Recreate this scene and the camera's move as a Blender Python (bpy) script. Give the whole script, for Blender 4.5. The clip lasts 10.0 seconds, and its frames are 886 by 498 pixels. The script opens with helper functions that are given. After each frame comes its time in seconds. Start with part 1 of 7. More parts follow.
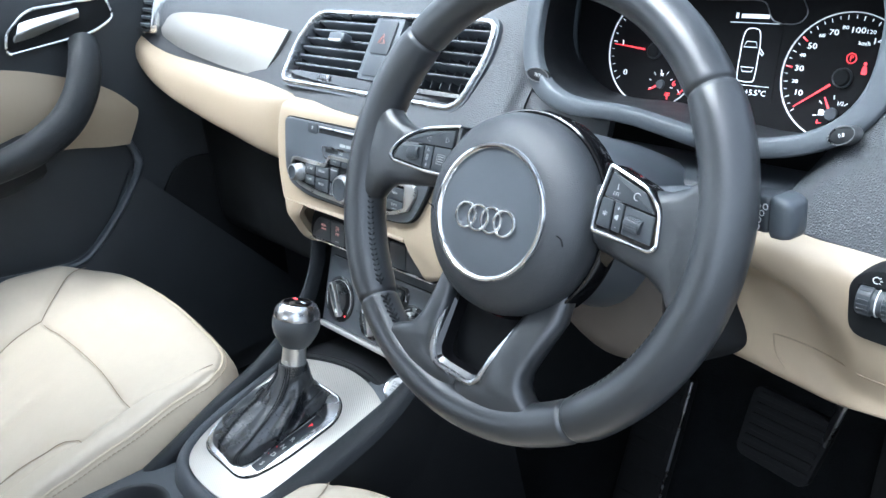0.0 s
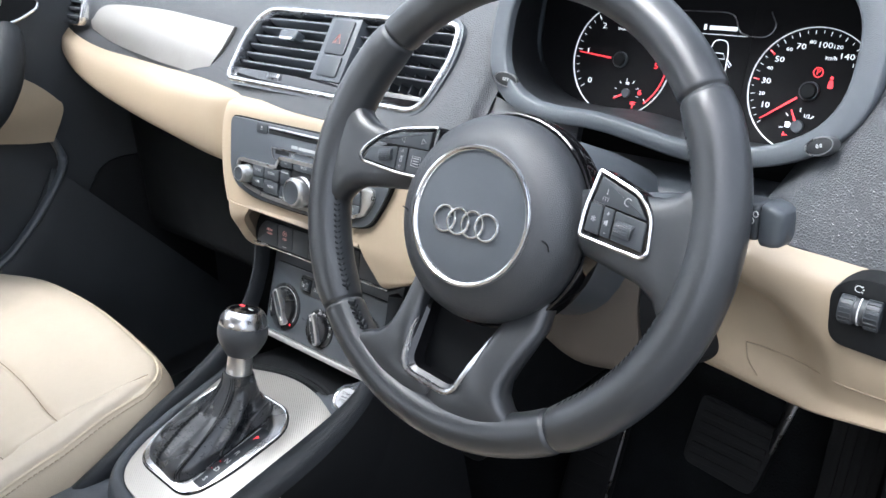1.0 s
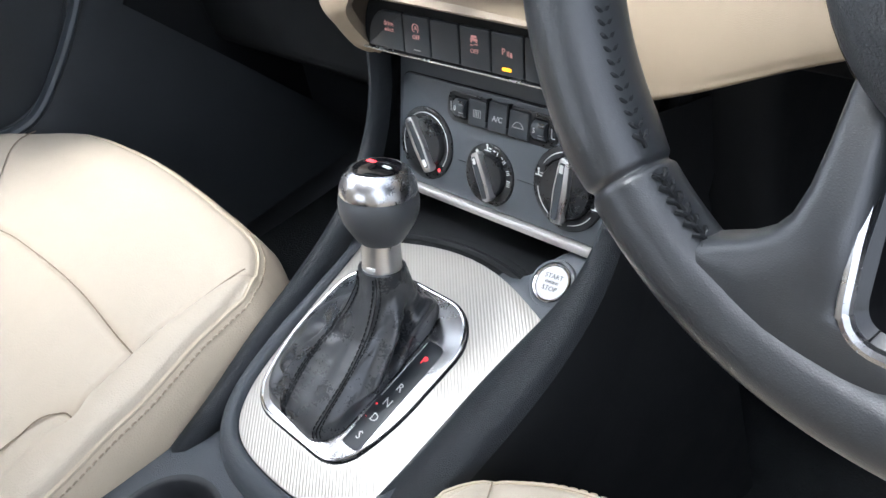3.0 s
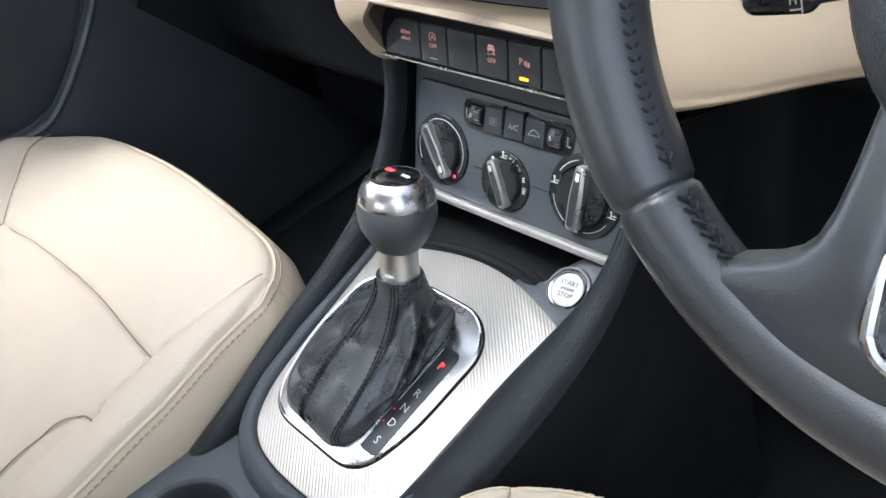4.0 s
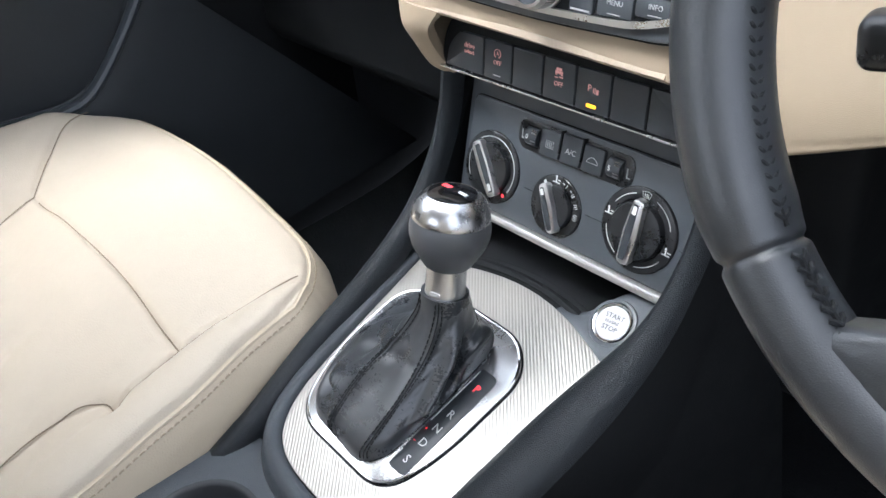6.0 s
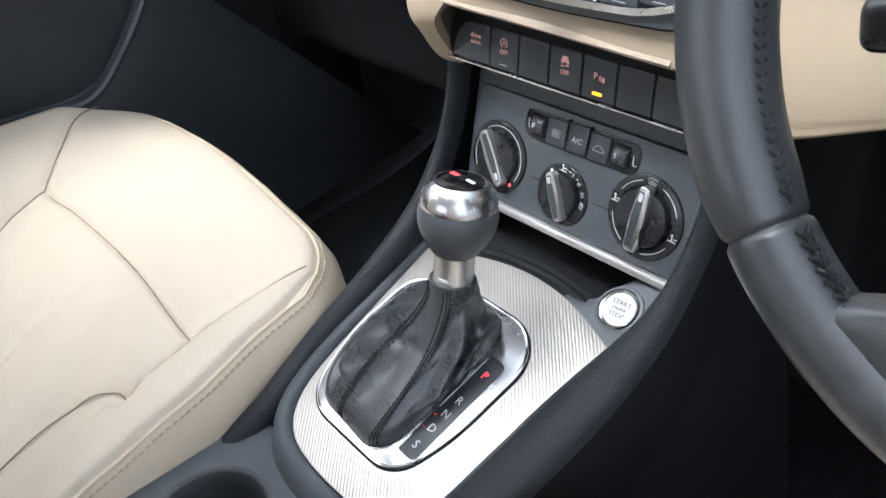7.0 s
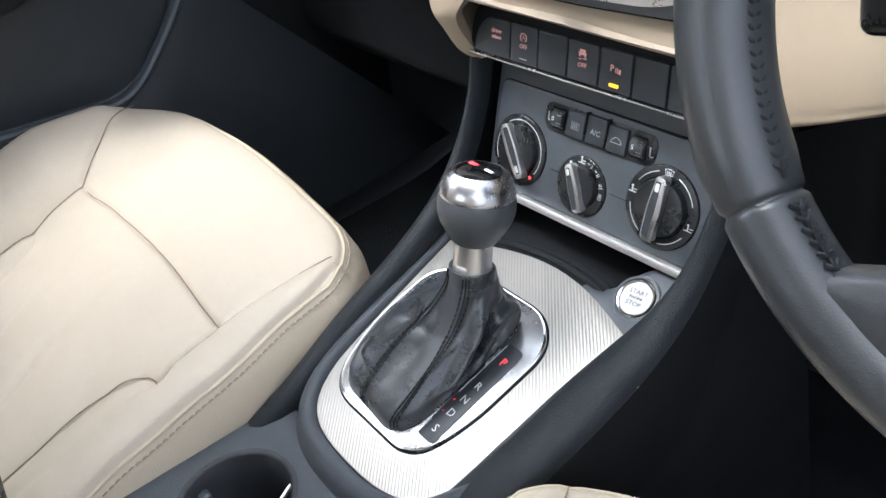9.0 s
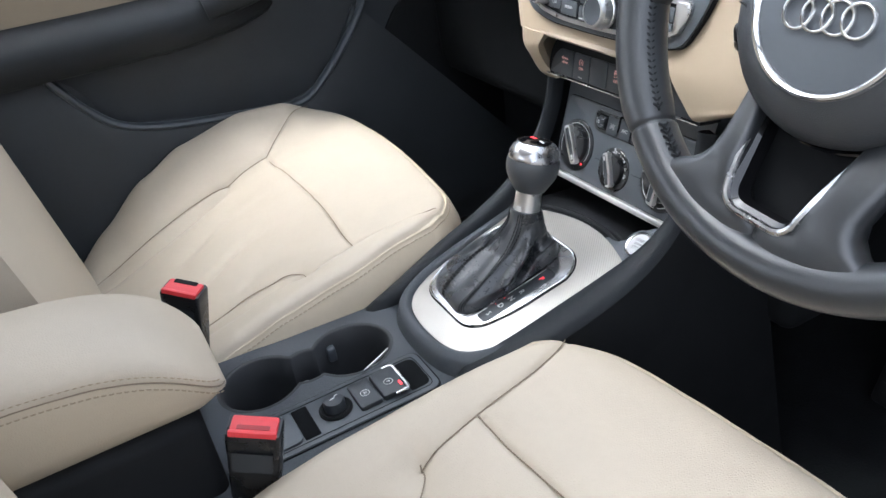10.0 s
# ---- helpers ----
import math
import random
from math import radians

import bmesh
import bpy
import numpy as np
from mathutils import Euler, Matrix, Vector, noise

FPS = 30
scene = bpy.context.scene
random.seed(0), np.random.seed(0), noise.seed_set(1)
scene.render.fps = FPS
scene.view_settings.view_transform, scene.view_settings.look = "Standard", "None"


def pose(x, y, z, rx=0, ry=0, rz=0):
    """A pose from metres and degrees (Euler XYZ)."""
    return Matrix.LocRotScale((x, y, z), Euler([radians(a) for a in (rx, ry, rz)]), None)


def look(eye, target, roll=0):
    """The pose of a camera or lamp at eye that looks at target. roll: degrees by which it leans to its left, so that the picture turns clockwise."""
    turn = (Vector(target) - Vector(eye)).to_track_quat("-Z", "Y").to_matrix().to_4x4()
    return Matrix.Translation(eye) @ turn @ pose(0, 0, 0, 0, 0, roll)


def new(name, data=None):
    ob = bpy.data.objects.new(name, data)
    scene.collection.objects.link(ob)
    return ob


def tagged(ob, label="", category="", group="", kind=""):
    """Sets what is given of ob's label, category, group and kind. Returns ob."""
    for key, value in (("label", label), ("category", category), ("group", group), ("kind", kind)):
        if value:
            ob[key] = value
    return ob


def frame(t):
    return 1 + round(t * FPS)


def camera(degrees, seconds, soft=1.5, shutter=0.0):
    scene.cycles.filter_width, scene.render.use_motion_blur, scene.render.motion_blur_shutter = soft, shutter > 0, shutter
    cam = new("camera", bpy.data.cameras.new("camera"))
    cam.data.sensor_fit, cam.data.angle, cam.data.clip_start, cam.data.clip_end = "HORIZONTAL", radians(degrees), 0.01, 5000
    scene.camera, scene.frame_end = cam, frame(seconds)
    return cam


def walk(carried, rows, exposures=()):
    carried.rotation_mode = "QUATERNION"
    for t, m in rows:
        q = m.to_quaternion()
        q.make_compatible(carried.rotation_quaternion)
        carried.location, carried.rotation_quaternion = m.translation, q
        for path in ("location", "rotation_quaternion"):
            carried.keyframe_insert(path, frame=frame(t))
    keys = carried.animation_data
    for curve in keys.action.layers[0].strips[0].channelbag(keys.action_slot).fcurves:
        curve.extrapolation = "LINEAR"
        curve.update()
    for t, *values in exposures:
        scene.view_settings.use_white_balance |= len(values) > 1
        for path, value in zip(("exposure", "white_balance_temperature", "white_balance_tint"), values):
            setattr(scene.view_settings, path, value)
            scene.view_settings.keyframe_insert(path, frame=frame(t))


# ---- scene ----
SKY, SUN, EXPOSURE, KELVIN = 0.15, 0.12, 2.10, 5950
cam = camera(56.8, 10.0)
PATH = [
    (0, (0.835, -0.407, 1.008), (-0.585, 0.752, 0.209), -6.3),
    (0.5, (0.791, -0.431, 1.004), (-0.507, 0.87, 0.214), -2.8),
    (1, (0.788, -0.43, 0.999), (-0.495, 0.884, 0.208), -3.0),
    (1.2, (0.791, -0.418, 0.99), (-0.479, 0.903, 0.189), -2.9),
    (1.3, (0.79, -0.409, 0.98), (-0.489, 0.896, 0.167), -3.1),
    (1.5, (0.775, -0.39, 0.958), (-0.521, 0.855, 0.081), -3.9),
    (1.6, (0.752, -0.376, 0.942), (-0.565, 0.814, 0.02), -4.3),
    (1.7, (0.718, -0.364, 0.93), (-0.61, 0.779, -0.034), -5.6),
    (1.8, (0.677, -0.353, 0.923), (-0.656, 0.758, -0.072), -6.5),
    (2, (0.578, -0.304, 0.896), (-0.774, 0.738, -0.147), -8.5),
    (2.2, (0.491, -0.274, 0.879), (-0.831, 0.722, -0.243), -11.5),
    (2.5, (0.442, -0.248, 0.862), (-0.86, 0.698, -0.326), -13.9),
    (2.7, (0.434, -0.24, 0.857), (-0.858, 0.697, -0.348), -14.8),
    (3.8, (0.432, -0.243, 0.868), (-0.865, 0.665, -0.355), -15.7),
    (4, (0.428, -0.245, 0.871), (-0.868, 0.663, -0.352), -15.5),
    (4.5, (0.391, -0.261, 0.887), (-0.903, 0.659, -0.328), -11.7),
    (5, (0.384, -0.263, 0.891), (-0.914, 0.658, -0.319), -10.5),
    (5.5, (0.389, -0.26, 0.887), (-0.914, 0.664, -0.317), -10.4),
    (5.7, (0.39, -0.258, 0.881), (-0.913, 0.659, -0.327), -10.3),
    (6.8, (0.399, -0.267, 0.875), (-0.91, 0.638, -0.336), -10.5),
    (7, (0.398, -0.267, 0.876), (-0.912, 0.631, -0.339), -10.9),
    (7.5, (0.403, -0.26, 0.877), (-0.92, 0.629, -0.332), -11.3),
    (8, (0.405, -0.261, 0.879), (-0.932, 0.613, -0.324), -11.9),
    (8.5, (0.411, -0.262, 0.88), (-0.938, 0.6, -0.318), -12.2),
    (9, (0.42, -0.273, 0.874), (-0.946, 0.572, -0.318), -12.3),
    (9.2, (0.425, -0.289, 0.875), (-0.972, 0.515, -0.31), -12.3),
    (9.3, (0.432, -0.298, 0.873), (-0.992, 0.461, -0.308), -12.6),
    (9.5, (0.471, -0.323, 0.879), (-1.008, 0.366, -0.277), -11.6),
    (9.7, (0.548, -0.356, 0.903), (-0.972, 0.289, -0.227), -11.1),
    (9.8, (0.599, -0.378, 0.912), (-0.942, 0.272, -0.184), -10.3),
    (10, (0.726, -0.41, 0.934), (-0.861, 0.261, -0.08), -10.4),
]
walk(cam, [(t, look(eye, target, roll)) for t, eye, target, roll in PATH], [(t, EXPOSURE + d, KELVIN + k, 10 + g) for t, d, k, g in ((0.0, 0.08, -480, -5), (0.7, -0.06, 0, 0), (1.2, -0.03, 0, 0), (1.7, 0.12, -30, 0), (2.2, 0.12, -60, 0), (4.5, 0.05, -60, 0), (9.0, 0.05, -60, 0), (9.5, 0.0, -80, 0), (10.0, 0.0, -60, 0))])
# ---- light ----
world = bpy.data.worlds.new("sky")
scene.world = world
world.use_nodes = True
wn, wl = world.node_tree.nodes, world.node_tree.links
sky = wn.new("ShaderNodeTexSky")
sky.sky_type = "NISHITA"
sky.sun_disc = False
sky.sun_elevation = radians(62)
sky.sun_rotation = radians(205)
sky.air_density, sky.dust_density, sky.ozone_density = 1.0, 6.0, 1.0
wn["Background"].inputs["Strength"].default_value = SKY
pale = wn.new("ShaderNodeHueSaturation")
pale.inputs["Saturation"].default_value = 0.3
wl.new(sky.outputs["Color"], pale.inputs["Color"])
wl.new(pale.outputs["Color"], wn["Background"].inputs["Color"])
sun = new("sun", bpy.data.lights.new("sun", "SUN"))
sun.data.energy, sun.data.angle, sun.data.color = SUN, radians(30), (1.0, 0.97, 0.93)
# soft, from behind the car on the passenger side
sun.matrix_world = look((-0.59, -1.28, 2.65), (0, 0, 0))


# ---- materials ----
def node_mat(name):
    m = bpy.data.materials.new(name)
    m.use_nodes = True
    return m, m.node_tree.nodes, m.node_tree.links, m.node_tree.nodes["Principled BSDF"]


def surface(name, color, rough=0.5, metal=0.0, grain=0.0, grain_size=0.001, relief=0.0, relief_size=0.02, vary=0.12, vary_size=0.08,
            wear=0.1, spec=0.5, coat=0.0, grain_kind="cells"):
    """A painted, moulded or covered surface: colour in two scales of noise, uneven gloss, fine grain and broad relief."""
    m, n, l, b = node_mat(name)
    place = n.new("ShaderNodeNewGeometry").outputs["Position"]
    big = n.new("ShaderNodeTexNoise")
    big.inputs["Scale"].default_value = 1 / vary_size
    big.inputs["Detail"].default_value = 4
    small = n.new("ShaderNodeTexNoise")
    small.inputs["Scale"].default_value = 1 / (vary_size * 0.06)
    small.inputs["Detail"].default_value = 3
    for t in (big, small):
        l.new(place, t.inputs["Vector"])
    both = n.new("ShaderNodeMath")
    both.operation = "MULTIPLY_ADD"
    both.inputs[1].default_value = 0.35
    l.new(small.outputs["Fac"], both.inputs[0])
    l.new(big.outputs["Fac"], both.inputs[2])
    ramp = n.new("ShaderNodeValToRGB")
    ramp.color_ramp.elements[0].position, ramp.color_ramp.elements[1].position = 0.4, 0.95
    ramp.color_ramp.elements[0].color = (*[c * (1 - vary) for c in color], 1)
    ramp.color_ramp.elements[1].color = (*[min(1, c * (1 + vary)) for c in color], 1)
    l.new(both.outputs[0], ramp.inputs["Fac"])
    l.new(ramp.outputs["Color"], b.inputs["Base Color"])
    gloss = n.new("ShaderNodeMapRange")
    gloss.inputs["From Min"].default_value, gloss.inputs["From Max"].default_value = 0.4, 0.95
    gloss.inputs["To Min"].default_value, gloss.inputs["To Max"].default_value = max(0.02, rough - wear), min(1, rough + wear)
    l.new(both.outputs[0], gloss.inputs["Value"])
    l.new(gloss.outputs[0], b.inputs["Roughness"])
    b.inputs["Metallic"].default_value = metal
    b.inputs["Specular IOR Level"].default_value = spec
    b.inputs["Coat Weight"].default_value = coat
    last = None
    if relief:
        wide = n.new("ShaderNodeTexNoise")
        wide.inputs["Scale"].default_value = 1 / relief_size
        wide.inputs["Detail"].default_value = 2
        l.new(place, wide.inputs["Vector"])
        last = n.new("ShaderNodeBump")
        last.inputs["Distance"].default_value, last.inputs["Strength"].default_value = relief, 1.0
        l.new(wide.outputs["Fac"], last.inputs["Height"])
    if grain:
        if grain_kind == "cells":
            g = n.new("ShaderNodeTexVoronoi")
            g.feature = "DISTANCE_TO_EDGE"
            out = g.outputs["Distance"]
        else:
            g = n.new("ShaderNodeTexNoise")
            out = g.outputs["Fac"]
        g.inputs["Scale"].default_value = 1 / grain_size
        l.new(place, g.inputs["Vector"])
        fine = n.new("ShaderNodeBump")
        fine.inputs["Distance"].default_value, fine.inputs["Strength"].default_value = grain, 0.8
        l.new(out, fine.inputs["Height"])
        if last:
            l.new(last.outputs["Normal"], fine.inputs["Normal"])
        last = fine
    if last:
        l.new(last.outputs["Normal"], b.inputs["Normal"])
    return m


def ribbed_metal(name, color, rough, pitch, depth, direction):
    """Metal with straight fine ribs across the given direction."""
    m, n, l, b = node_mat(name)
    place = n.new("ShaderNodeNewGeometry").outputs["Position"]
    dot = n.new("ShaderNodeVectorMath")
    dot.operation = "DOT_PRODUCT"
    dot.inputs[1].default_value = Vector(direction).normalized() * (2 * math.pi / pitch)
    l.new(place, dot.inputs[0])
    sine = n.new("ShaderNodeMath")
    sine.operation = "SINE"
    l.new(dot.outputs["Value"], sine.inputs[0])
    bump = n.new("ShaderNodeBump")
    bump.inputs["Distance"].default_value, bump.inputs["Strength"].default_value = depth, 1.0
    l.new(sine.outputs[0], bump.inputs["Height"])
    l.new(bump.outputs["Normal"], b.inputs["Normal"])
    noise_tex = n.new("ShaderNodeTexNoise")
    noise_tex.inputs["Scale"].default_value = 40
    l.new(place, noise_tex.inputs["Vector"])
    gloss = n.new("ShaderNodeMapRange")
    gloss.inputs["To Min"].default_value, gloss.inputs["To Max"].default_value = rough - 0.06, rough + 0.06
    l.new(noise_tex.outputs["Fac"], gloss.inputs["Value"])
    l.new(gloss.outputs[0], b.inputs["Roughness"])
    b.inputs["Base Color"].default_value = (*color, 1)
    b.inputs["Metallic"].default_value = 1.0
    return m


def glowing(name, color, strength):
    m, n, l, b = node_mat(name)
    b.inputs["Base Color"].default_value = (*color, 1)
    b.inputs["Emission Color"].default_value = (*color, 1)
    b.inputs["Emission Strength"].default_value = strength
    return m


def clear_glass(name, tint=(0.96, 0.98, 0.97)):
    m, n, l, b = node_mat(name)
    b.inputs["Base Color"].default_value = (*tint, 1)
    b.inputs["Transmission Weight"].default_value = 1.0
    b.inputs["Roughness"].default_value = 0.0
    b.inputs["IOR"].default_value = 1.05
    return m


LEATHER = surface("beige leather", (0.52, 0.450, 0.352), 0.52, spec=0.35, grain=0.00048, grain_size=0.0024, relief=0.0012, relief_size=0.05, vary=0.05, vary_size=0.12, wear=0.06)
LEATHER_SIDE = surface("beige leather side", (0.515, 0.435, 0.322), 0.54, spec=0.35, grain=0.00045, grain_size=0.0024, relief=0.001, relief_size=0.06, vary=0.05, vary_size=0.12, wear=0.06)
SEAM = surface("beige seam", (0.24, 0.19, 0.135), 0.7, vary=0.1, vary_size=0.01)
PIPING = surface("beige thread", (0.34, 0.275, 0.19), 0.6, vary=0.1, vary_size=0.01)
BEIGE = surface("beige moulding", (0.30, 0.242, 0.172), 0.47, grain=0.00012, grain_size=0.0012, vary=0.04, vary_size=0.15, wear=0.04)
SOFT = surface("dark soft moulding", (0.047, 0.051, 0.056), 0.48, grain=0.0013, grain_size=0.0021, vary=0.12, vary_size=0.1, wear=0.06)
PLASTIC = surface("dark grained plastic", (0.068, 0.0775, 0.088), 0.46, grain=0.00025, grain_size=0.0013, vary=0.12, vary_size=0.1, wear=0.06)
SMOOTH = surface("smooth dark plastic", (0.053, 0.061, 0.070), 0.38, spec=0.6, vary=0.1, vary_size=0.06, wear=0.05)
# black plastic taken darker to hold shade in footwell, wells and recesses
DEEP = surface("black plastic darkened for shade", (0.008, 0.0088, 0.0098), 0.75, spec=0.2, vary=0.2, vary_size=0.05)
BUTTON = surface("button black", (0.030, 0.035, 0.040), 0.42, vary=0.12, vary_size=0.03, wear=0.05)
RIM = surface("black wheel leather", (0.022, 0.0245, 0.0275), 0.34, spec=0.8, grain=0.00012, grain_size=0.0011, relief=0.0002, relief_size=0.02, vary=0.18, vary_size=0.05, wear=0.06)
PAD = surface("grained airbag cover", (0.034, 0.037, 0.041), 0.40, spec=0.6, grain=0.00045, grain_size=0.0013, vary=0.1, vary_size=0.08)
RAILMAT = surface("dark grained rail plastic", (0.011, 0.0135, 0.0165), 0.5, spec=0.3, grain=0.0007, grain_size=0.0015, vary=0.12, vary_size=0.1)
# near black that holds the shade of the glovebox front, pits and slots
VOID = surface("painted shade black", (0.007, 0.0078, 0.0086), 0.9, spec=0.1, vary=0.2, vary_size=0.05)
DOORTRIM = surface("black door moulding", (0.016, 0.018, 0.0205), 0.58, spec=0.3, grain=0.0004, grain_size=0.002, vary=0.15, vary_size=0.1)
DIAL = surface("matt dial black", (0.006, 0.006, 0.007), 0.7, spec=0.15, vary=0.1)
BOOT = surface("black boot leather", (0.030, 0.033, 0.037), 0.30, spec=0.8, grain=0.00014, grain_size=0.0013, relief=0.00018, relief_size=0.012, vary=0.04, vary_size=0.03)
LOWER = surface("black lower plastic", (0.034, 0.038, 0.042), 0.55, spec=0.35, grain=0.0003, grain_size=0.0014, vary=0.15, vary_size=0.1)
CAP = surface("polished metal cap", (0.62, 0.62, 0.63), 0.27, metal=1.0, vary=0.04, vary_size=0.02, wear=0.04)
BUTTON_SILVER = surface("dull silver button", (0.31, 0.31, 0.315), 0.45, metal=0.8, vary=0.04, vary_size=0.01)
DISC = surface("dark dial base", (0.012, 0.013, 0.0145), 0.3, vary=0.1, vary_size=0.03)
EMBLEM = surface("brushed emblem metal", (0.68, 0.68, 0.68), 0.2, metal=1.0, vary=0.06, vary_size=0.01)
DECKMAT = surface("dark grained console plastic", (0.056, 0.064, 0.073), 0.48, grain=0.0010, grain_size=0.0015, vary=0.12, vary_size=0.08, wear=0.06)
CUPMAT = surface("dark ribbed cup rubber", (0.022, 0.024, 0.027), 0.6, vary=0.15, vary_size=0.03)
PIANO = surface("gloss black", (0.006, 0.006, 0.007), 0.08, vary=0.1, wear=0.03, coat=0.5)
CHROME = surface("chrome", (0.82, 0.82, 0.83), 0.12, metal=1.0, vary=0.03, vary_size=0.02, wear=0.04)
SATIN = surface("satin aluminium", (0.72, 0.72, 0.72), 0.3, metal=1.0, vary=0.04, vary_size=0.02, wear=0.05)
SHADED_BEIGE = surface("shaded beige moulding", (0.10, 0.086, 0.074), 0.5, grain=0.00012, grain_size=0.0012, vary=0.06, vary_size=0.1)
BEZEL = surface("brushed grey aluminium", (0.57, 0.575, 0.585), 0.26, metal=1.0, vary=0.03, vary_size=0.03, wear=0.05)
KNOB = surface("dark grey knob leather", (0.052, 0.056, 0.061), 0.42, spec=0.6, grain=0.0002, grain_size=0.0012, vary=0.08, vary_size=0.03, wear=0.05)
STRIP = surface("matt silver strip", (0.60, 0.595, 0.58), 0.5, metal=1.0, vary=0.02, vary_size=0.05, wear=0.02)
LACE = surface("black lacing thread", (0.013, 0.0145, 0.016), 0.62, spec=0.25, vary=0.15, vary_size=0.01)
DARKMETAL = surface("dark satin metal", (0.3, 0.3, 0.31), 0.3, metal=1.0, vary=0.05, vary_size=0.02)
PLATE = ribbed_metal("ribbed aluminium inlay", (0.56, 0.535, 0.49), 0.47, 0.0027, 0.0001, (0.71, 0.71, 0))
INLAY = ribbed_metal("ribbed dash inlay", (0.40, 0.39, 0.365), 0.5, 0.0034, 0.00016, (0.9, 0, 0.4))
CARPET = surface("black carpet", (0.014, 0.0155, 0.017), 0.95, grain=0.002, grain_size=0.003, vary=0.3, vary_size=0.05, grain_kind="noise", spec=0.15)
RUBBER = surface("black rubber", (0.013, 0.0135, 0.0142), 0.8, spec=0.25, grain=0.0004, grain_size=0.004, vary=0.2, vary_size=0.04)
RED = surface("red plastic", (0.72, 0.05, 0.06), 0.35, vary=0.08, vary_size=0.02)
# darker copy of the red, with the recessed slot's shade in its colour
RED_DARK = surface("red plastic shaded for a recess", (0.32, 0.016, 0.022), 0.4, vary=0.08, vary_size=0.02)
MARK = surface("pale print", (0.62, 0.63, 0.62), 0.5, vary=0.05, vary_size=0.02)
MARK_DIM = surface("grey print", (0.32, 0.33, 0.33), 0.5, vary=0.05, vary_size=0.02)
MARK_PINK = glowing("lit pink print", (0.62, 0.30, 0.27), 0.07)
GLOW_WHITE = glowing("lit white print", (0.9, 0.93, 0.95), 0.24)
RING_GLOW = glowing("dimly lit dial ring", (0.9, 0.93, 0.95), 0.09)
TUNNEL = surface("matt black tunnel", (0.013, 0.0145, 0.0165), 0.45, spec=0.4, vary=0.1, vary_size=0.05)
GLOW_RED = glowing("lit red print", (1.0, 0.05, 0.06), 0.36)
GLOW_AMBER = glowing("lit amber lamp", (1.0, 0.36, 0.012), 0.55)
GLASS = clear_glass("glass")
HEADLINER = surface("pale headliner cloth", (0.7, 0.69, 0.67), 0.9, grain=0.0005, grain_size=0.002, grain_kind="noise", vary=0.05)
TARMAC = surface("tarmac", (0.09, 0.089, 0.087), 0.9, grain=0.004, grain_size=0.012, vary=0.3, vary_size=0.4, grain_kind="noise")


# ---- shape helpers ----
def smooth(a, b, x):
    t = max(0.0, min(1.0, (x - a) / (b - a)))
    return t * t * (3 - 2 * t)


def thing(name, at, label, category, group="", kind=""):
    ob = new(name)
    ob.location = at
    ob.empty_display_size = 0.05
    bpy.context.view_layer.update()
    return tagged(ob, label, category, group, kind)


def world_of(ob):
    m = ob.matrix_basis.copy()
    if ob.parent:
        m = world_of(ob.parent) @ ob.matrix_parent_inverse @ m
    return m


def finish(me, material, angle=35):
    me.materials.append(material)
    me.polygons.foreach_set("use_smooth", [True] * len(me.polygons))
    me.set_sharp_from_angle(angle=radians(angle))
    me.update()


def part(name, bm, material, parent=None, label="", angle=35):
    """Links a bmesh as one mesh object under a thing or a part."""
    bmesh.ops.recalc_face_normals(bm, faces=bm.faces)
    me = bpy.data.meshes.new(name)
    bm.to_mesh(me)
    bm.free()
    finish(me, material, angle)
    ob = new(name, me)
    if parent:
        ob.parent = parent
        ob.matrix_parent_inverse = world_of(parent).inverted()
    if label:
        ob["label"] = label
    return ob


def axes(origin, ex, ey):
    """A local frame: u along ex, v along ey, w out of both."""
    ex, ey = Vector(ex).normalized(), Vector(ey)
    ey = (ey - ex * ex.dot(ey)).normalized()
    ez = ex.cross(ey)
    m = Matrix((ex, ey, ez)).transposed().to_4x4()
    m.translation = origin
    return m


def rounded(points, radius, steps=5):
    """A polygon in the plane with its corners rounded; radius is one number or one for each corner."""
    out, n = [], len(points)
    for i, p in enumerate(points):
        r = radius[i] if isinstance(radius, (list, tuple)) else radius
        p, a, b = Vector(p), Vector(points[i - 1]), Vector(points[(i + 1) % n])
        da, db = (a - p), (b - p)
        r = min(r, da.length * 0.49, db.length * 0.49)
        if r <= 1e-6:
            out.append(p)
            continue
        s, e = p + da.normalized() * r, p + db.normalized() * r
        for k in range(steps + 1):
            t = k / steps
            out.append(s * (1 - t) ** 2 + p * 2 * t * (1 - t) + e * t * t)
    return out


def box_points(u0, u1, v0, v1):
    return [(u0, v0), (u1, v0), (u1, v1), (u0, v1)]


def prism(points, w0, w1, m, bevel=0.0, segments=2, bm=None):
    """A flat shape given thickness from w0 to w1 in the local frame m, with its upper edge rounded."""
    bm = bm or bmesh.new()
    rings = []
    if bevel:
        c = sum((Vector(p) for p in points), Vector((0, 0))) / len(points)
        size = max((Vector(p) - c).length for p in points)
        inner = offset(points, -bevel)
        rings.append([(p, w0) for p in points])
        for k in range(segments + 1):
            a = math.pi / 2 * k / segments
            f = 1 - math.cos(a)
            rings.append([(Vector(p) * (1 - f) + Vector(q) * f, w1 - bevel * (1 - math.sin(a))) for p, q in zip(points, inner)])
    else:
        rings = [[(p, w0) for p in points], [(p, w1) for p in points]]
    vs = [[bm.verts.new(m @ Vector((p[0], p[1], w))) for p, w in ring] for ring in rings]
    n = len(points)
    for a, b in zip(vs, vs[1:]):
        for i in range(n):
            bm.faces.new((a[i], a[(i + 1) % n], b[(i + 1) % n], b[i]))
    bm.faces.new(list(reversed(vs[0])))
    bm.faces.new(vs[-1])
    return bm


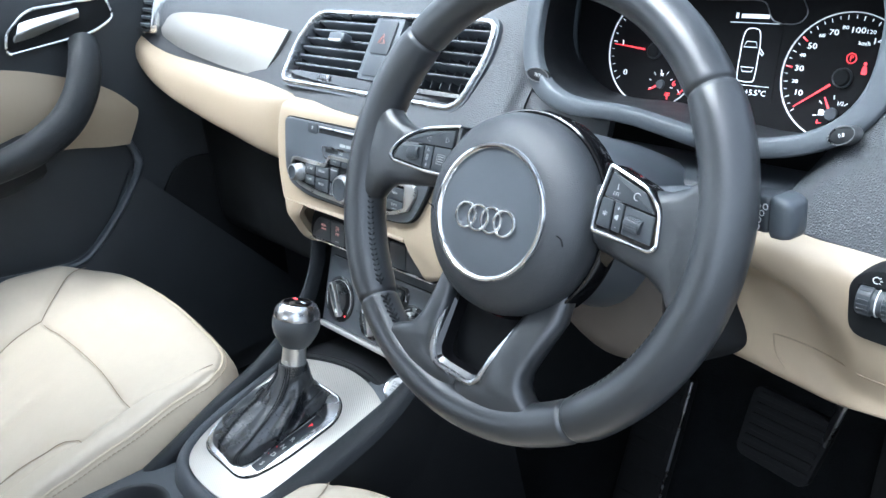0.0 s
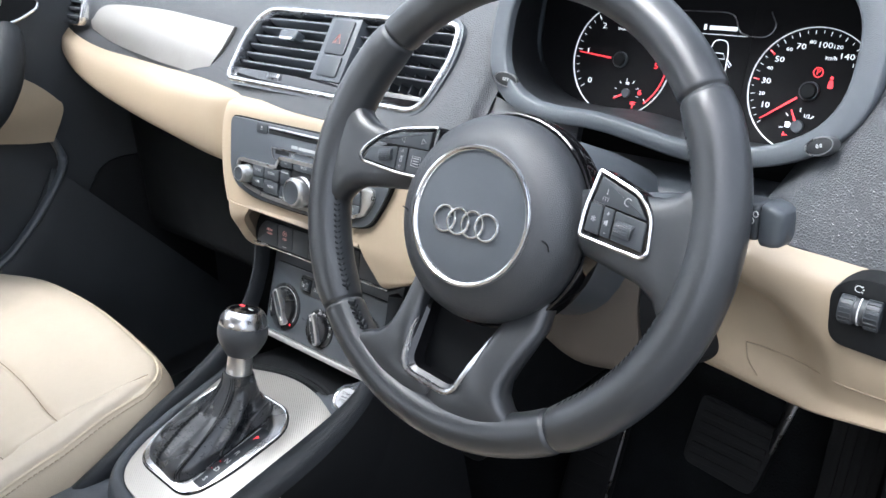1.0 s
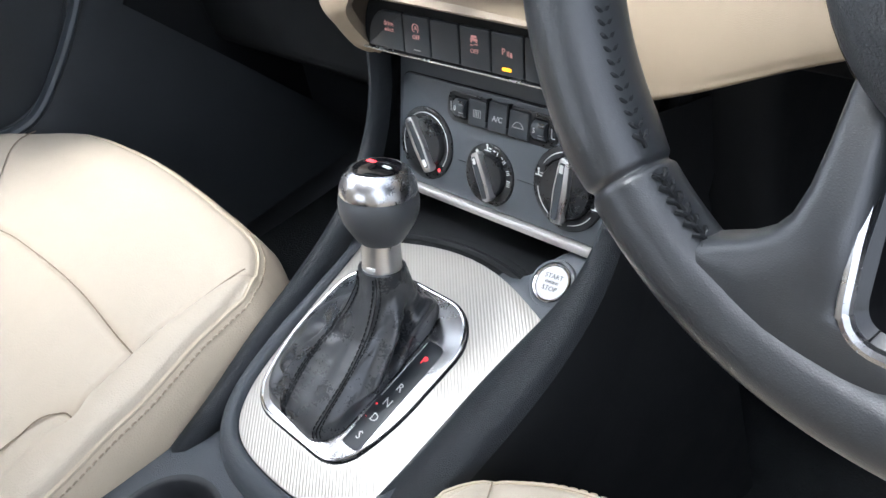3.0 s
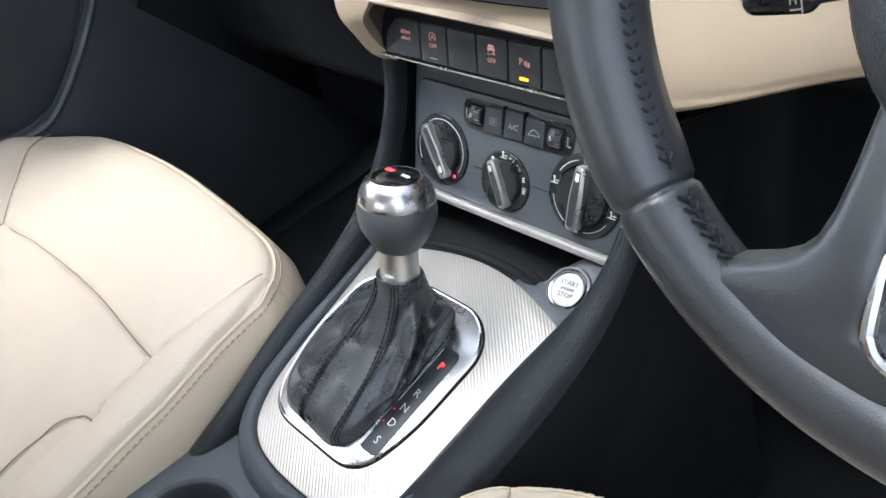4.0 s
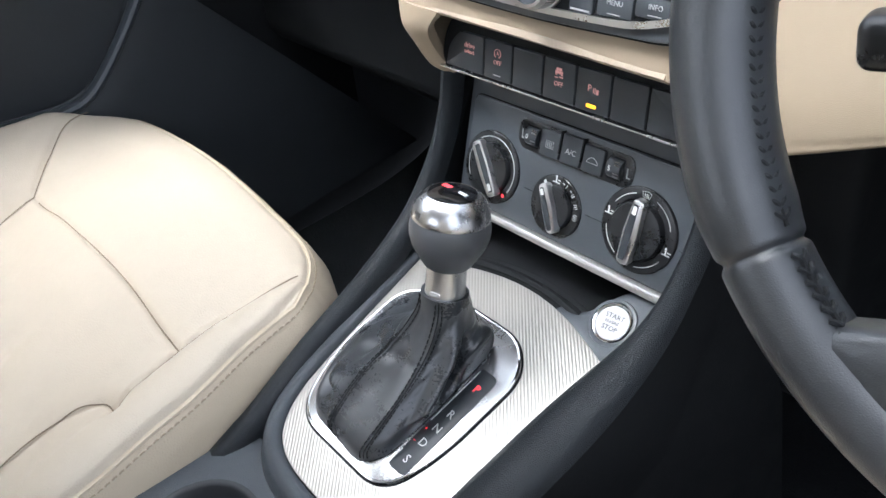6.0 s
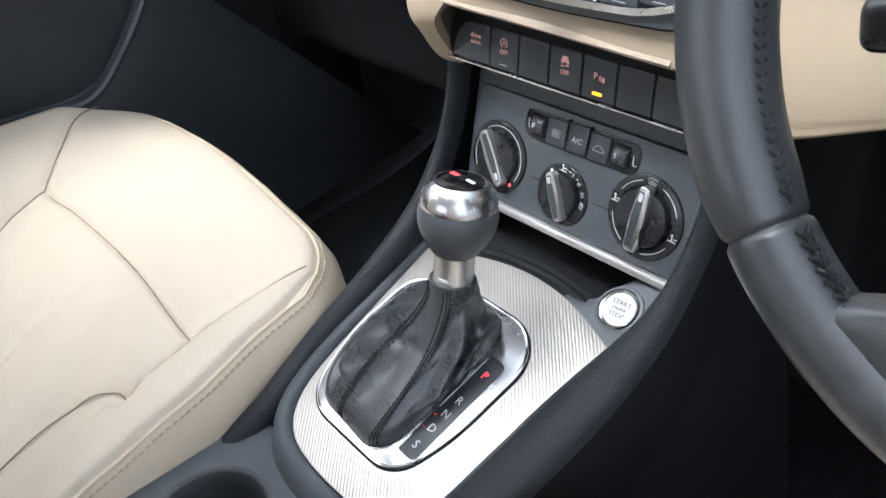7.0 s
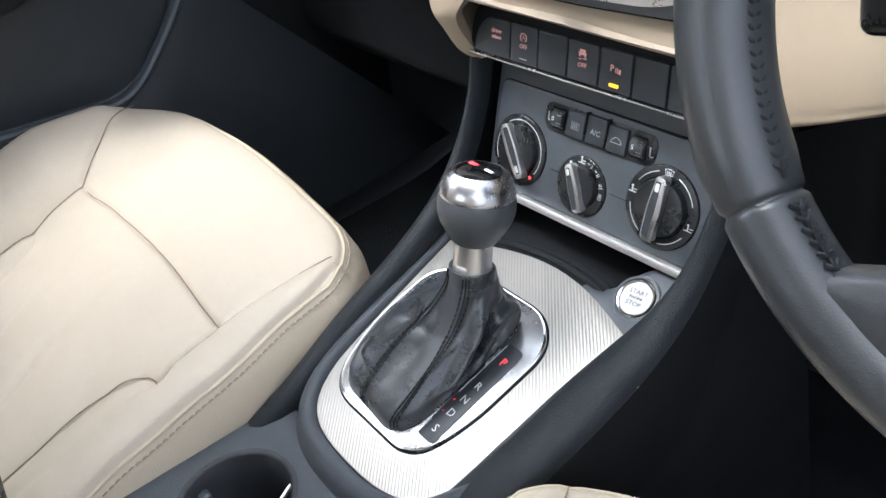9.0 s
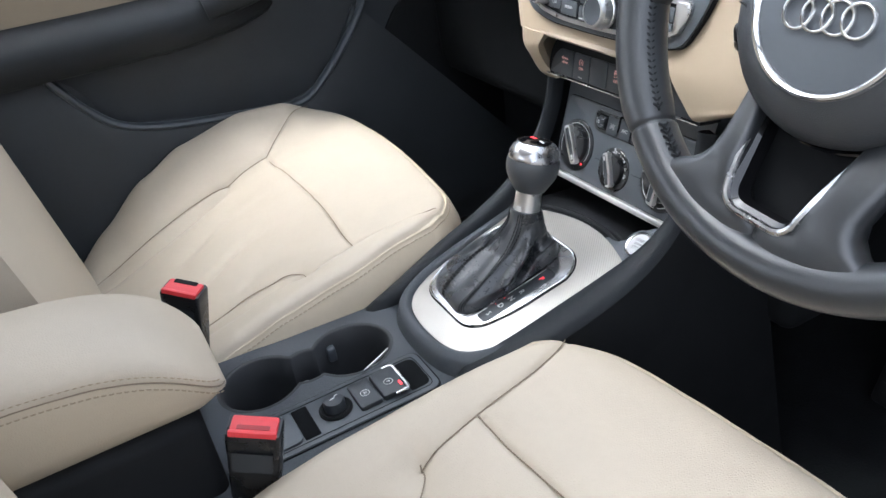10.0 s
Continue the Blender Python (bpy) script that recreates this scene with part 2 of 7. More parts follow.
def offset(points, d):
    """The polygon moved outwards by d (inwards: minus)."""
    pts = [Vector(p) for p in points]
    n = len(pts)
    area = sum(pts[i].x * pts[(i + 1) % n].y - pts[(i + 1) % n].x * pts[i].y for i in range(n))
    s = 1 if area > 0 else -1
    out = []
    for i in range(n):
        a, p, b = pts[i - 1], pts[i], pts[(i + 1) % n]
        e1, e2 = (p - a), (b - p)
        if e1.length < 1e-9 or e2.length < 1e-9:
            e1 = e2 = (b - a)
        n1 = Vector((e1.y, -e1.x)).normalized() * s
        n2 = Vector((e2.y, -e2.x)).normalized() * s
        mid = n1 + n2
        mid = mid.normalized() if mid.length > 1e-6 else n1
        out.append(p + mid * d / max(0.5, mid.dot(n1)))
    return out


def ring_prism(outer, inner, w0, w1, m, bm=None):
    """A flat frame between two outlines of equally many points."""
    bm = bm or bmesh.new()
    rows = [[bm.verts.new(m @ Vector((p[0], p[1], w))) for p in pts] for pts, w in ((outer, w0), (outer, w1), (inner, w1), (inner, w0))]
    n = len(outer)
    for k in range(4):
        a, b = rows[k], rows[(k + 1) % 4]
        for i in range(n):
            bm.faces.new((a[i], a[(i + 1) % n], b[(i + 1) % n], b[i]))
    return bm


def lathe(profile, m, steps=32, bm=None):
    """Turns a profile of (radius, height) round the local w axis."""
    bm = bm or bmesh.new()
    rows = []
    for r, h in profile:
        if r < 1e-6:
            rows.append([bm.verts.new(m @ Vector((0, 0, h)))])
        else:
            rows.append([bm.verts.new(m @ Vector((r * math.cos(2 * math.pi * k / steps), r * math.sin(2 * math.pi * k / steps), h))) for k in range(steps)])
    for a, b in zip(rows, rows[1:]):
        for k in range(steps):
            j = (k + 1) % steps
            if len(a) == 1 and len(b) == 1:
                continue
            if len(a) == 1:
                bm.faces.new((a[0], b[j], b[k]))
            elif len(b) == 1:
                bm.faces.new((a[k], a[j], b[0]))
            else:
                bm.faces.new((a[k], a[j], b[j], b[k]))
    return bm


def catmull(points, steps, closed=False):
    """A smooth line through the points."""
    pts = [Vector(p) for p in points]
    n, out = len(pts), []
    for i in range(n if closed else n - 1):
        p0 = pts[i - 1] if (closed or i > 0) else pts[0] * 2 - pts[1]
        p1, p2 = pts[i], pts[(i + 1) % n]
        p3 = pts[(i + 2) % n] if (closed or i + 2 < n) else pts[-1] * 2 - pts[-2]
        for k in range(steps):
            t = k / steps
            out.append(0.5 * (2 * p1 + (p2 - p0) * t + (2 * p0 - 5 * p1 + 4 * p2 - p3) * t * t + (3 * p1 - p0 - 3 * p2 + p3) * t ** 3))
    if not closed:
        out.append(pts[-1])
    return out


def sweep(path, radius, closed=False, sides=8, up=(0, 0, 1), flat=1.0, bm=None):
    """A round or flattened bar along a path. radius: a number, or a function of 0..1."""
    bm = bm or bmesh.new()
    pts = [Vector(p) for p in path]
    n, rows = len(pts), []
    up = Vector(up)
    for i, p in enumerate(pts):
        d = (pts[(i + 1) % n] - pts[i - 1]) if closed else (pts[min(i + 1, n - 1)] - pts[max(i - 1, 0)])
        d.normalize()
        side = d.cross(up)
        side = side.normalized() if side.length > 1e-4 else d.orthogonal().normalized()
        top = side.cross(d)
        r = radius(i / (n - 1)) if callable(radius) else radius
        rows.append([bm.verts.new(p + side * r * math.cos(2 * math.pi * k / sides) + top * r * flat * math.sin(2 * math.pi * k / sides)) for k in range(sides)])
    for i in range(n if closed else n - 1):
        a, b = rows[i], rows[(i + 1) % n]
        for k in range(sides):
            j = (k + 1) % sides
            bm.faces.new((a[k], a[j], b[j], b[k]))
    if not closed:
        bm.faces.new(rows[0])
        bm.faces.new(rows[-1])
    return bm


def loft(rings, caps=True, bm=None, closed=True):
    """Joins rings of equally many points."""
    bm = bm or bmesh.new()
    rows = [[bm.verts.new(Vector(p)) for p in ring] for ring in rings]
    n = len(rows[0])
    for a, b in zip(rows, rows[1:]):
        for i in range(n if closed else n - 1):
            j = (i + 1) % n
            bm.faces.new((a[i], a[j], b[j], b[i]))
    if caps:
        bm.faces.new(rows[0])
        bm.faces.new(rows[-1])
    return bm


def skin(rows, nu, nv, thick, bm=None):
    """A smooth panel through a small grid of points, with thickness away from its front (to the right-hand side of u x v)."""
    bm = bm or bmesh.new()
    fine = [catmull(r, nv) for r in rows]
    cols = [catmull([f[j] for f in fine], nu) for j in range(len(fine[0]))]
    nr, nc = len(cols[0]), len(cols)
    g = [[cols[j][i] for j in range(nc)] for i in range(nr)]
    back = []
    for i in range(nr):
        row = []
        for j in range(nc):
            a = g[min(i + 1, nr - 1)][j] - g[max(i - 1, 0)][j]
            b = g[i][min(j + 1, nc - 1)] - g[i][max(j - 1, 0)]
            nrm = a.cross(b)
            nrm = nrm.normalized() if nrm.length > 1e-9 else Vector((0, 0, 1))
            row.append(g[i][j] + nrm * thick)
        back.append(row)
    f = [[bm.verts.new(p) for p in r] for r in g]
    k = [[bm.verts.new(p) for p in r] for r in back]
    for i in range(nr - 1):
        for j in range(nc - 1):
            bm.faces.new((f[i][j], f[i][j + 1], f[i + 1][j + 1], f[i + 1][j]))
            bm.faces.new((k[i][j], k[i + 1][j], k[i + 1][j + 1], k[i][j + 1]))
    edge = [(0, j) for j in range(nc)] + [(i, nc - 1) for i in range(1, nr)] + [(nr - 1, j) for j in range(nc - 2, -1, -1)] + [(i, 0) for i in range(nr - 2, 0, -1)]
    for (a, b), (c, d) in zip(edge, edge[1:] + edge[:1]):
        bm.faces.new((f[a][b], k[a][b], k[c][d], f[c][d]))
    return bm


def block(x0, x1, y0, y1, z0, z1, bevel=0.005, segments=3, bm=None, m=None):
    """A box with rounded edges."""
    bm = bm or bmesh.new()
    made = bmesh.ops.create_cube(bm, size=1.0)["verts"]
    for v in made:
        v.co = Vector(((x0 + x1) / 2 + v.co.x * (x1 - x0), (y0 + y1) / 2 + v.co.y * (y1 - y0), (z0 + z1) / 2 + v.co.z * (z1 - z0)))
    if bevel:
        edges = list({e for v in made for e in v.link_edges})
        bmesh.ops.bevel(bm, geom=edges, offset=bevel, segments=segments, profile=0.5, affect="EDGES")
    if m:
        bmesh.ops.transform(bm, matrix=m, verts=bm.verts)
    return bm


def lettering(text, size, m, material, parent, name="lettering", depth=0.0002, align="CENTER"):
    """Writing in the built-in font, as a mesh lying on the local plane."""
    cu = bpy.data.curves.new("text", "FONT")
    cu.body, cu.size, cu.align_x, cu.align_y, cu.extrude, cu.resolution_u = text, size, align, "CENTER", depth, 2
    tmp = bpy.data.objects.new("text", cu)
    scene.collection.objects.link(tmp)
    dg = bpy.context.evaluated_depsgraph_get()
    me = bpy.data.meshes.new_from_object(tmp.evaluated_get(dg))
    bpy.data.objects.remove(tmp)
    bpy.data.curves.remove(cu)
    me.transform(m)
    me.materials.clear()
    me.materials.append(material)
    me.name = name
    ob = new(name, me)
    if parent:
        ob.parent = parent
        ob.matrix_parent_inverse = world_of(parent).inverted()
    return ob


def bars(rects, m, material, parent, name="print", w=0.0003):
    """Plain flat marks on a surface, each a mesh of its own."""
    for u0, u1, v0, v1 in rects:
        part(name, prism(box_points(u0, u1, v0, v1), -0.0002, w, m), material, parent)


def shift(m, u=0, v=0, w=0, turn=0):
    return m @ Matrix.Translation((u, v, w)) @ Matrix.Rotation(radians(turn), 4, "Z")


def bisect(values, x):
    """How many of the rising values are at most x."""
    lo, hi = 0, len(values)
    while lo < hi:
        mid = (lo + hi) // 2
        if values[mid] <= x:
            lo = mid + 1
        else:
            hi = mid
    return lo


def stitches(path, length, gap, radius, up, bm=None):
    """A row of short threads along a path."""
    bm = bm or bmesh.new()
    pts = [Vector(p) for p in path]
    dist = [0.0]
    for a, b in zip(pts, pts[1:]):
        dist.append(dist[-1] + (b - a).length)

    def at(d):
        k = min(max(bisect(dist, d) - 1, 0), len(pts) - 2)
        return pts[k].lerp(pts[k + 1], (d - dist[k]) / max(1e-9, dist[k + 1] - dist[k]))

    d = 0.0
    while d + length < dist[-1]:
        sweep([at(d), at(d + length / 2) + Vector(up).normalized() * radius * 0.6, at(d + length)], radius, sides=5, up=up, bm=bm)
        d += length + gap
    return bm


# ---- the car's shell and the ground ----
def flat_struct(name, bm, material, label, category="", kind="structure", parent=None):
    ob = part(name, bm, material, parent)
    return tagged(ob, label, category or name.split("_")[0], "", kind)


bm = bmesh.new()
s = 600
vs = [bm.verts.new(p) for p in ((-s, -s, -0.33), (s, -s, -0.33), (s, s, -0.33), (-s, s, -0.33))]
bm.faces.new(vs)
flat_struct("ground", bm, TARMAC, "grey tarmac around the car", "ground")

flat_struct("floor", skin([[(-0.72, -1.7, 0.05), (0.0, -1.7, 0.05), (0.72, -1.7, 0.05)], [(-0.72, 0.0, 0.05), (0.0, 0.0, 0.05), (0.72, 0.0, 0.05)],
            [(-0.72, 0.5, 0.06), (0.0, 0.5, 0.06), (0.72, 0.5, 0.06)], [(-0.72, 0.68, 0.2), (0.0, 0.68, 0.2), (0.72, 0.68, 0.2)],
            [(-0.72, 0.76, 0.5), (0.0, 0.76, 0.5), (0.72, 0.76, 0.5)], [(-0.72, 0.8, 0.9), (0.0, 0.8, 0.9), (0.72, 0.8, 0.9)]], 6, 6, -0.02),
            CARPET, "black carpet over the car floor and bulkhead", "floor")
flat_struct("ceiling", skin([[(-0.6, -1.75, 1.36), (0.0, -1.75, 1.40), (0.6, -1.75, 1.36)], [(-0.62, -0.9, 1.40), (0, -0.9, 1.45), (0.62, -0.9, 1.40)],
            [(-0.60, -0.33, 1.375), (0, -0.30, 1.42), (0.60, -0.33, 1.375)]], 6, 8, 0.03), HEADLINER, "pale cloth headliner under the roof", "ceiling")
flat_struct("wall_rear", block(-0.72, 0.72, -1.8, -1.76, 0.05, 0.98, 0.01), DEEP, "dark wall behind the rear seats", "wall")
for sx, nm in ((-1, "pillar_left"), (1, "pillar_right")):
    flat_struct(nm, sweep(catmull([(sx * 0.71, 0.78, 0.93), (sx * 0.68, 0.42, 1.12), (sx * 0.615, -0.31, 1.395)], 6), 0.035, sides=10), PLASTIC, "dark covered windscreen pillar", "pillar")
    flat_struct(nm.replace("pillar", "post"), sweep([(sx * 0.72, -0.72, 0.05), (sx * 0.71, -0.72, 0.9), (sx * 0.61, -0.78, 1.38)], 0.05, sides=10), PLASTIC, "dark covered door post", "pillar")
    flat_struct(nm.replace("pillar", "rail"), sweep([(sx * 0.615, -0.30, 1.395), (sx * 0.63, -0.9, 1.4), (sx * 0.6, -1.75, 1.36)], 0.03, sides=8), HEADLINER, "pale roof rail", "trim")
flat_struct("wall_left", block(-0.80, -0.765, -1.78, -0.74, 0.05, 0.95, 0.01), PLASTIC, "dark rear side panel", "wall")
flat_struct("wall_right", block(0.765, 0.80, -1.78, -0.74, 0.05, 0.95, 0.01), PLASTIC, "dark rear side panel", "wall")
flat_struct("kick_panel", block(0.66, 0.72, 0.22, 0.72, 0.05, 0.62, 0.01), CARPET, "dark carpeted side of the footwell", "wall")
flat_struct("sill", block(0.66, 0.78, -0.74, 0.62, -0.02, 0.12, 0.02), PLASTIC, "dark plastic door sill", "sill")
pane = flat_struct("windscreen", skin([[(-0.68, 0.78, 0.95), (0, 0.84, 0.96), (0.68, 0.78, 0.95)], [(-0.645, 0.27, 1.18), (0, 0.31, 1.21), (0.645, 0.27, 1.18)],
            [(-0.595, -0.31, 1.385), (0, -0.28, 1.425), (0.595, -0.31, 1.385)]], 4, 6, 0.004), GLASS, "clear curved windscreen", "window")
pane.visible_shadow = False

# ---- dashboard ----
DASH = thing("dashboard", (0, 0.5, 0.62), "dark dashboard with beige lower band and ribbed metal inlay", "dashboard")
# dark soft upper part: from the windscreen back to the vents
VM = axes((0, 0.214, 0.838), (1, 0, 0), (0, 0.7, 1))
VENT_OUTLINE = rounded([(-0.197, -0.063), (0.168, -0.063), (0.186, 0.0), (0.182, 0.039), (-0.165, 0.039), (-0.192, 0.0)], [0.014, 0.022, 0.03, 0.014, 0.034, 0.03], 7)


def inside(p, outline):
    hit = False
    for (x0, y0), (x1, y1) in zip(outline, outline[1:] + outline[:1]):
        if (y0 > p[1]) != (y1 > p[1]) and p[0] < x0 + (x1 - x0) * (p[1] - y0) / (y1 - y0):
            hit = not hit
    return hit


bm = skin([
    [(-0.76, 0.80, 0.93), (-0.76, 0.42, 0.93), (-0.76, 0.27, 0.90), (-0.76, 0.226, 0.862), (-0.76, 0.205, 0.815), (-0.76, 0.196, 0.79)],
    [(-0.45, 0.82, 0.94), (-0.45, 0.45, 0.94), (-0.45, 0.30, 0.915), (-0.45, 0.236, 0.872), (-0.45, 0.206, 0.80), (-0.45, 0.191, 0.762)],
    [(-0.24, 0.83, 0.95), (-0.24, 0.45, 0.95), (-0.24, 0.31, 0.925), (-0.24, 0.254, 0.887), (-0.24, 0.199, 0.80), (-0.24, 0.177, 0.7625)],
    [(0.0, 0.84, 0.95), (0.0, 0.45, 0.955), (0.0, 0.32, 0.93), (0.0, 0.264, 0.895), (0.0, 0.193, 0.808), (0.0, 0.160, 0.763)],
    [(0.20, 0.83, 0.95), (0.20, 0.45, 0.955), (0.20, 0.33, 0.93), (0.20, 0.264, 0.89), (0.20, 0.194, 0.805), (0.20, 0.162, 0.760)],
    [(0.243, 0.83, 0.95), (0.243, 0.45, 0.955), (0.243, 0.345, 0.925), (0.243, 0.292, 0.885), (0.243, 0.214, 0.80), (0.243, 0.168, 0.745)]], 40, 18, 0.02)
hole, to_vent = offset(VENT_OUTLINE, 0.001), VM.inverted()
deep = VM.to_3x3() @ Vector((0, 0, -0.05))
for v in bm.verts:
    q = to_vent @ v.co
    if q.z > -0.06 and inside((q.x, q.y), hole):
        v.co += deep
part("upper_pad", bm, SOFT, DASH, "dark grained soft moulding")
part("column_pad", skin([[(0.236, 0.222, 0.806), (0.236, 0.200, 0.775), (0.236, 0.168, 0.738)], [(0.27, 0.214, 0.800), (0.27, 0.198, 0.773), (0.27, 0.170, 0.738)],
                         [(0.31, 0.212, 0.793), (0.31, 0.200, 0.768), (0.31, 0.174, 0.735)], [(0.35, 0.215, 0.790), (0.35, 0.204, 0.765), (0.35, 0.180, 0.732)]], 5, 5, 0.01), SOFT, DASH, "dark grained soft moulding")
part("driver_pad", skin([
    [(0.55, 0.30, 0.80), (0.55, 0.20, 0.772), (0.55, 0.165, 0.762), (0.55, 0.150, 0.750)],
    [(0.62, 0.24, 0.90), (0.62, 0.19, 0.83), (0.62, 0.160, 0.78), (0.62, 0.144, 0.747)],
    [(0.70, 0.24, 0.91), (0.70, 0.185, 0.84), (0.70, 0.155, 0.78), (0.70, 0.142, 0.742)],
    [(0.76, 0.24, 0.90), (0.76, 0.19, 0.84), (0.76, 0.16, 0.78), (0.76, 0.145, 0.74)]], 8, 8, 0.02), SOFT, DASH, "dark grained soft moulding")
part("scuttle", skin([[(0.28, 0.83, 0.95), (0.5, 0.82, 0.95), (0.76, 0.80, 0.93)], [(0.28, 0.5, 0.96), (0.5, 0.5, 0.97), (0.76, 0.5, 0.94)],
                      [(0.28, 0.36, 0.95), (0.5, 0.36, 0.97), (0.76, 0.33, 0.93)], [(0.5, 0.28, 0.93), (0.6, 0.27, 0.93), (0.76, 0.24, 0.905)]], 5, 5, -0.015), SOFT, DASH)
# beige band on the passenger side, rolling under to the dark glovebox
part("beige_band", skin([
    [(-0.780, 0.205, 0.838), (-0.780, 0.193, 0.826), (-0.780, 0.193, 0.806), (-0.780, 0.215, 0.796)],
    [(-0.70, 0.196, 0.808), (-0.70, 0.178, 0.787), (-0.70, 0.178, 0.752), (-0.70, 0.215, 0.741)],
    [(-0.60, 0.193, 0.791), (-0.60, 0.170, 0.766), (-0.60, 0.170, 0.723), (-0.60, 0.213, 0.710)],
    [(-0.48, 0.190, 0.785), (-0.48, 0.164, 0.757), (-0.48, 0.164, 0.704), (-0.48, 0.21, 0.689)],
    [(-0.36, 0.186, 0.780), (-0.36, 0.158, 0.752), (-0.36, 0.158, 0.691), (-0.36, 0.207, 0.676)],
    [(-0.27, 0.182, 0.777), (-0.27, 0.154, 0.753), (-0.27, 0.153, 0.683), (-0.27, 0.20, 0.667)],
    [(-0.20, 0.175, 0.773), (-0.20, 0.152, 0.757), (-0.20, 0.152, 0.680), (-0.20, 0.19, 0.660)],
    [(-0.165, 0.176, 0.767), (-0.165, 0.163, 0.757), (-0.165, 0.161, 0.682), (-0.165, 0.19, 0.664)]], 8, 6, 0.012), BEIGE, DASH, "beige moulded band")
part("inlay", skin([
    [(-0.650, 0.208, 0.832), (-0.650, 0.207, 0.825), (-0.645, 0.206, 0.817)],
    [(-0.598, 0.217, 0.858), (-0.575, 0.206, 0.828), (-0.566, 0.201, 0.800)],
    [(-0.44, 0.221, 0.860), (-0.43, 0.205, 0.824), (-0.428, 0.195, 0.786)],
    [(-0.32, 0.220, 0.853), (-0.325, 0.203, 0.815), (-0.335, 0.193, 0.780)],
    [(-0.228, 0.219, 0.846), (-0.25, 0.201, 0.810), (-0.286, 0.191, 0.776)]], 8, 6, 0.006), INLAY, DASH, "fine ribbed aluminium inlay strip")
# centre fascia, beige, round the radio and the switches
rows = []
for z, xl, xr, back in ((0.767, -0.176, 0.172, 0.013), (0.759, -0.180, 0.172, 0.002), (0.743, -0.184, 0.172, 0), (0.72, -0.186, 0.172, 0), (0.69, -0.183, 0.160, 0), (0.668, -0.179, 0.150, 0), (0.65, -0.173, 0.145, 0), (0.632, -0.166, 0.140, 0)):
    y = 0.137 + 0.25 * (z - 0.685) + back
    edge = (xl - 0.014, y + 0.05, z)
    rows.append([edge, (xl, y + 0.012, z), (xl + 0.022, y, z), (0.0, y, z), (xr - 0.03, y, z), (xr, y + 0.006, z), (xr + 0.012, y + 0.016, z)])
part("fascia", skin(rows, 5, 5, -0.012), BEIGE, DASH, "beige moulded fascia round the radio")
for sx in (-1,):
    part("fascia_leg", skin([
        [(sx * 0.180, 0.179, 0.634), (sx * 0.166, 0.134, 0.634), (sx * 0.142, 0.122, 0.634), (sx * 0.102, 0.1215, 0.634)],
        [(sx * 0.171, 0.175, 0.614), (sx * 0.158, 0.129, 0.614), (sx * 0.143, 0.1195, 0.614), (sx * 0.118, 0.1215, 0.616)],
        [(sx * 0.163, 0.175, 0.598), (sx * 0.151, 0.133, 0.598), (sx * 0.142, 0.125, 0.598), (sx * 0.125, 0.129, 0.598)],
        [(sx * 0.153, 0.177, 0.578), (sx * 0.143, 0.141, 0.576), (sx * 0.136, 0.133, 0.576), (sx * 0.125, 0.141, 0.576)],
        [(sx * 0.147, 0.179, 0.566), (sx * 0.138, 0.153, 0.562), (sx * 0.132, 0.149, 0.561), (sx * 0.125, 0.155, 0.564)]], 5, 5, 0.01 * sx), BEIGE, DASH)
part("fascia_brow", skin([[(-0.112, 0.1222, 0.634), (0, 0.1218, 0.634), (0.112, 0.1222, 0.634)], [(-0.112, 0.131, 0.627), (0, 0.131, 0.628), (0.112, 0.131, 0.627)],
                          [(-0.112, 0.157, 0.624), (0, 0.157, 0.626), (0.112, 0.157, 0.624)]], 4, 5, -0.006), BEIGE, DASH)
# beige knee panel under the wheel
part("knee_panel", skin([
    [(0.158, 0.157, 0.762), (0.22, 0.157, 0.756), (0.28, 0.165, 0.748), (0.345, 0.173, 0.742)],
    [(0.150, 0.139, 0.70), (0.21, 0.143, 0.70), (0.28, 0.151, 0.70), (0.345, 0.159, 0.70)],
    [(0.118, 0.1255, 0.648), (0.20, 0.129, 0.655), (0.28, 0.137, 0.668), (0.345, 0.145, 0.678)],
    [(0.1175, 0.1218, 0.632), (0.20, 0.124, 0.632), (0.28, 0.132, 0.655), (0.345, 0.139, 0.668)],
    [(0.135, 0.1225, 0.606), (0.20, 0.123, 0.618), (0.28, 0.131, 0.648), (0.345, 0.137, 0.660)],
    [(0.149, 0.126, 0.590), (0.20, 0.126, 0.610), (0.28, 0.135, 0.642), (0.345, 0.141, 0.655)],
    [(0.151, 0.157, 0.584), (0.20, 0.157, 0.604), (0.28, 0.167, 0.636), (0.345, 0.172, 0.650)]], 6, 6, -0.01), BEIGE, DASH, "beige moulded knee panel")
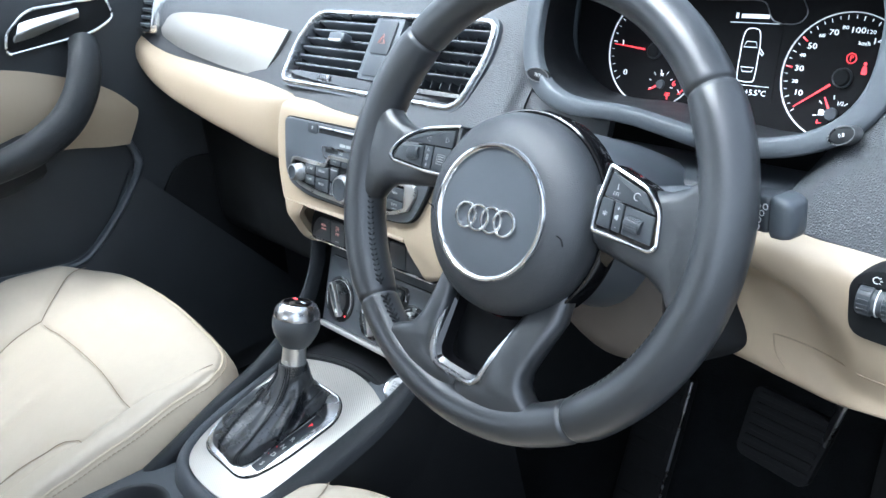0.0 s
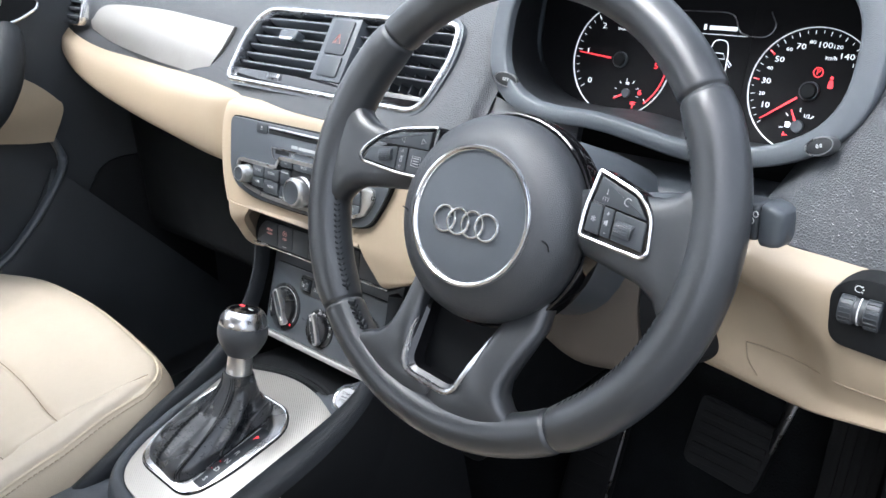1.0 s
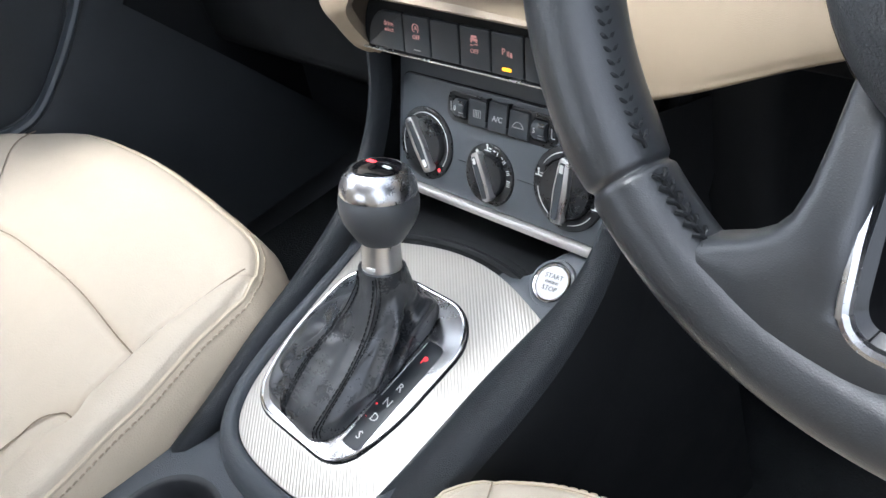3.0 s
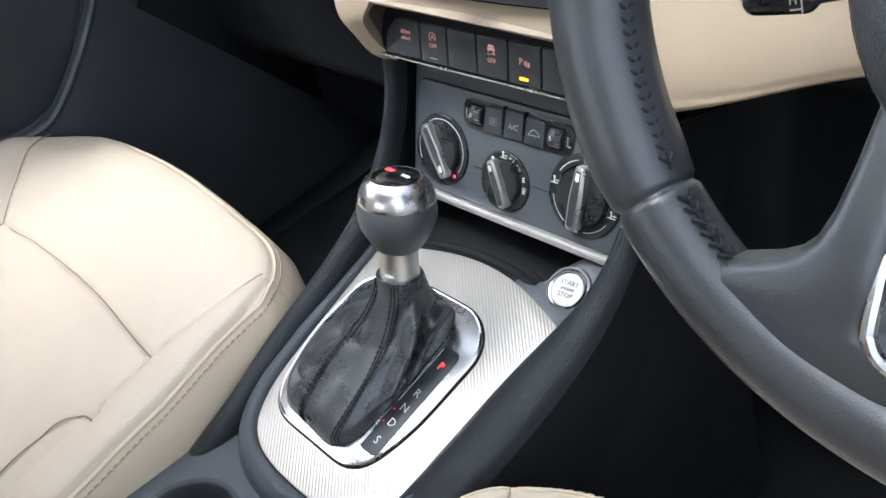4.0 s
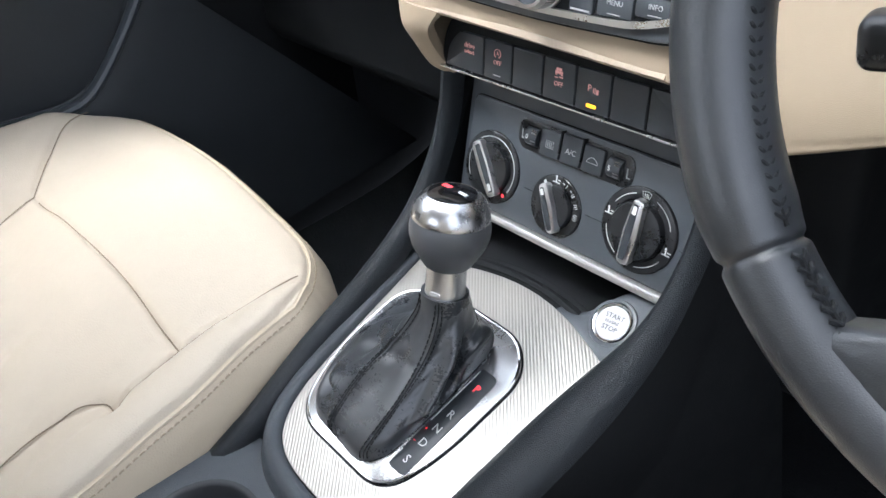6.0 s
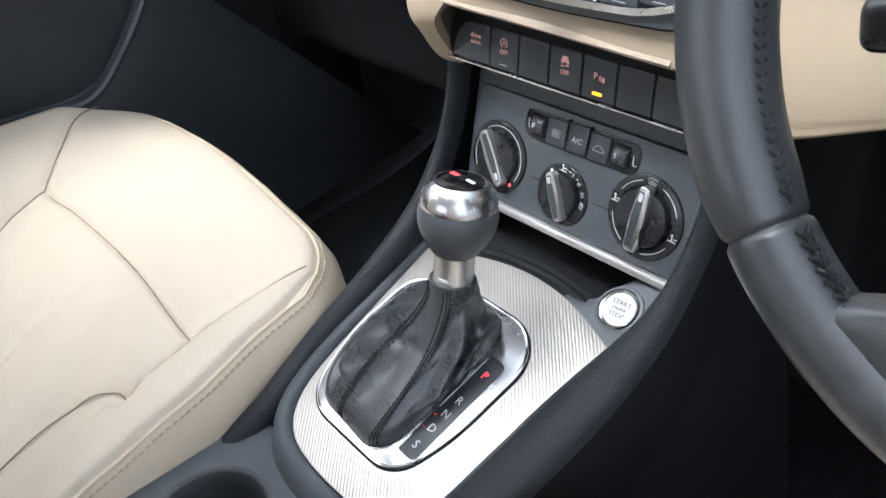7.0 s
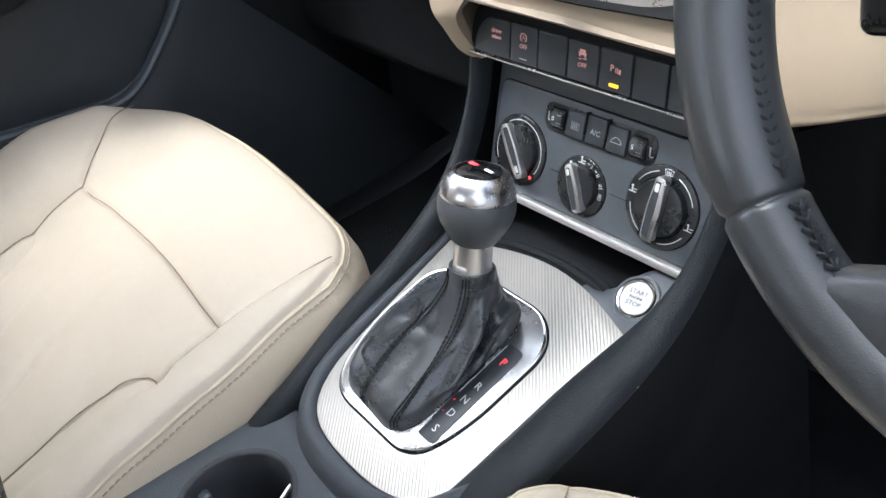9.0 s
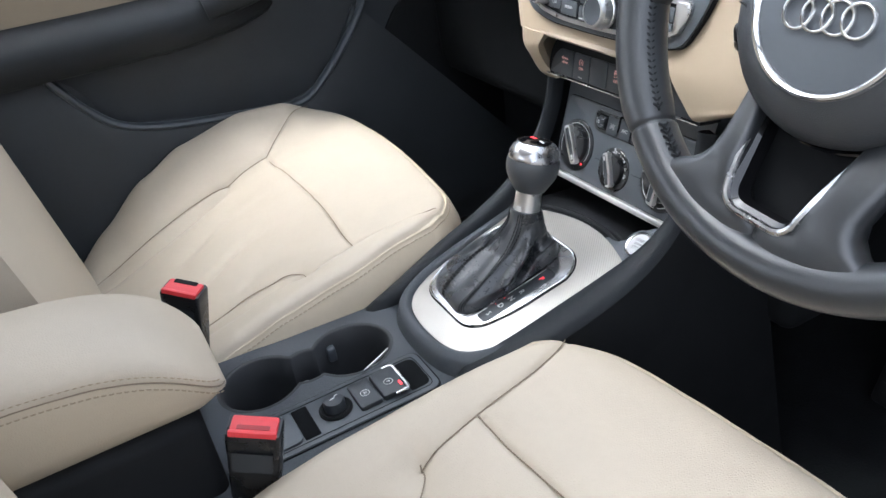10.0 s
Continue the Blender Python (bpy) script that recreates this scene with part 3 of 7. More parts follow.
part("knee_panel", skin([
    [(0.515, 0.165, 0.757), (0.515, 0.142, 0.742), (0.515, 0.140, 0.722), (0.515, 0.158, 0.706), (0.515, 0.157, 0.66), (0.515, 0.150, 0.628), (0.515, 0.17, 0.612)],
    [(0.545, 0.150, 0.757), (0.545, 0.132, 0.742), (0.545, 0.130, 0.722), (0.545, 0.152, 0.704), (0.545, 0.152, 0.66), (0.545, 0.146, 0.626), (0.545, 0.17, 0.612)],
    [(0.583, 0.141, 0.751), (0.583, 0.124, 0.738), (0.583, 0.124, 0.716), (0.583, 0.146, 0.694), (0.583, 0.147, 0.655), (0.583, 0.140, 0.624), (0.583, 0.17, 0.612)],
    [(0.615, 0.1405, 0.749), (0.615, 0.122, 0.735), (0.615, 0.119, 0.705), (0.615, 0.132, 0.675), (0.615, 0.138, 0.645), (0.615, 0.132, 0.625), (0.615, 0.17, 0.616)],
    [(0.65, 0.140, 0.747), (0.65, 0.122, 0.732), (0.65, 0.116, 0.70), (0.65, 0.118, 0.675), (0.65, 0.126, 0.645), (0.65, 0.124, 0.632), (0.65, 0.17, 0.621)],
    [(0.76, 0.142, 0.74), (0.76, 0.126, 0.72), (0.76, 0.120, 0.70), (0.76, 0.118, 0.67), (0.76, 0.118, 0.66), (0.76, 0.122, 0.644), (0.76, 0.17, 0.632)]], 6, 6, 0.01), BEIGE, DASH, "beige moulded knee panel")
# panel under the column: the wheel's shadow is put into its colour
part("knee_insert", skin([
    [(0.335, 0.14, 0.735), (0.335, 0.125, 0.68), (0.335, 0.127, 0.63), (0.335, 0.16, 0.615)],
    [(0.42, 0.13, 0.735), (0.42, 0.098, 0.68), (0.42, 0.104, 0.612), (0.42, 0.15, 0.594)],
    [(0.485, 0.13, 0.74), (0.485, 0.104, 0.69), (0.490, 0.112, 0.622), (0.492, 0.15, 0.604)]], 6, 6, 0.01), SHADED_BEIGE, DASH, "beige moulded panel under the column with its shade painted in")
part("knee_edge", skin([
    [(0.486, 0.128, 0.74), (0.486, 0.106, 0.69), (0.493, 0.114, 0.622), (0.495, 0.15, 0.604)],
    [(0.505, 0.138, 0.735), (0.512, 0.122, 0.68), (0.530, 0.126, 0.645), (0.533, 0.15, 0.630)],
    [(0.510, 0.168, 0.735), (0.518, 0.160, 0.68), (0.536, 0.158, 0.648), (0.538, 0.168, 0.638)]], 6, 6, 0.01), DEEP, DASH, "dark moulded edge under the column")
for line in ([(0.56, 0.1478, 0.657), (0.5806, 0.1450, 0.659), (0.6048, 0.1388, 0.660), (0.629, 0.1285, 0.661), (0.6465, 0.1215, 0.662), (0.70, 0.1178, 0.663)],
             [(0.56, 0.1478, 0.657), (0.5615, 0.1465, 0.650), (0.566, 0.1440, 0.641), (0.577, 0.1415, 0.631)]):
    part("parting_line", sweep(catmull(line, 4), 0.0006, sides=6), SEAM, DASH)
# undersides, near black so the shade below the dash is in their colour
part("lower_dash", block(-0.74, -0.19, 0.27, 0.40, 0.40, 0.74, 0.04, 4), VOID, DASH, "glovebox front with its shade put into the black")
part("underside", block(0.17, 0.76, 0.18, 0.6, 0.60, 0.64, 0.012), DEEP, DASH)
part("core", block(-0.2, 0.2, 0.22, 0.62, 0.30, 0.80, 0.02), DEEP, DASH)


# ---- seats ----
def seam_dip(p, lines, depth, width):
    best = 1.0
    for a, b in lines:
        ab = b - a
        t = max(0.0, min(1.0, (p - a).dot(ab) / ab.length_squared))
        best = min(best, (p - a - ab * t).length)
    return depth * math.exp(-(best / width) ** 2)


def poly(*pts):
    pts = [Vector(p) for p in pts]
    return list(zip(pts, pts[1:]))


def along(table, y):
    """Height from a short table of (y, z), smoothly between its rows."""
    if y >= table[0][0]:
        return table[0][1]
    for (ya, za), (yb, zb) in zip(table, table[1:]):
        if y >= yb:
            return za + (zb - za) * smooth(ya, yb, y) * 0.35 + (zb - za) * 0.65 * (y - ya) / (yb - ya)
    return table[-1][1]


OUTER_BOLSTER = ((0.03, 0.426), (-0.01, 0.440), (-0.08, 0.459), (-0.16, 0.463), (-0.27, 0.438), (-0.345, 0.403), (-0.43, 0.342), (-0.54, 0.26))
DRIVER_INNER = ((0.03, 0.420), (-0.02, 0.431), (-0.105, 0.426), (-0.19, 0.418), (-0.27, 0.411), (-0.33, 0.404), (-0.43, 0.375), (-0.54, 0.32))
INNER_BOLSTER = ((0.03, 0.420), (-0.02, 0.431), (-0.105, 0.424), (-0.19, 0.408), (-0.27, 0.392), (-0.33, 0.374), (-0.43, 0.335), (-0.54, 0.28))


# plan of the cushion's front edge, from the tunnel side to the door side
FRONT = [(p.x, p.y) for p in catmull([(-1.02, -0.062, 0), (-0.97, -0.040, 0), (-0.90, -0.021, 0), (-0.80, -0.004, 0), (-0.68, 0.007, 0), (-0.5, 0.014, 0), (-0.2, 0.022, 0), (0.16, 0.030, 0),
                                      (0.45, 0.029, 0), (0.66, 0.025, 0), (0.82, 0.018, 0), (0.91, 0.006, 0), (0.97, -0.013, 0), (1.02, -0.040, 0)], 6)]


def make_seat(name, cx, label, recline, back_y):
    """A leather bucket seat; u across from its middle, y ahead, built in the world at cx."""
    outer_side = -1 if cx < 0 else 1
    seat = thing(name, (cx, -0.25, 0.05), label, "seat", "front seats")
    half = 0.276

    def lines_of(*pts):
        return poly(*[(-outer_side * u, y) for u, y in pts])

    inner_line = lines_of((0.250, -0.019), (0.239, -0.040), (0.231, -0.073), (0.226, -0.110), (0.222, -0.148), (0.214, -0.218), (0.206, -0.34), (0.18, -0.5))
    outer_line = lines_of((-0.268, -0.022), (-0.218, -0.088), (-0.166, -0.148), (-0.168, -0.225), (-0.170, -0.34), (-0.16, -0.5))
    front_line = lines_of((-0.166, -0.148), (-0.08, -0.139), (0.06, -0.136), (0.169, -0.144), (0.222, -0.148))
    inner_tuck = lines_of((0.220, -0.215), (0.198, -0.222), (0.172, -0.255), (0.156, -0.33), (0.145, -0.5))
    outer_tuck = lines_of((-0.168, -0.222), (-0.152, -0.232), (-0.138, -0.30), (-0.128, -0.40), (-0.12, -0.5))
    lines = inner_line[:5] + outer_line + front_line
    soft_lines = inner_tuck + outer_tuck
    faint = inner_line[5:]

    def top(u, y):
        p = Vector((u, y))
        o = u * outer_side
        z = 0.411 - 0.006 * smooth(0.0, 0.12, y + 0.02)
        back = max(0.0, -0.12 - y)
        z -= 0.33 * back * back / (back + 0.035)
        z -= 0.008 * smooth(-0.13, -0.24, y) * (1 - smooth(0.13, 0.19, abs(u)))
        z += 0.011 * smooth(-0.07, 0.03, y) + 0.005 * math.exp(-((y + 0.06) / 0.05) ** 2) * (1 - smooth(0.18, 0.25, abs(u)))
        wo = smooth(0.14, 0.265, o) * smooth(0.06, -0.08, y)
        wi = smooth(0.16, 0.262, -o) * smooth(0.05, -0.04, y)
        z += (along(OUTER_BOLSTER, y) - z) * wo + (along(INNER_BOLSTER if cx < 0 else DRIVER_INNER, y) - z) * wi
        fade = 1 - smooth(0.215, 0.262, abs(u))
        z -= seam_dip(p, lines, 0.0050, 0.0024) * (0.4 + 0.6 * fade) + seam_dip(p, lines, 0.0050, 0.017) * fade + seam_dip(p, soft_lines, 0.003, 0.003) + seam_dip(p, soft_lines, 0.005, 0.014) + seam_dip(p, faint, 0.003, 0.01)
        z += 0.003 * noise.noise(Vector((u * 7 + cx * 9, y * 7, 0.3))) * (1 - smooth(0.2, 0.26, abs(u)))
        z += 0.0012 * noise.noise(Vector((u * 26 + cx * 9, y * 14, 1.3)))
        # stretched folds where the cushion is sat on
        pull = math.exp(-((o + 0.02) / 0.12) ** 2 - ((y + 0.30) / 0.07) ** 2)
        z -= 0.006 * pull * max(0.0, math.sin(u * 62 + 1.5 * math.sin(y * 20) + cx * 3)) ** 3
        return z

    def front_edge(s):
        q = s * outer_side
        for (a, ya), (b, yb) in zip(FRONT, FRONT[1:]):
            if q <= b:
                return ya + (yb - ya) * (q - a) / (b - a)
        return FRONT[-1][1]

    ns, nt = 200, 200
    grid = []
    for i in range(nt + 1):
        t = i / nt
        row = []
        for j in range(ns + 1):
            s = -1 + 2 * j / ns
            yf = front_edge(s)
            yr = -0.54
            y = yr + (yf - yr) * t
            hw = half - 0.01 * smooth(0.75, 1.0, t) - 0.03 * smooth(0.35, 0.0, t)
            u = s * hw
            z = top(u, y)
            e = max(0.0, (abs(s) - 0.93) / 0.07)
            f = max(0.0, (t - 0.93) / 0.07)
            z -= 0.010 * (1 - math.sqrt(max(0.0, 1 - min(1, e * e + f * f))))
            row.append(Vector((cx + u, y, z)))
        grid.append(row)
    ring = [grid[0][j] for j in range(ns + 1)] + [grid[i][ns] for i in range(1, nt + 1)] + [grid[nt][j] for j in range(ns - 1, -1, -1)] + [grid[i][0] for i in range(nt - 1, 0, -1)]
    mid = Vector((cx, -0.22, 0))
    bm = bmesh.new()
    v = [[bm.verts.new(p) for p in r] for r in grid]
    for i in range(nt):
        for j in range(ns):
            bm.faces.new((v[i][j], v[i][j + 1], v[i + 1][j + 1], v[i + 1][j]))
    part("cushion", bm, LEATHER, seat, "stitched beige leather seat cushion", angle=60)

    def on_top(path):
        return [Vector((cx + q.x, q.y, top(q.x, q.y) + 0.0019)) for q in path]

    for seam in (inner_line[:5], outer_line, front_line, inner_tuck):
        pts = [seam[0][0].lerp(seam[0][1], 0.12)] + [p for _, p in seam]
        pts = [Vector((q.x, q.y)) for q in catmull([(q.x, q.y, 0) for q in pts], 8)]
        pts = [q for q in pts if q.y < front_edge(q.x / half) - 0.010 and abs(q.x) < half - 0.010]
        part("seam", sweep(on_top(pts), 0.0007, sides=6), SEAM, seat)

    def out(p, d, dz):
        c = Vector((p.x - mid.x, p.y - mid.y, 0))
        c = Vector((math.copysign(abs(c.x / 0.27) ** 5, c.x) / 0.27, math.copysign(abs(c.y / 0.27) ** 5, c.y) / 0.27, 0))
        c.normalize()
        return Vector((p.x + c.x * d, p.y + c.y * d, p.z + dz))

    skirt = [[out(p, d, dz) for p in ring] for d, dz in ((0.0, 0.0), (0.004, -0.002), (0.012, -0.014), (0.019, -0.035), (0.02, -0.065), (0.012, -0.11), (0.0, -0.17), (-0.01, -0.2))]
    part("side_panel", loft(skirt, caps=False), LEATHER_SIDE, seat, "beige leather side of the cushion", angle=60)
    pipe = [out(p, 0.003, -0.0015) for p in ring[ns:]]
    part("piping", sweep(pipe[::2], 0.0016, sides=6), LEATHER_SIDE, seat)
    thread = [out(p, 0.0078, -0.0065) for p in ring[ns:]]
    tagged(part("stitching", stitches(thread[::3], 0.0046, 0.0022, 0.0009, (0, 0, 1)), PIPING, seat), kind="stuff")
    part("base", block(cx - 0.23, cx + 0.23, -0.48, -0.03, 0.10, 0.24, 0.02), DEEP, seat, "black plastic seat base")
    for sx in (-1, 1):
        part("rail", block(cx + sx * 0.17 - 0.02, cx + sx * 0.17 + 0.02, -0.5, 0.02, 0.05, 0.105, 0.005), DARKMETAL, seat)
    # backrest
    lean = axes((cx, back_y, 0.30), (1, 0, 0), (0, -recline, 1))
    nb = 72
    front_rows = []
    for i in range(nb + 1):
        h = 0.68 * i / nb
        row = []
        for j in range(nb + 1):
            s = -1 + 2 * j / nb
            hw = 0.255 - 0.03 * smooth(0.42, 0.68, h) + 0.012 * smooth(0.1, 0.3, h) - 0.012 * smooth(0.1, 0.0, h)
            u = s * hw
            a = abs(u)
            w = 0.008 + 0.062 * math.exp(-((a - 0.222) / 0.055) ** 2) * smooth(0.66, 0.3, h) + 0.012 * math.exp(-((h - 0.2) / 0.14) ** 2)
            w -= 0.007 * math.exp(-((a - 0.155 - 0.02 * smooth(0, 0.5, h)) / 0.006) ** 2)
            w -= 0.005 * math.exp(-((h - 0.42) / 0.006) ** 2) * (1 - smooth(0.15, 0.17, a))
            e = max(0.0, (abs(s) - 0.72) / 0.28)
            f = max(0.0, (h - 0.62) / 0.06)
            w -= 0.07 * (1 - math.sqrt(max(0.0, 1 - min(1, e * e + f * f))))
            w += 0.002 * noise.noise(Vector((u * 12, h * 12, cx)))
            row.append(lean @ Vector((u, h, w)))
        front_rows.append(row)
    bm = bmesh.new()
    v = [[bm.verts.new(p) for p in r] for r in front_rows]
    back = [[bm.verts.new(lean @ Vector(((lean.inverted() @ p).x * 0.95, (lean.inverted() @ p).y, -0.09 - 0.02 * math.cos((lean.inverted() @ p).x * 6)))) for p in r] for r in front_rows]
    for g, flip in ((v, False), (back, True)):
        for i in range(nb):
            for j in range(nb):
                q = (g[i][j], g[i][j + 1], g[i + 1][j + 1], g[i + 1][j])
                bm.faces.new(q[::-1] if flip else q)
    for i in range(nb):
        bm.faces.new((v[i][0], v[i + 1][0], back[i + 1][0], back[i][0]))
        bm.faces.new((v[i][nb], back[i][nb], back[i + 1][nb], v[i + 1][nb]))
        bm.faces.new((v[0][i], back[0][i], back[0][i + 1], v[0][i + 1]))
        bm.faces.new((v[nb][i], v[nb][i + 1], back[nb][i + 1], back[nb][i]))
    part("backrest", bm, LEATHER, seat, "stitched beige leather backrest with side bolsters", angle=60)
    return seat


make_seat("passenger_seat", -0.414, "creased beige leather passenger seat with stitched bolsters", 0.16, -0.575)
DRIVER = make_seat("driver_seat", 0.412, "worn beige leather driver seat with stitched bolsters", 0.16, -0.575)
DRIVER.location = (0.409, -0.280, 0.044)


# ---- centre console ----
CONSOLE = thing("centre_console", (0, -0.2, 0.05), "dark plastic centre console between the seats", "console")


def deck(y):
    return 0.358 + 0.19 * 0 if y < -0.14 else 0.40 + 0.19 * y


RAIL = catmull([(0.122, -0.225, 0.326), (0.117, -0.185, 0.344), (0.113, -0.150, 0.361), (0.112, -0.125, 0.372), (0.123, -0.06, 0.392), (0.131, 0.02, 0.417), (0.1345, 0.08, 0.448), (0.1355, 0.12, 0.49), (0.136, 0.142, 0.53), (0.136, 0.152, 0.566)], 6)
for sx in (-1, 1):
    path = [Vector((sx * p.x, p.y, p.z)) for p in RAIL]
    rings = []
    for i, p in enumerate(path):
        t = i / (len(path) - 1)
        d = (path[min(i + 1, len(path) - 1)] - path[max(i - 1, 0)]).normalized()
        up = Vector((sx, 0, 0)).cross(d) * (1 if sx < 0 else -1)
        up = up if up.z > 0 or up.y < 0 else -up
        ex = Vector((sx, 0, 0))
        drop = 0.03
        prof = [(-0.016, -0.012), (-0.016, -0.002), (-0.0125, 0.0055), (-0.005, 0.0088), (0.002, 0.0080), (0.0072, 0.0035), (0.0104, -0.004), (0.0132, -0.02), (0.0165, -0.05), (0.020, -0.09)]
        ring = [p + ex * a * ((2.3 - 1.3 * smooth(0.5, 0.75, t) if sx > 0 else 1) - 0.55 * smooth(0.55, 0.85, t) if a < 0 else 1) + up * b for a, b in prof]
        rings.append(ring)
    # the skirt's black holds the shade below the rail
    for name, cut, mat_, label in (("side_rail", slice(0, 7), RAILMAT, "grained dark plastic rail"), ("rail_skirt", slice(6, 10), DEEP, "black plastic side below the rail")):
        bm = bmesh.new()
        rows = [[bm.verts.new(q) for q in r[cut]] for r in rings]
        for a, b in zip(rows, rows[1:]):
            for i in range(len(a) - 1):
                bm.faces.new((a[i], a[i + 1], b[i + 1], b[i]))
        bm.faces.new(rows[-1])
        part(name, bm, mat_, CONSOLE, label, angle=50)
    # side wall below the rail, the footwell's shade put into its black
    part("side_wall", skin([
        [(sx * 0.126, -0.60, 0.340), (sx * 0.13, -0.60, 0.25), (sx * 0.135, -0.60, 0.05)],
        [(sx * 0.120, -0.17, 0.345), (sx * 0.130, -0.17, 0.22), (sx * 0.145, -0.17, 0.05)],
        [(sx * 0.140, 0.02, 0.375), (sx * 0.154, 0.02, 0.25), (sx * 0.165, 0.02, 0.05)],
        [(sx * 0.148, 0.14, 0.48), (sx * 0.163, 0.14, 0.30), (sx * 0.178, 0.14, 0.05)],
        [(sx * 0.148, 0.20, 0.58), (sx * 0.166, 0.22, 0.35), (sx * 0.182, 0.25, 0.05)]], 6, 6, 0.008 * sx), DEEP, CONSOLE, "plastic side wall, footwell shade put into its black")

PLATE_M = axes((0, 0, 0.40), (1, 0, 0), (0, 1, 0.19))
plate_outline = catmull([(-0.113, 0.068, 0), (-0.098, -0.05, 0), (-0.087, -0.10, 0), (-0.066, -0.130, 0), (-0.03, -0.142, 0), (0.03, -0.142, 0), (0.066, -0.130, 0), (0.087, -0.10, 0), (0.098, -0.05, 0), (0.113, 0.068, 0)], 6)
plate_outline = [(p.x, p.y) for p in plate_outline] + [(0.113 - 0.226 * k / 16, 0.068 + 0.0295 * math.sin(math.pi * k / 16)) for k in range(1, 16)]
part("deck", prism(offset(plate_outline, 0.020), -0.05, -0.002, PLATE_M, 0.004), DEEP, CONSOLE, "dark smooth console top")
# raised dark frame round the rear of the plate
rear = [(p[0], p[1]) for p in plate_outline[:55]]
frame_in, frame_out = offset(plate_outline, 0.001), offset(plate_outline, 0.019)
bm = bmesh.new()
rows = []
for d, w in ((0.0008, -0.003), (0.0012, 0.004), (0.005, 0.0065), (0.011, 0.006), (0.017, 0.001), (0.024, -0.012), (0.03, -0.04)):
    rows.append([PLATE_M @ Vector((p[0], p[1], w)) for p in offset(plate_outline, d)[:55]])
part("plate_surround", loft(rows, caps=False, closed=False), DECKMAT, CONSOLE, "raised dark rim round the gear plate", angle=60)
part("gear_plate", prism(plate_outline, -0.006, 0.0015, PLATE_M, 0.0012), PLATE, CONSOLE, "bright ribbed aluminium plate round the selector")


# ---- steering wheel ----
WC = (0.3997, 0.0257, 0.7785)
WM = axes(WC, (0.9959, 0.0792, 0.0431), (-0.0702, 0.3812, 0.9218)) @ Matrix.Rotation(radians(-5.5), 4, "Z")
WHEEL = thing("steering_wheel", WC, "three-spoke steering wheel in black leather with chrome trim", "steering wheel")
RR = 0.1775


def rim_point(a, r=0.0, w=0.0):
    return WM @ Vector(((RR + r) * math.cos(a), (RR + r) * math.sin(a), w))


SEAMS = [radians(a) for a in (37, 140, 224, 305)]
segs = [(SEAMS[0], SEAMS[1]), (SEAMS[1], SEAMS[2]), (SEAMS[2], SEAMS[3]), (SEAMS[3], SEAMS[0] + 2 * math.pi)]
for k, (a0, a1) in enumerate(segs):
    n = 64
    rings = []
    for i in range(n + 1):
        t = 0.5 - 0.5 * math.cos(math.pi * i / n)
        a = a0 + (a1 - a0) * t
        d = min(t, 1 - t) * (a1 - a0) * RR
        pinch = 1 - 0.11 * math.exp(-(d / 0.0018) ** 2) if d < 0.010 else 1.0
        fat = 1.0 + (0.10 if k % 2 == 1 else 0.0) * smooth(0, 0.02, d)
        ring = []
        for j in range(20):
            b = 2 * math.pi * j / 20
            ring.append(rim_point(a, 0.0172 * fat * pinch * math.cos(b), 0.0188 * fat * pinch * math.sin(b)))
        rings.append(ring)
    part("rim_cover", loft(rings), RIM, WHEEL, "black leather rim cover", angle=70)
# laced seam on the inner side of the rim
for a0, a1 in ((166, 222), (226, 248), (-50, -16), (12, 30)):
    n = max(3, int(abs(a1 - a0) / 1.75))
    up = WM.to_3x3() @ Vector((0, 0, 1))
    bm = bmesh.new()
    for i in range(n):
        a = radians(a0 + (a1 - a0) * i / n)
        da = radians(1.5)
        for b0, b1 in ((0.60, 0.43), (0.24, 0.41)):
            p = [rim_point(a - da * 0.25, -0.0176 * math.cos(b0), 0.0194 * math.sin(b0)), rim_point(a + da * 0.15, -0.0183 * math.cos((b0 + b1) / 2), 0.0202 * math.sin((b0 + b1) / 2)), rim_point(a + da * 0.45, -0.0176 * math.cos(b1), 0.0194 * math.sin(b1))]
            sweep(p, 0.0011, sides=6, up=up, bm=bm)
    tagged(part("lacing", bm, LACE, WHEEL, "black laced stitching"), kind="stuff")
    groove = [rim_point(radians(a0 + (a1 - a0) * k / 30), -0.0172 * math.cos(0.42), 0.0190 * math.sin(0.42)) for k in range(31)]
    part("rim_seam", sweep(groove, 0.0012, sides=6, up=up), DEEP, WHEEL)


def spoke_ring(u, v0, v1, w, th, along="u", n=20):
    ring = []
    for j in range(n):
        b = 2 * math.pi * j / n
        c, s_ = math.cos(b), math.sin(b)
        c = math.copysign(abs(c) ** 0.6, c)
        s_ = math.copysign(abs(s_) ** 0.7, s_)
        ring.append(WM @ Vector((u, (v0 + v1) / 2 + (v1 - v0) / 2 * c, w + th * s_)))
    return ring


for sx in (-1, 1):
    lift = 0.004 if sx > 0 else 0.012
    rows = [(0.070, -0.012, 0.026, -0.008, 0.006), (0.090, -0.022, 0.031, -0.002, 0.010), (0.115, -0.026, 0.031, 0.002, 0.0115), (0.135, -0.030, 0.034, 0.001, 0.0125),
            (0.148, -0.038, 0.040, 0.0, 0.0145), (0.160, -0.056, 0.054, 0.0, 0.0155), (0.170, -0.074, 0.074, 0.0, 0.012)]
    part("spoke", loft([spoke_ring(sx * u, a + lift, b + lift * 0.4, w, th) for u, a, b, w, th in rows]), RIM, WHEEL, "black leather-covered spoke", angle=60)
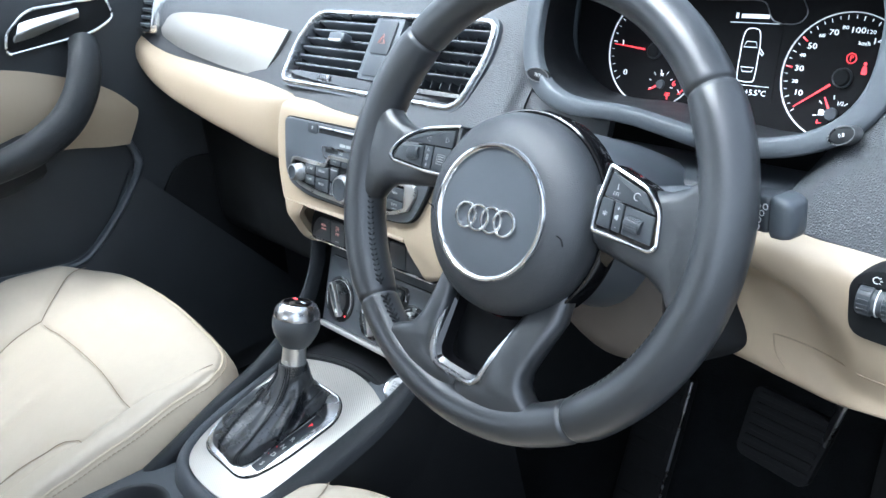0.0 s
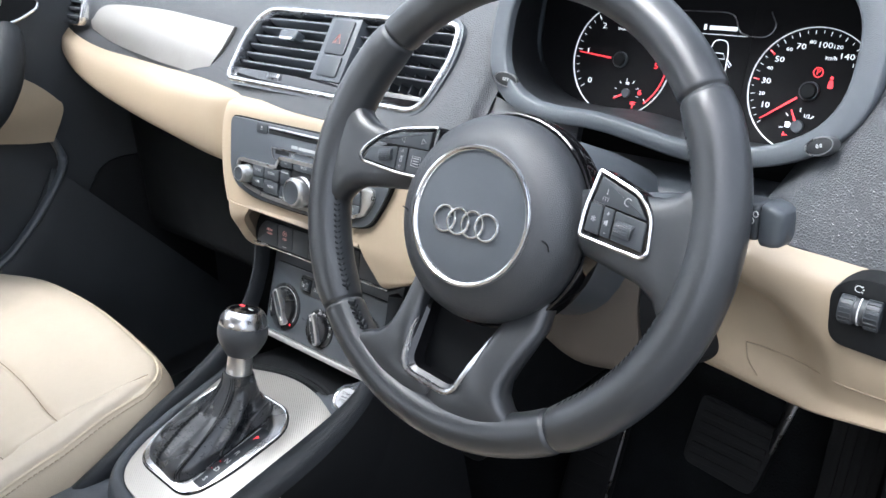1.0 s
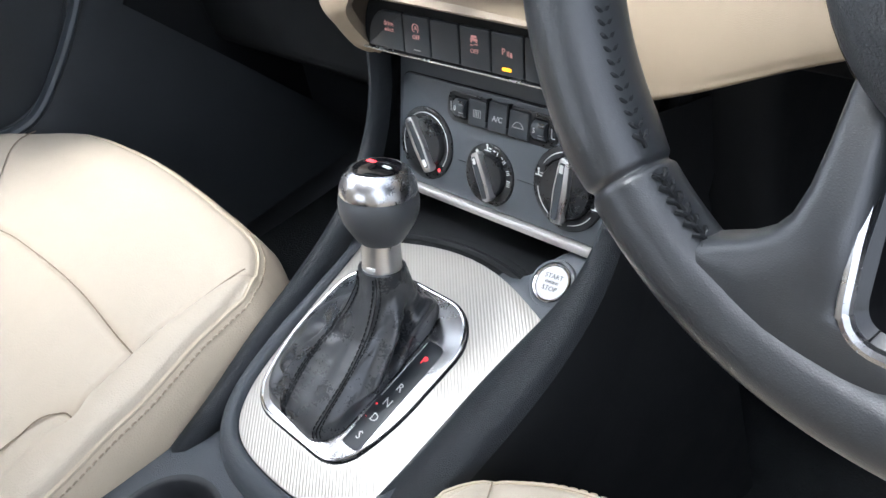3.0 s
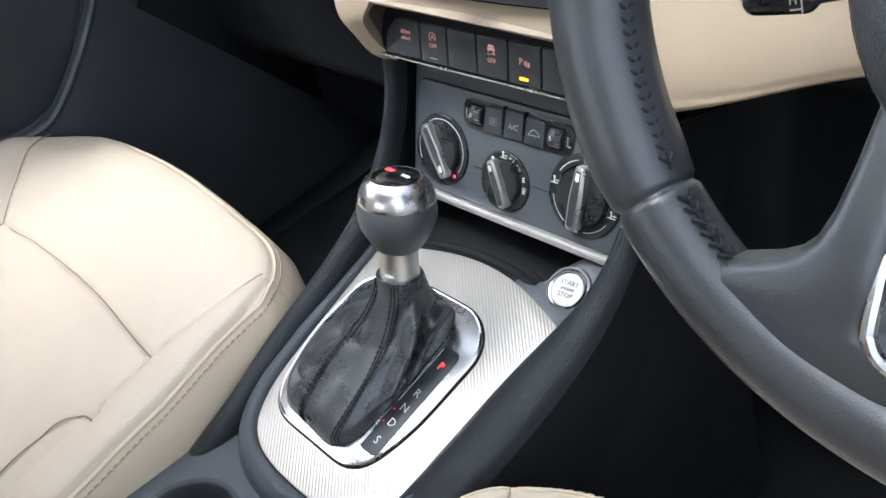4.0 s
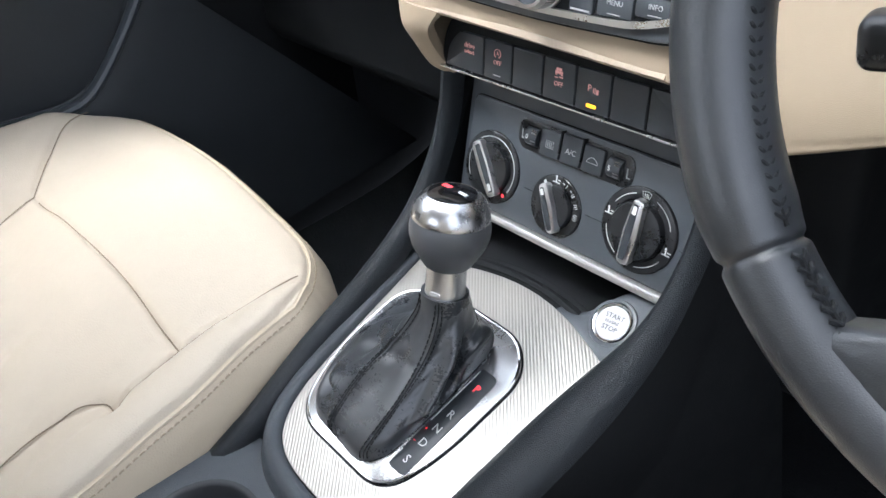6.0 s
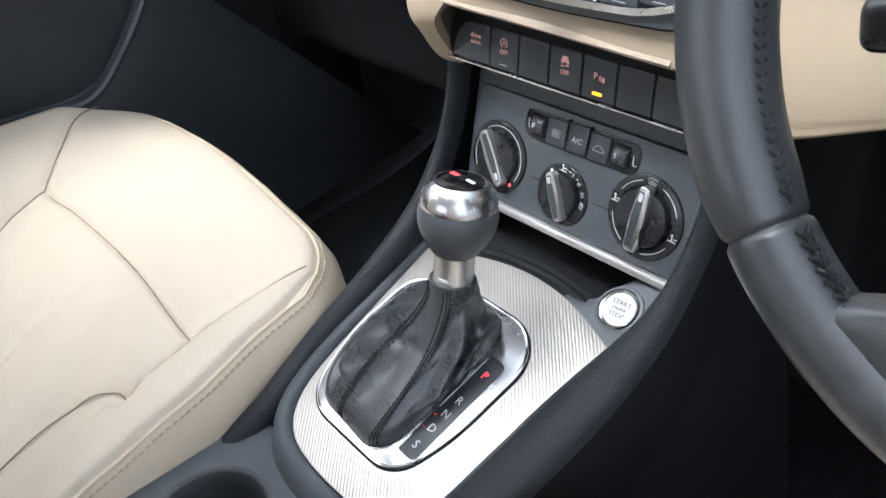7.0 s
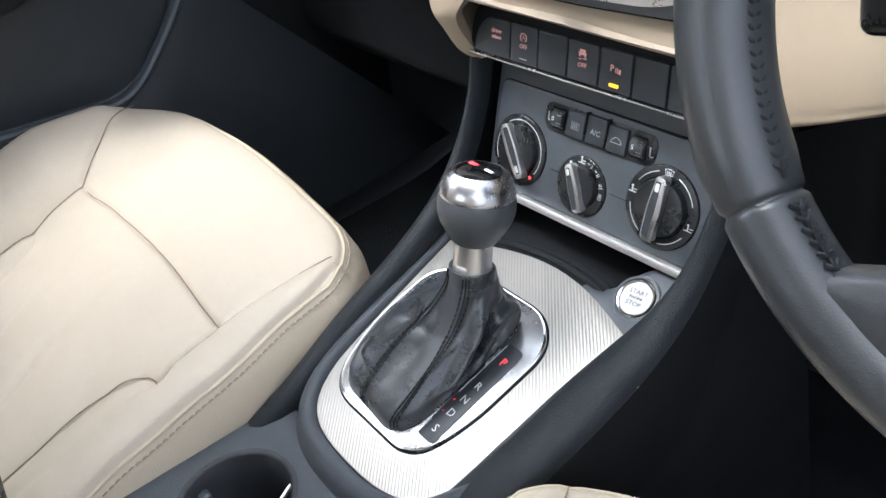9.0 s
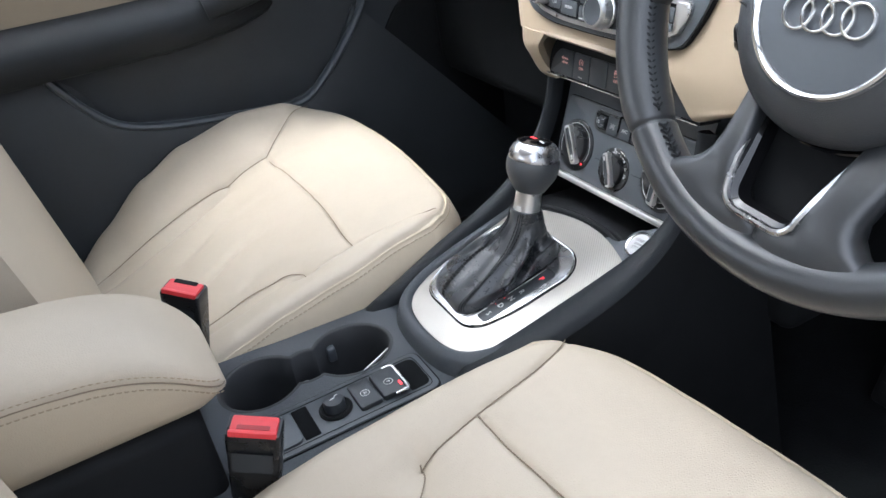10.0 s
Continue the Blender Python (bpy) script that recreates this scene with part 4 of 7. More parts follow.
# lower spoke: two dished legs either side of the opening
LEG = WM @ Matrix.Rotation(radians(-4.0), 4, "Z")
for sx in (-1, 1):
    if sx > 0:
        legs = [(-0.030, 0.030, 0.060, -0.022, 0.008), (-0.055, 0.040, 0.071, -0.018, 0.009), (-0.078, 0.040, 0.074, -0.012, 0.011), (-0.095, 0.036, 0.070, -0.007, 0.012), (-0.112, 0.0325, 0.066, -0.003, 0.013), (-0.124, 0.0295, 0.064, 0.0, 0.0135),
                (-0.133, 0.0275, 0.066, 0.001, 0.014), (-0.141, 0.0255, 0.073, 0.001, 0.0145), (-0.147, 0.022, 0.083, 0.001, 0.0145)]
    else:
        legs = [(-0.030, 0.030, 0.054, -0.022, 0.008), (-0.055, 0.040, 0.056, -0.018, 0.009), (-0.078, 0.038, 0.0555, -0.012, 0.011), (-0.095, 0.035, 0.0545, -0.007, 0.012), (-0.110, 0.032, 0.0545, -0.003, 0.013), (-0.120, 0.0305, 0.056, 0.0, 0.0135),
                (-0.128, 0.029, 0.061, 0.001, 0.014), (-0.134, 0.0275, 0.069, 0.001, 0.0145), (-0.140, 0.0255, 0.082, 0.001, 0.0145), (-0.147, 0.022, 0.092, 0.001, 0.0145)]
    legs += [(-0.1525, 0.0, 0.090, 0.0, 0.0145), (-0.159, -0.002, 0.088, 0.0, 0.0145), (-0.168, -0.002, 0.070, 0.0, 0.012)]
    rings = []
    for v, a, b, w, th in legs:
        ring = []
        for j in range(24):
            q = 2 * math.pi * j / 24
            c, s_ = math.cos(q), math.sin(q)
            c = math.copysign(abs(c) ** 0.6, c)
            s_ = math.copysign(abs(s_) ** 0.7, s_)
            ring.append(LEG @ Vector((sx * ((a + b) / 2 + (b - a) / 2 * c), v, w + th * s_)))
        rings.append(ring)
    part("spoke", loft(rings), RIM, WHEEL, "black leather-covered lower spoke", angle=60)
U_PATH = rounded([(-0.0435, -0.072), (-0.026, -0.151), (0.026, -0.151), (0.0435, -0.072)], [0, 0.013, 0.013, 0], 7)


def dished(v):
    return 0.012 - 0.024 * smooth(-0.14, -0.07, v)


up = LEG.to_3x3() @ Vector((0, 0, 1))
part("opening_trim", sweep([LEG @ Vector((p[0], p[1], dished(p[1]) + 0.0012)) for p in catmull([(x, y, 0) for x, y in U_PATH], 3)], 0.0027, sides=8, up=up), BEZEL, WHEEL, "satin metal trim round the lower opening")
inner_u = offset(U_PATH, -0.0055)
band = [[LEG @ Vector((p[0], p[1], dished(p[1]) + 0.0006)) for p in U_PATH], [LEG @ Vector((p[0], p[1], dished(p[1]) - 0.004)) for p in inner_u], [LEG @ Vector((p[0], p[1], dished(p[1]) - 0.018)) for p in inner_u]]
part("opening_insert", loft(band, caps=False), PIANO, WHEEL, "gloss black insert")
part("opening_back", prism(offset(U_PATH, 0.003), -0.026, -0.021, LEG), DEEP, WHEEL)
# airbag cover
HM = WM @ Matrix.Translation((0.0, -0.0128, 0)) @ Matrix.Rotation(radians(3.0), 4, "Z")
part("airbag_cover", lathe([(0.079, -0.022), (0.0815, -0.008), (0.081, 0.002), (0.078, 0.010), (0.072, 0.0165), (0.063, 0.0225), (0.0545, 0.0262), (0.0525, 0.0262), (0.0515, 0.0248), (0.045, 0.0262), (0.03, 0.0272), (0.0, 0.0278)], HM, 64), PAD, WHEEL, "grained dark airbag cover", angle=40)
part("chrome_ring", lathe([(0.0492, 0.022), (0.0492, 0.0266), (0.0502, 0.0284), (0.0518, 0.0292), (0.0534, 0.0288), (0.0545, 0.0272), (0.0548, 0.023)], HM, 72), CHROME, WHEEL, "thin chrome ring on the cover")
part("badge_disc", lathe([(0.0, 0.0281), (0.03, 0.0276), (0.045, 0.0267), (0.0490, 0.0262), (0.0493, 0.024)], HM, 64), SMOOTH, WHEEL, "smooth dark centre disc")
EM = HM @ Matrix.Translation((0.0, -0.0055, 0.0270))
for i in range(4):
    c = -0.0198 + 0.0132 * i
    em = shift(EM, c, 0, 0.0003 * (i % 2))
    part("emblem_ring", lathe([(0.0085, 0.0), (0.0086, 0.0024), (0.0090, 0.0034), (0.0098, 0.0037), (0.0106, 0.0034), (0.0111, 0.0024), (0.0112, 0.0)], em, 44), EMBLEM, WHEEL, "chrome ring of the emblem")
part("cover_trim", lathe([(0.0795, -0.03), (0.0855, -0.03), (0.0860, -0.014), (0.0848, -0.009), (0.0835, -0.0085), (0.0800, -0.012)], HM, 64), PIANO, WHEEL, "gloss black band round the airbag cover")
for sx in (-1, 1):
    b = HM @ Matrix.Translation((sx * 0.066, -0.008, 0.0215))
    part("horn_mark", sweep(catmull([b @ Vector((-0.004, 0.003, 0)), b @ Vector((0.002, 0.001, 0.0003)), b @ Vector((0.004, -0.004, -0.001))], 4), 0.0006, sides=5), DEEP, WHEEL)
# button pods
PODS = {1: ([(0.0865, -0.0045), (0.1362, -0.0085), (0.1412, -0.0036), (0.1372, 0.0225), (0.1245, 0.0352), (0.0905, 0.0455), (0.0858, 0.014)], [0.004, 0.004, 0.004, 0.008, 0.008, 0.003, 0.006]),
        -1: ([(-0.056, 0.0475), (-0.096, 0.0400), (-0.1175, 0.0300), (-0.1315, 0.0185), (-0.1372, 0.0085), (-0.1305, 0.0035), (-0.090, 0.0015), (-0.056, 0.0030)], [0.004, 0.012, 0.008, 0.006, 0.004, 0.004, 0.01, 0.004])}
POD_KEYS = {1: [[(0.0915, 0.0225), (0.1335, 0.0180), (0.1225, 0.0310), (0.0945, 0.0400)], [(0.0900, 0.0010), (0.1015, 0.0000), (0.1000, 0.0205), (0.0905, 0.0212)],
            [(0.1028, 0.0000), (0.1100, -0.0006), (0.1092, 0.0195), (0.1014, 0.0203)], [(0.1112, -0.0007), (0.1352, -0.0030), (0.1340, 0.0165), (0.1105, 0.0193)]],
        -1: [[(-0.062, 0.0268), (-0.119, 0.0240), (-0.108, 0.0305), (-0.094, 0.0358), (-0.062, 0.0420)], [(-0.0935, 0.0055), (-0.130, 0.0070), (-0.1235, 0.0185), (-0.0945, 0.0238)],
             [(-0.0825, 0.0050), (-0.0925, 0.0055), (-0.0933, 0.0240), (-0.0835, 0.0250)], [(-0.062, 0.0060), (-0.0812, 0.0050), (-0.0822, 0.0250), (-0.062, 0.0262)]]}
for sx in (-1, 1):
    PM = shift(WM, 0, 0, 0.0142)
    shape, radii = PODS[sx]
    outline = rounded(shape, radii, 5)
    pod = part("button_pod", prism(outline, -0.020, 0.0006, PM, 0.001), PIANO, WHEEL, "gloss black button pod")
    part("pod_trim", sweep([PM @ Vector((p[0], p[1], 0.0012)) for p in offset(outline, -0.0012)], 0.0015, closed=True, sides=8, up=PM.to_3x3() @ Vector((0, 0, 1))), CHROME, pod, "chrome pod frame")
    for q in POD_KEYS[sx]:
        q = q if sx > 0 else q[::-1]
        area = sum(q[i - 1][0] * q[i][1] - q[i][0] * q[i - 1][1] for i in range(len(q)))
        key = part("button", prism(rounded(q if area > 0 else q[::-1], 0.0012, 3), -0.002, 0.0020, PM, 0.0007), BUTTON, pod)
    wu, wv, tilt = (0.1195, 0.0078, -6) if sx > 0 else (-0.1050, 0.0150, 14)
    tm = shift(PM, wu, wv, 0.0005, tilt)
    roll = part("thumbwheel", lathe([(0.0, -0.0068), (0.0050, -0.0068), (0.0055, -0.0056), (0.0055, 0.0056), (0.0050, 0.0068), (0.0, 0.0068)], tm @ Matrix.Rotation(radians(90), 4, "Y"), 24), BUTTON, pod, "dark ribbed thumbwheel")
    for k in range(8):
        mm = tm @ Matrix.Rotation(radians(-56 + 16 * k), 4, "X")
        part("rib", block(-0.0055, 0.0055, -0.0004, 0.0004, 0.0051, 0.0060, 0.0002, 1, m=mm), SMOOTH, roll)
    if sx > 0:
        lettering("*", 0.0095, shift(PM, 0.0955, 0.0085, 0.0021), MARK_DIM, pod, "star_print")
        lettering("+", 0.005, shift(PM, 0.1055, 0.0158, 0.0021), MARK_DIM, pod, "print")
        lettering("-", 0.005, shift(PM, 0.1062, 0.0030, 0.0021), MARK_DIM, pod, "print")
        for r in ((0.1040, 0.1050, 0.0084, 0.0108), (0.1053, 0.1066, 0.0077, 0.0115)):
            bars([r], shift(PM, 0, 0, 0.0020), MARK_DIM, pod)
        for r in ((0.0985, 0.1035, 0.0262, 0.0265), (0.0985, 0.0989, 0.0238, 0.0256), (0.1004, 0.1008, 0.0238, 0.0256), (0.1023, 0.1027, 0.0238, 0.0256), (0.1008, 0.1012, 0.0285, 0.0325), (0.1004, 0.1016, 0.0285, 0.0290)):
            bars([r], shift(PM, 0, 0, 0.0020), MARK_DIM, pod)
        arc = [shift(PM, 0.1175 + 0.0026 * math.cos(a), 0.0268 + 0.0026 * math.sin(a), 0.0022).translation for a in [radians(40 + 9 * k) for k in range(28)]]
        part("print", sweep(arc, 0.00035, sides=4), MARK_DIM, pod)
    else:
        for du, dv, dd in ((-0.0905, 0.0305, 1), (-0.068, 0.0325, -1)):
            tri = [(du - dd * 0.002, dv), (du + dd * 0.002, dv + 0.0022), (du + dd * 0.002, dv - 0.0022)]
            part("print", sweep([shift(PM, p[0], p[1], 0.0022).translation for p in tri], 0.0003, closed=True, sides=4), MARK_DIM, pod)
        part("print", sweep([shift(PM, p[0], p[1], 0.0022).translation for p in box_points(-0.0765, -0.0675, 0.0115, 0.0195)], 0.0003, closed=True, sides=4), MARK_DIM, pod)
        for i in range(3):
            bars([(-0.0750, -0.0690, 0.0133 + i * 0.0021, 0.0139 + i * 0.0021)], shift(PM, 0, 0, 0.0021), MARK_DIM, pod)
        lettering("OK", 0.0042, shift(PM, -0.0880, 0.0150, 0.0021, 80), MARK_DIM, pod, "ok_print")
        for dv, dd in ((0.0205, 1), (0.0093, -1)):
            part("print", sweep([shift(PM, p[0], p[1], 0.0022).translation for p in [(-0.0893, dv), (-0.0867, dv), (-0.0880, dv + dd * 0.002)]], 0.0003, closed=True, sides=4), MARK_DIM, pod)

# ---- steering column ----
COLUMN = thing("steering_column", (0.4146, 0.12, 0.72), "dark plastic steering column shroud with two stalks", "steering column")


def col_ring(w, hu, vt, vb):
    ring = []
    for j in range(28):
        a = 2 * math.pi * j / 28
        c, s_ = math.cos(a), math.sin(a)
        c = math.copysign(abs(c) ** 0.75, c)
        s_ = math.copysign(abs(s_) ** 0.75, s_)
        ring.append(WM @ Vector((hu * c, (vt if s_ > 0 else vb) * s_, w)))
    return ring


part("shroud", loft([col_ring(-0.018, 0.055, 0.05, 0.055), col_ring(-0.035, 0.066, 0.058, 0.066), col_ring(-0.07, 0.078, 0.064, 0.078), col_ring(-0.12, 0.083, 0.064, 0.088), col_ring(-0.17, 0.084, 0.060, 0.09), col_ring(-0.24, 0.08, 0.05, 0.085)]), SMOOTH, COLUMN, "smooth dark plastic shroud", angle=60)
part("collar", lathe([(0.02, -0.02), (0.062, -0.02), (0.064, -0.026), (0.058, -0.036), (0.02, -0.036)], WM, 48), DEEP, COLUMN)
stalk = part("wiper_stalk", sweep(catmull([(0.48, 0.092, 0.775), (0.53, 0.088, 0.785), (0.575, 0.082, 0.789)], 5), lambda t: 0.011 + 0.002 * t, sides=12, up=(0, 0, 1), flat=0.8), SMOOTH, COLUMN, "dark wiper stalk")
SM = axes((0.5705, 0.083, 0.790), (0.985, -0.1, 0.03), (0.03, 0.05, 1))
part("stalk_body", block(-0.030, 0.0215, -0.0125, 0.0135, -0.010, 0.0125, 0.004, 3, m=SM), BUTTON, stalk, "dark printed stalk")
rows = []
for u, vb, vt, h in ((0.0220, -0.0140, 0.0138, 0.0118), (0.0235, -0.0150, 0.0142, 0.0124), (0.030, -0.0152, 0.0130, 0.0118), (0.0345, -0.0142, 0.0112, 0.0105), (0.0365, -0.011, 0.008, 0.0075)):
    rows.append([SM @ Vector((u, p[0], p[1])) for p in rounded(box_points(vb, vt, -h, h), 0.005, 4)])
part("stalk_end", loft(rows), SMOOTH, stalk, "flat dark stalk end", angle=50)
part("stalk_switch", block(-0.014, 0.004, 0.0145, 0.0185, -0.005, 0.007, 0.0015, 2, m=SM), BUTTON, stalk)
arrow = [(-0.024, -0.0105), (-0.0185, -0.0105), (-0.018, -0.0085), (-0.0155, -0.0115), (-0.0195, -0.0145), (-0.0195, -0.0128), (-0.024, -0.0128)]
part("print", sweep([SM @ Vector((p[0] + 0.0225, p[1] + 0.004, 0.0127)) for p in arrow], 0.0004, closed=True, sides=4), MARK, stalk)
for u, v, wd, h in ((-0.0195, -0.0045, 0.0035, 0.0022), (-0.0165, -0.0012, 0.0035, 0.0022), (-0.0135, 0.0022, 0.0035, 0.0022), (-0.022, 0.0095, 0.0008, 0.0012), (-0.0200, 0.0095, 0.0008, 0.0018), (-0.018, 0.0095, 0.0008, 0.0024), (-0.016, 0.0095, 0.0008, 0.003)):
    part("print", prism(rounded(box_points(u, u + wd, v, v + h), 0.0004, 2), 0.0122, 0.0128, shift(SM, 0.0235)), MARK, stalk)
for u, v, rr in ((-0.0095, -0.008, 0.0018), (-0.0085, -0.003, 0.0016), (-0.0065, 0.002, 0.0017), (-0.004, 0.0068, 0.0017), (-0.0095, 0.0065, 0.0017)):
    part("print", sweep([SM @ Vector((0.0230 + u + rr * math.cos(2 * math.pi * k / 10), v + 1.15 * rr * math.sin(2 * math.pi * k / 10), 0.0127)) for k in range(10)], 0.0004, closed=True, sides=4), MARK, stalk)
lower = part("cruise_stalk", sweep(catmull([(0.38, 0.098, 0.745), (0.31, 0.092, 0.722), (0.256, 0.088, 0.708)], 5), lambda t: 0.009 + 0.003 * t, sides=12), SMOOTH, COLUMN, "short dark cruise control stalk")
LM = axes((0.256, 0.087, 0.708), (-0.95, -0.2, -0.1), (0.0, 0.05, 1))
part("stalk_end", block(-0.02, 0.014, -0.0125, 0.0125, -0.011, 0.011, 0.007, 5, m=LM), DISC, lower)
part("stalk_slider", block(-0.004, 0.010, -0.008, 0.008, 0.0, 0.0135, 0.003, 3, m=LM), BUTTON, lower)
lettering("SET", 0.0075, axes((0.2720, 0.0725, 0.7080), (0.1, 0.1, -1), (0.9, 0.3, 0.15)), MARK, lower, "set_print")

# ---- instrument cluster ----
GC = (0.4395, 0.299, 0.836)
GM = axes(GC, (1, 0, 0), (0, 0.25, 1))
HOODC = Vector((0.431, 0.004, 0.876))


def hood_ring(hw, ht, hb, y, power=0.72, lean=0.3):
    ring = []
    for j in range(72):
        a = 2 * math.pi * j / 72
        c, s_ = math.cos(a), math.sin(a)
        c2 = math.copysign(abs(c) ** power, c)
        s2 = math.copysign(abs(s_) ** power, s_)
        z = (ht if s_ > 0 else hb) * s2
        bump = 0.017 * math.exp(-((c2 * hw + 0.045) / 0.075) ** 2) * (1 if s_ < 0 else 0)
        ring.append(Vector((HOODC.x + hw * c2, HOODC.y + y + lean * z, HOODC.z + z + bump)))
    return ring


part("cluster_tunnel", loft([hood_ring(0.1935, 0.078, 0.100, 0.308), hood_ring(0.1795, 0.077, 0.0920, 0.26), hood_ring(0.1615, 0.074, 0.0815, 0.212)], caps=False), TUNNEL, DASH, "dark cluster tunnel", angle=60)
part("cluster_hood", loft([hood_ring(0.1615, 0.074, 0.0815, 0.214), hood_ring(0.1617, 0.0742, 0.0816, 0.2062), hood_ring(0.1625, 0.0750, 0.0820, 0.2048), hood_ring(0.1650, 0.0765, 0.0832, 0.2040), hood_ring(0.1795, 0.088, 0.0930, 0.2046), hood_ring(0.1820, 0.090, 0.0945, 0.2064), hood_ring(0.1833, 0.092, 0.0955, 0.211), hood_ring(0.1855, 0.1, 0.097, 0.25), hood_ring(0.1895, 0.11, 0.103, 0.30)], caps=False), PLASTIC, DASH, "dark cluster hood", angle=60)
part("column_gap", block(0.33, 0.55, 0.16, 0.24, 0.70, 0.765, 0.01), BUTTON, DASH)
CLUSTER = thing("instrument_cluster", GC, "instrument cluster with two lit white dials and a display", "instrument cluster")
part("face", prism(rounded(box_points(-0.2, 0.2, -0.10, 0.10), 0.04, 8), -0.02, 0.0, GM), DIAL, CLUSTER, "black dial face")


def dial_at(u, v, r, name):
    m = shift(GM, u, v, 0)
    # the ring has a weak glow of its own
    ring = part("dial_ring", lathe([(r - 0.0005, 0.0), (r - 0.0003, 0.0016), (r, 0.002), (r + 0.0004, 0.0016), (r + 0.0005, 0.0)], m, 72), RING_GLOW, CLUSTER, name)
    return m, ring


def ticks(m, angles, r0, r1, wd, mat_, parent):
    bm = bmesh.new()
    for a in angles:
        mm = m @ Matrix.Rotation(radians(a), 4, "Z")
        prism(box_points(r0, r1, -wd, wd), 0.0, 0.0006, mm, bm=bm)
    return tagged(part("tick_marks", bm, mat_, parent), kind="stuff")


def needle(m, a, r0, r1, mat_, parent, name="needle"):
    mm = m @ Matrix.Rotation(radians(a), 4, "Z")
    return part(name, prism([(r0, -0.0009), (r1, -0.0004), (r1, 0.0004), (r0, 0.0009)], 0.002, 0.0028, mm), mat_, parent, "red needle")


WIDE = Matrix.Diagonal((1.3, 1, 1, 1))
TACH = -0.098
m, ring = dial_at(TACH, 0.002, 0.056, "thin lit ring of the rev counter")
ticks(m, [216 - 44 * i for i in range(7)], 0.048, 0.053, 0.00026, GLOW_WHITE, ring)
ticks(m, [216 - 8.8 * i for i in range(26)], 0.050, 0.053, 0.0002, GLOW_WHITE, ring)
for i, ch in enumerate("0123456"):
    a = radians(216 - 44 * i)
    lettering(ch, 0.0080, shift(m, 0.0405 * math.cos(a), 0.0405 * math.sin(a), 0.0004) @ WIDE, GLOW_RED if i > 4 else GLOW_WHITE, ring, "numeral")
lettering("1/min x 1000", 0.0042, shift(m, 0.002, 0.03, 0.0004), GLOW_WHITE, ring, "unit")
part("red_arc", sweep([shift(m, 0.052 * math.cos(radians(a)), 0.052 * math.sin(radians(a)), 0.0006).translation for a in range(-50, 3, 4)], 0.0007, sides=6), GLOW_RED, ring)
needle(m, 175, 0.011, 0.049, GLOW_RED, ring)
hub = part("needle_hub", lathe([(0.0, 0.006), (0.0055, 0.0058), (0.0066, 0.004), (0.0068, 0.0)], m, 28), DEEP, ring)
part("hub_ring", lathe([(0.0066, 0.0), (0.0068, 0.0034), (0.0074, 0.0036), (0.0079, 0.003), (0.0080, 0.0)], m, 28), BUTTON, hub)
SUB = shift(m, 0.012, -0.032, 0)
part("sub_hub", lathe([(0.0, 0.003), (0.0042, 0.0028), (0.0046, 0.0)], SUB, 20), SMOOTH, ring)
ticks(SUB, (200, 165, 130, 95, 60, 25, -10), 0.0115, 0.0145, 0.0002, GLOW_WHITE, ring)
lettering("90", 0.0042, shift(SUB, 0, 0.0095, 0.0004), GLOW_WHITE, ring, "numeral")
needle(SUB, 208, 0.004, 0.014, GLOW_RED, ring)
bars([(0.006, 0.012, -0.0105, -0.0095), (0.006, 0.012, -0.0085, -0.0078), (0.0085, 0.0095, -0.014, -0.0075)], SUB, GLOW_RED, ring, "warning_symbol")
SPEED = 0.092
m, ring = dial_at(SPEED, -0.008, 0.054, "thin lit ring of the speedometer")
angles = {"10": 204, "30": 173, "50": 142, "70": 112, "100": 83, "140": 52, "180": 21}
small = {"20": 189, "40": 157, "60": 126, "80": 98, "120": 68, "160": 36}
for ch, a in angles.items():
    lettering(ch, 0.0068, shift(m, 0.0395 * math.cos(radians(a)), 0.0395 * math.sin(radians(a)), 0.0004) @ WIDE, GLOW_WHITE, ring, "numeral")
for ch, a in small.items():
    lettering(ch, 0.0044, shift(m, 0.0415 * math.cos(radians(a)), 0.0415 * math.sin(radians(a)), 0.0004) @ WIDE, GLOW_WHITE, ring, "numeral")
lettering("km/h", 0.0048, shift(m, 0.012, 0.029, 0.0004), GLOW_WHITE, ring, "unit")
ticks(m, [219 - 15.4 * i for i in range(16)], 0.048, 0.0515, 0.00026, GLOW_WHITE, ring)
ticks(m, [211 - 15.4 * i for i in range(15)], 0.049, 0.0515, 0.0002, GLOW_WHITE, ring)
ticks(m, (173, 142), 0.046, 0.0515, 0.0006, GLOW_RED, ring)
needle(m, 217, 0.011, 0.047, GLOW_RED, ring)
hub = part("needle_hub", lathe([(0.0, 0.006), (0.0058, 0.0058), (0.0070, 0.004), (0.0072, 0.0)], m, 28), DEEP, ring)
part("hub_ring", lathe([(0.0070, 0.0), (0.0072, 0.0034), (0.0079, 0.0036), (0.0084, 0.003), (0.0085, 0.0)], m, 28), BUTTON, hub)
path = [shift(m, 0.004 + 0.004 * math.cos(radians(a)), 0.0165 + 0.004 * math.sin(radians(a)), 0.0006).translation for a in range(0, 360, 20)]
part("warning_symbol", sweep(path, 0.0005, closed=True, sides=5), GLOW_RED, ring, "red brake warning symbol")
lettering("P", 0.0065, shift(m, 0.004, 0.0165, 0.0004), GLOW_RED, ring, "warning_letter")
part("warning_symbol", prism(rounded([(0.0135, 0.004), (0.0185, 0.004), (0.0175, 0.011), (0.0145, 0.011)], 0.0015, 3), 0.0, 0.0006, m), GLOW_RED, ring, "red belt warning symbol")
part("warning_symbol", lathe([(0.0, 0.0006), (0.0014, 0.0006), (0.0014, 0.0)], shift(m, 0.016, 0.0128, 0), 14), GLOW_RED, ring)
SUB = shift(m, -0.004, -0.031, 0)
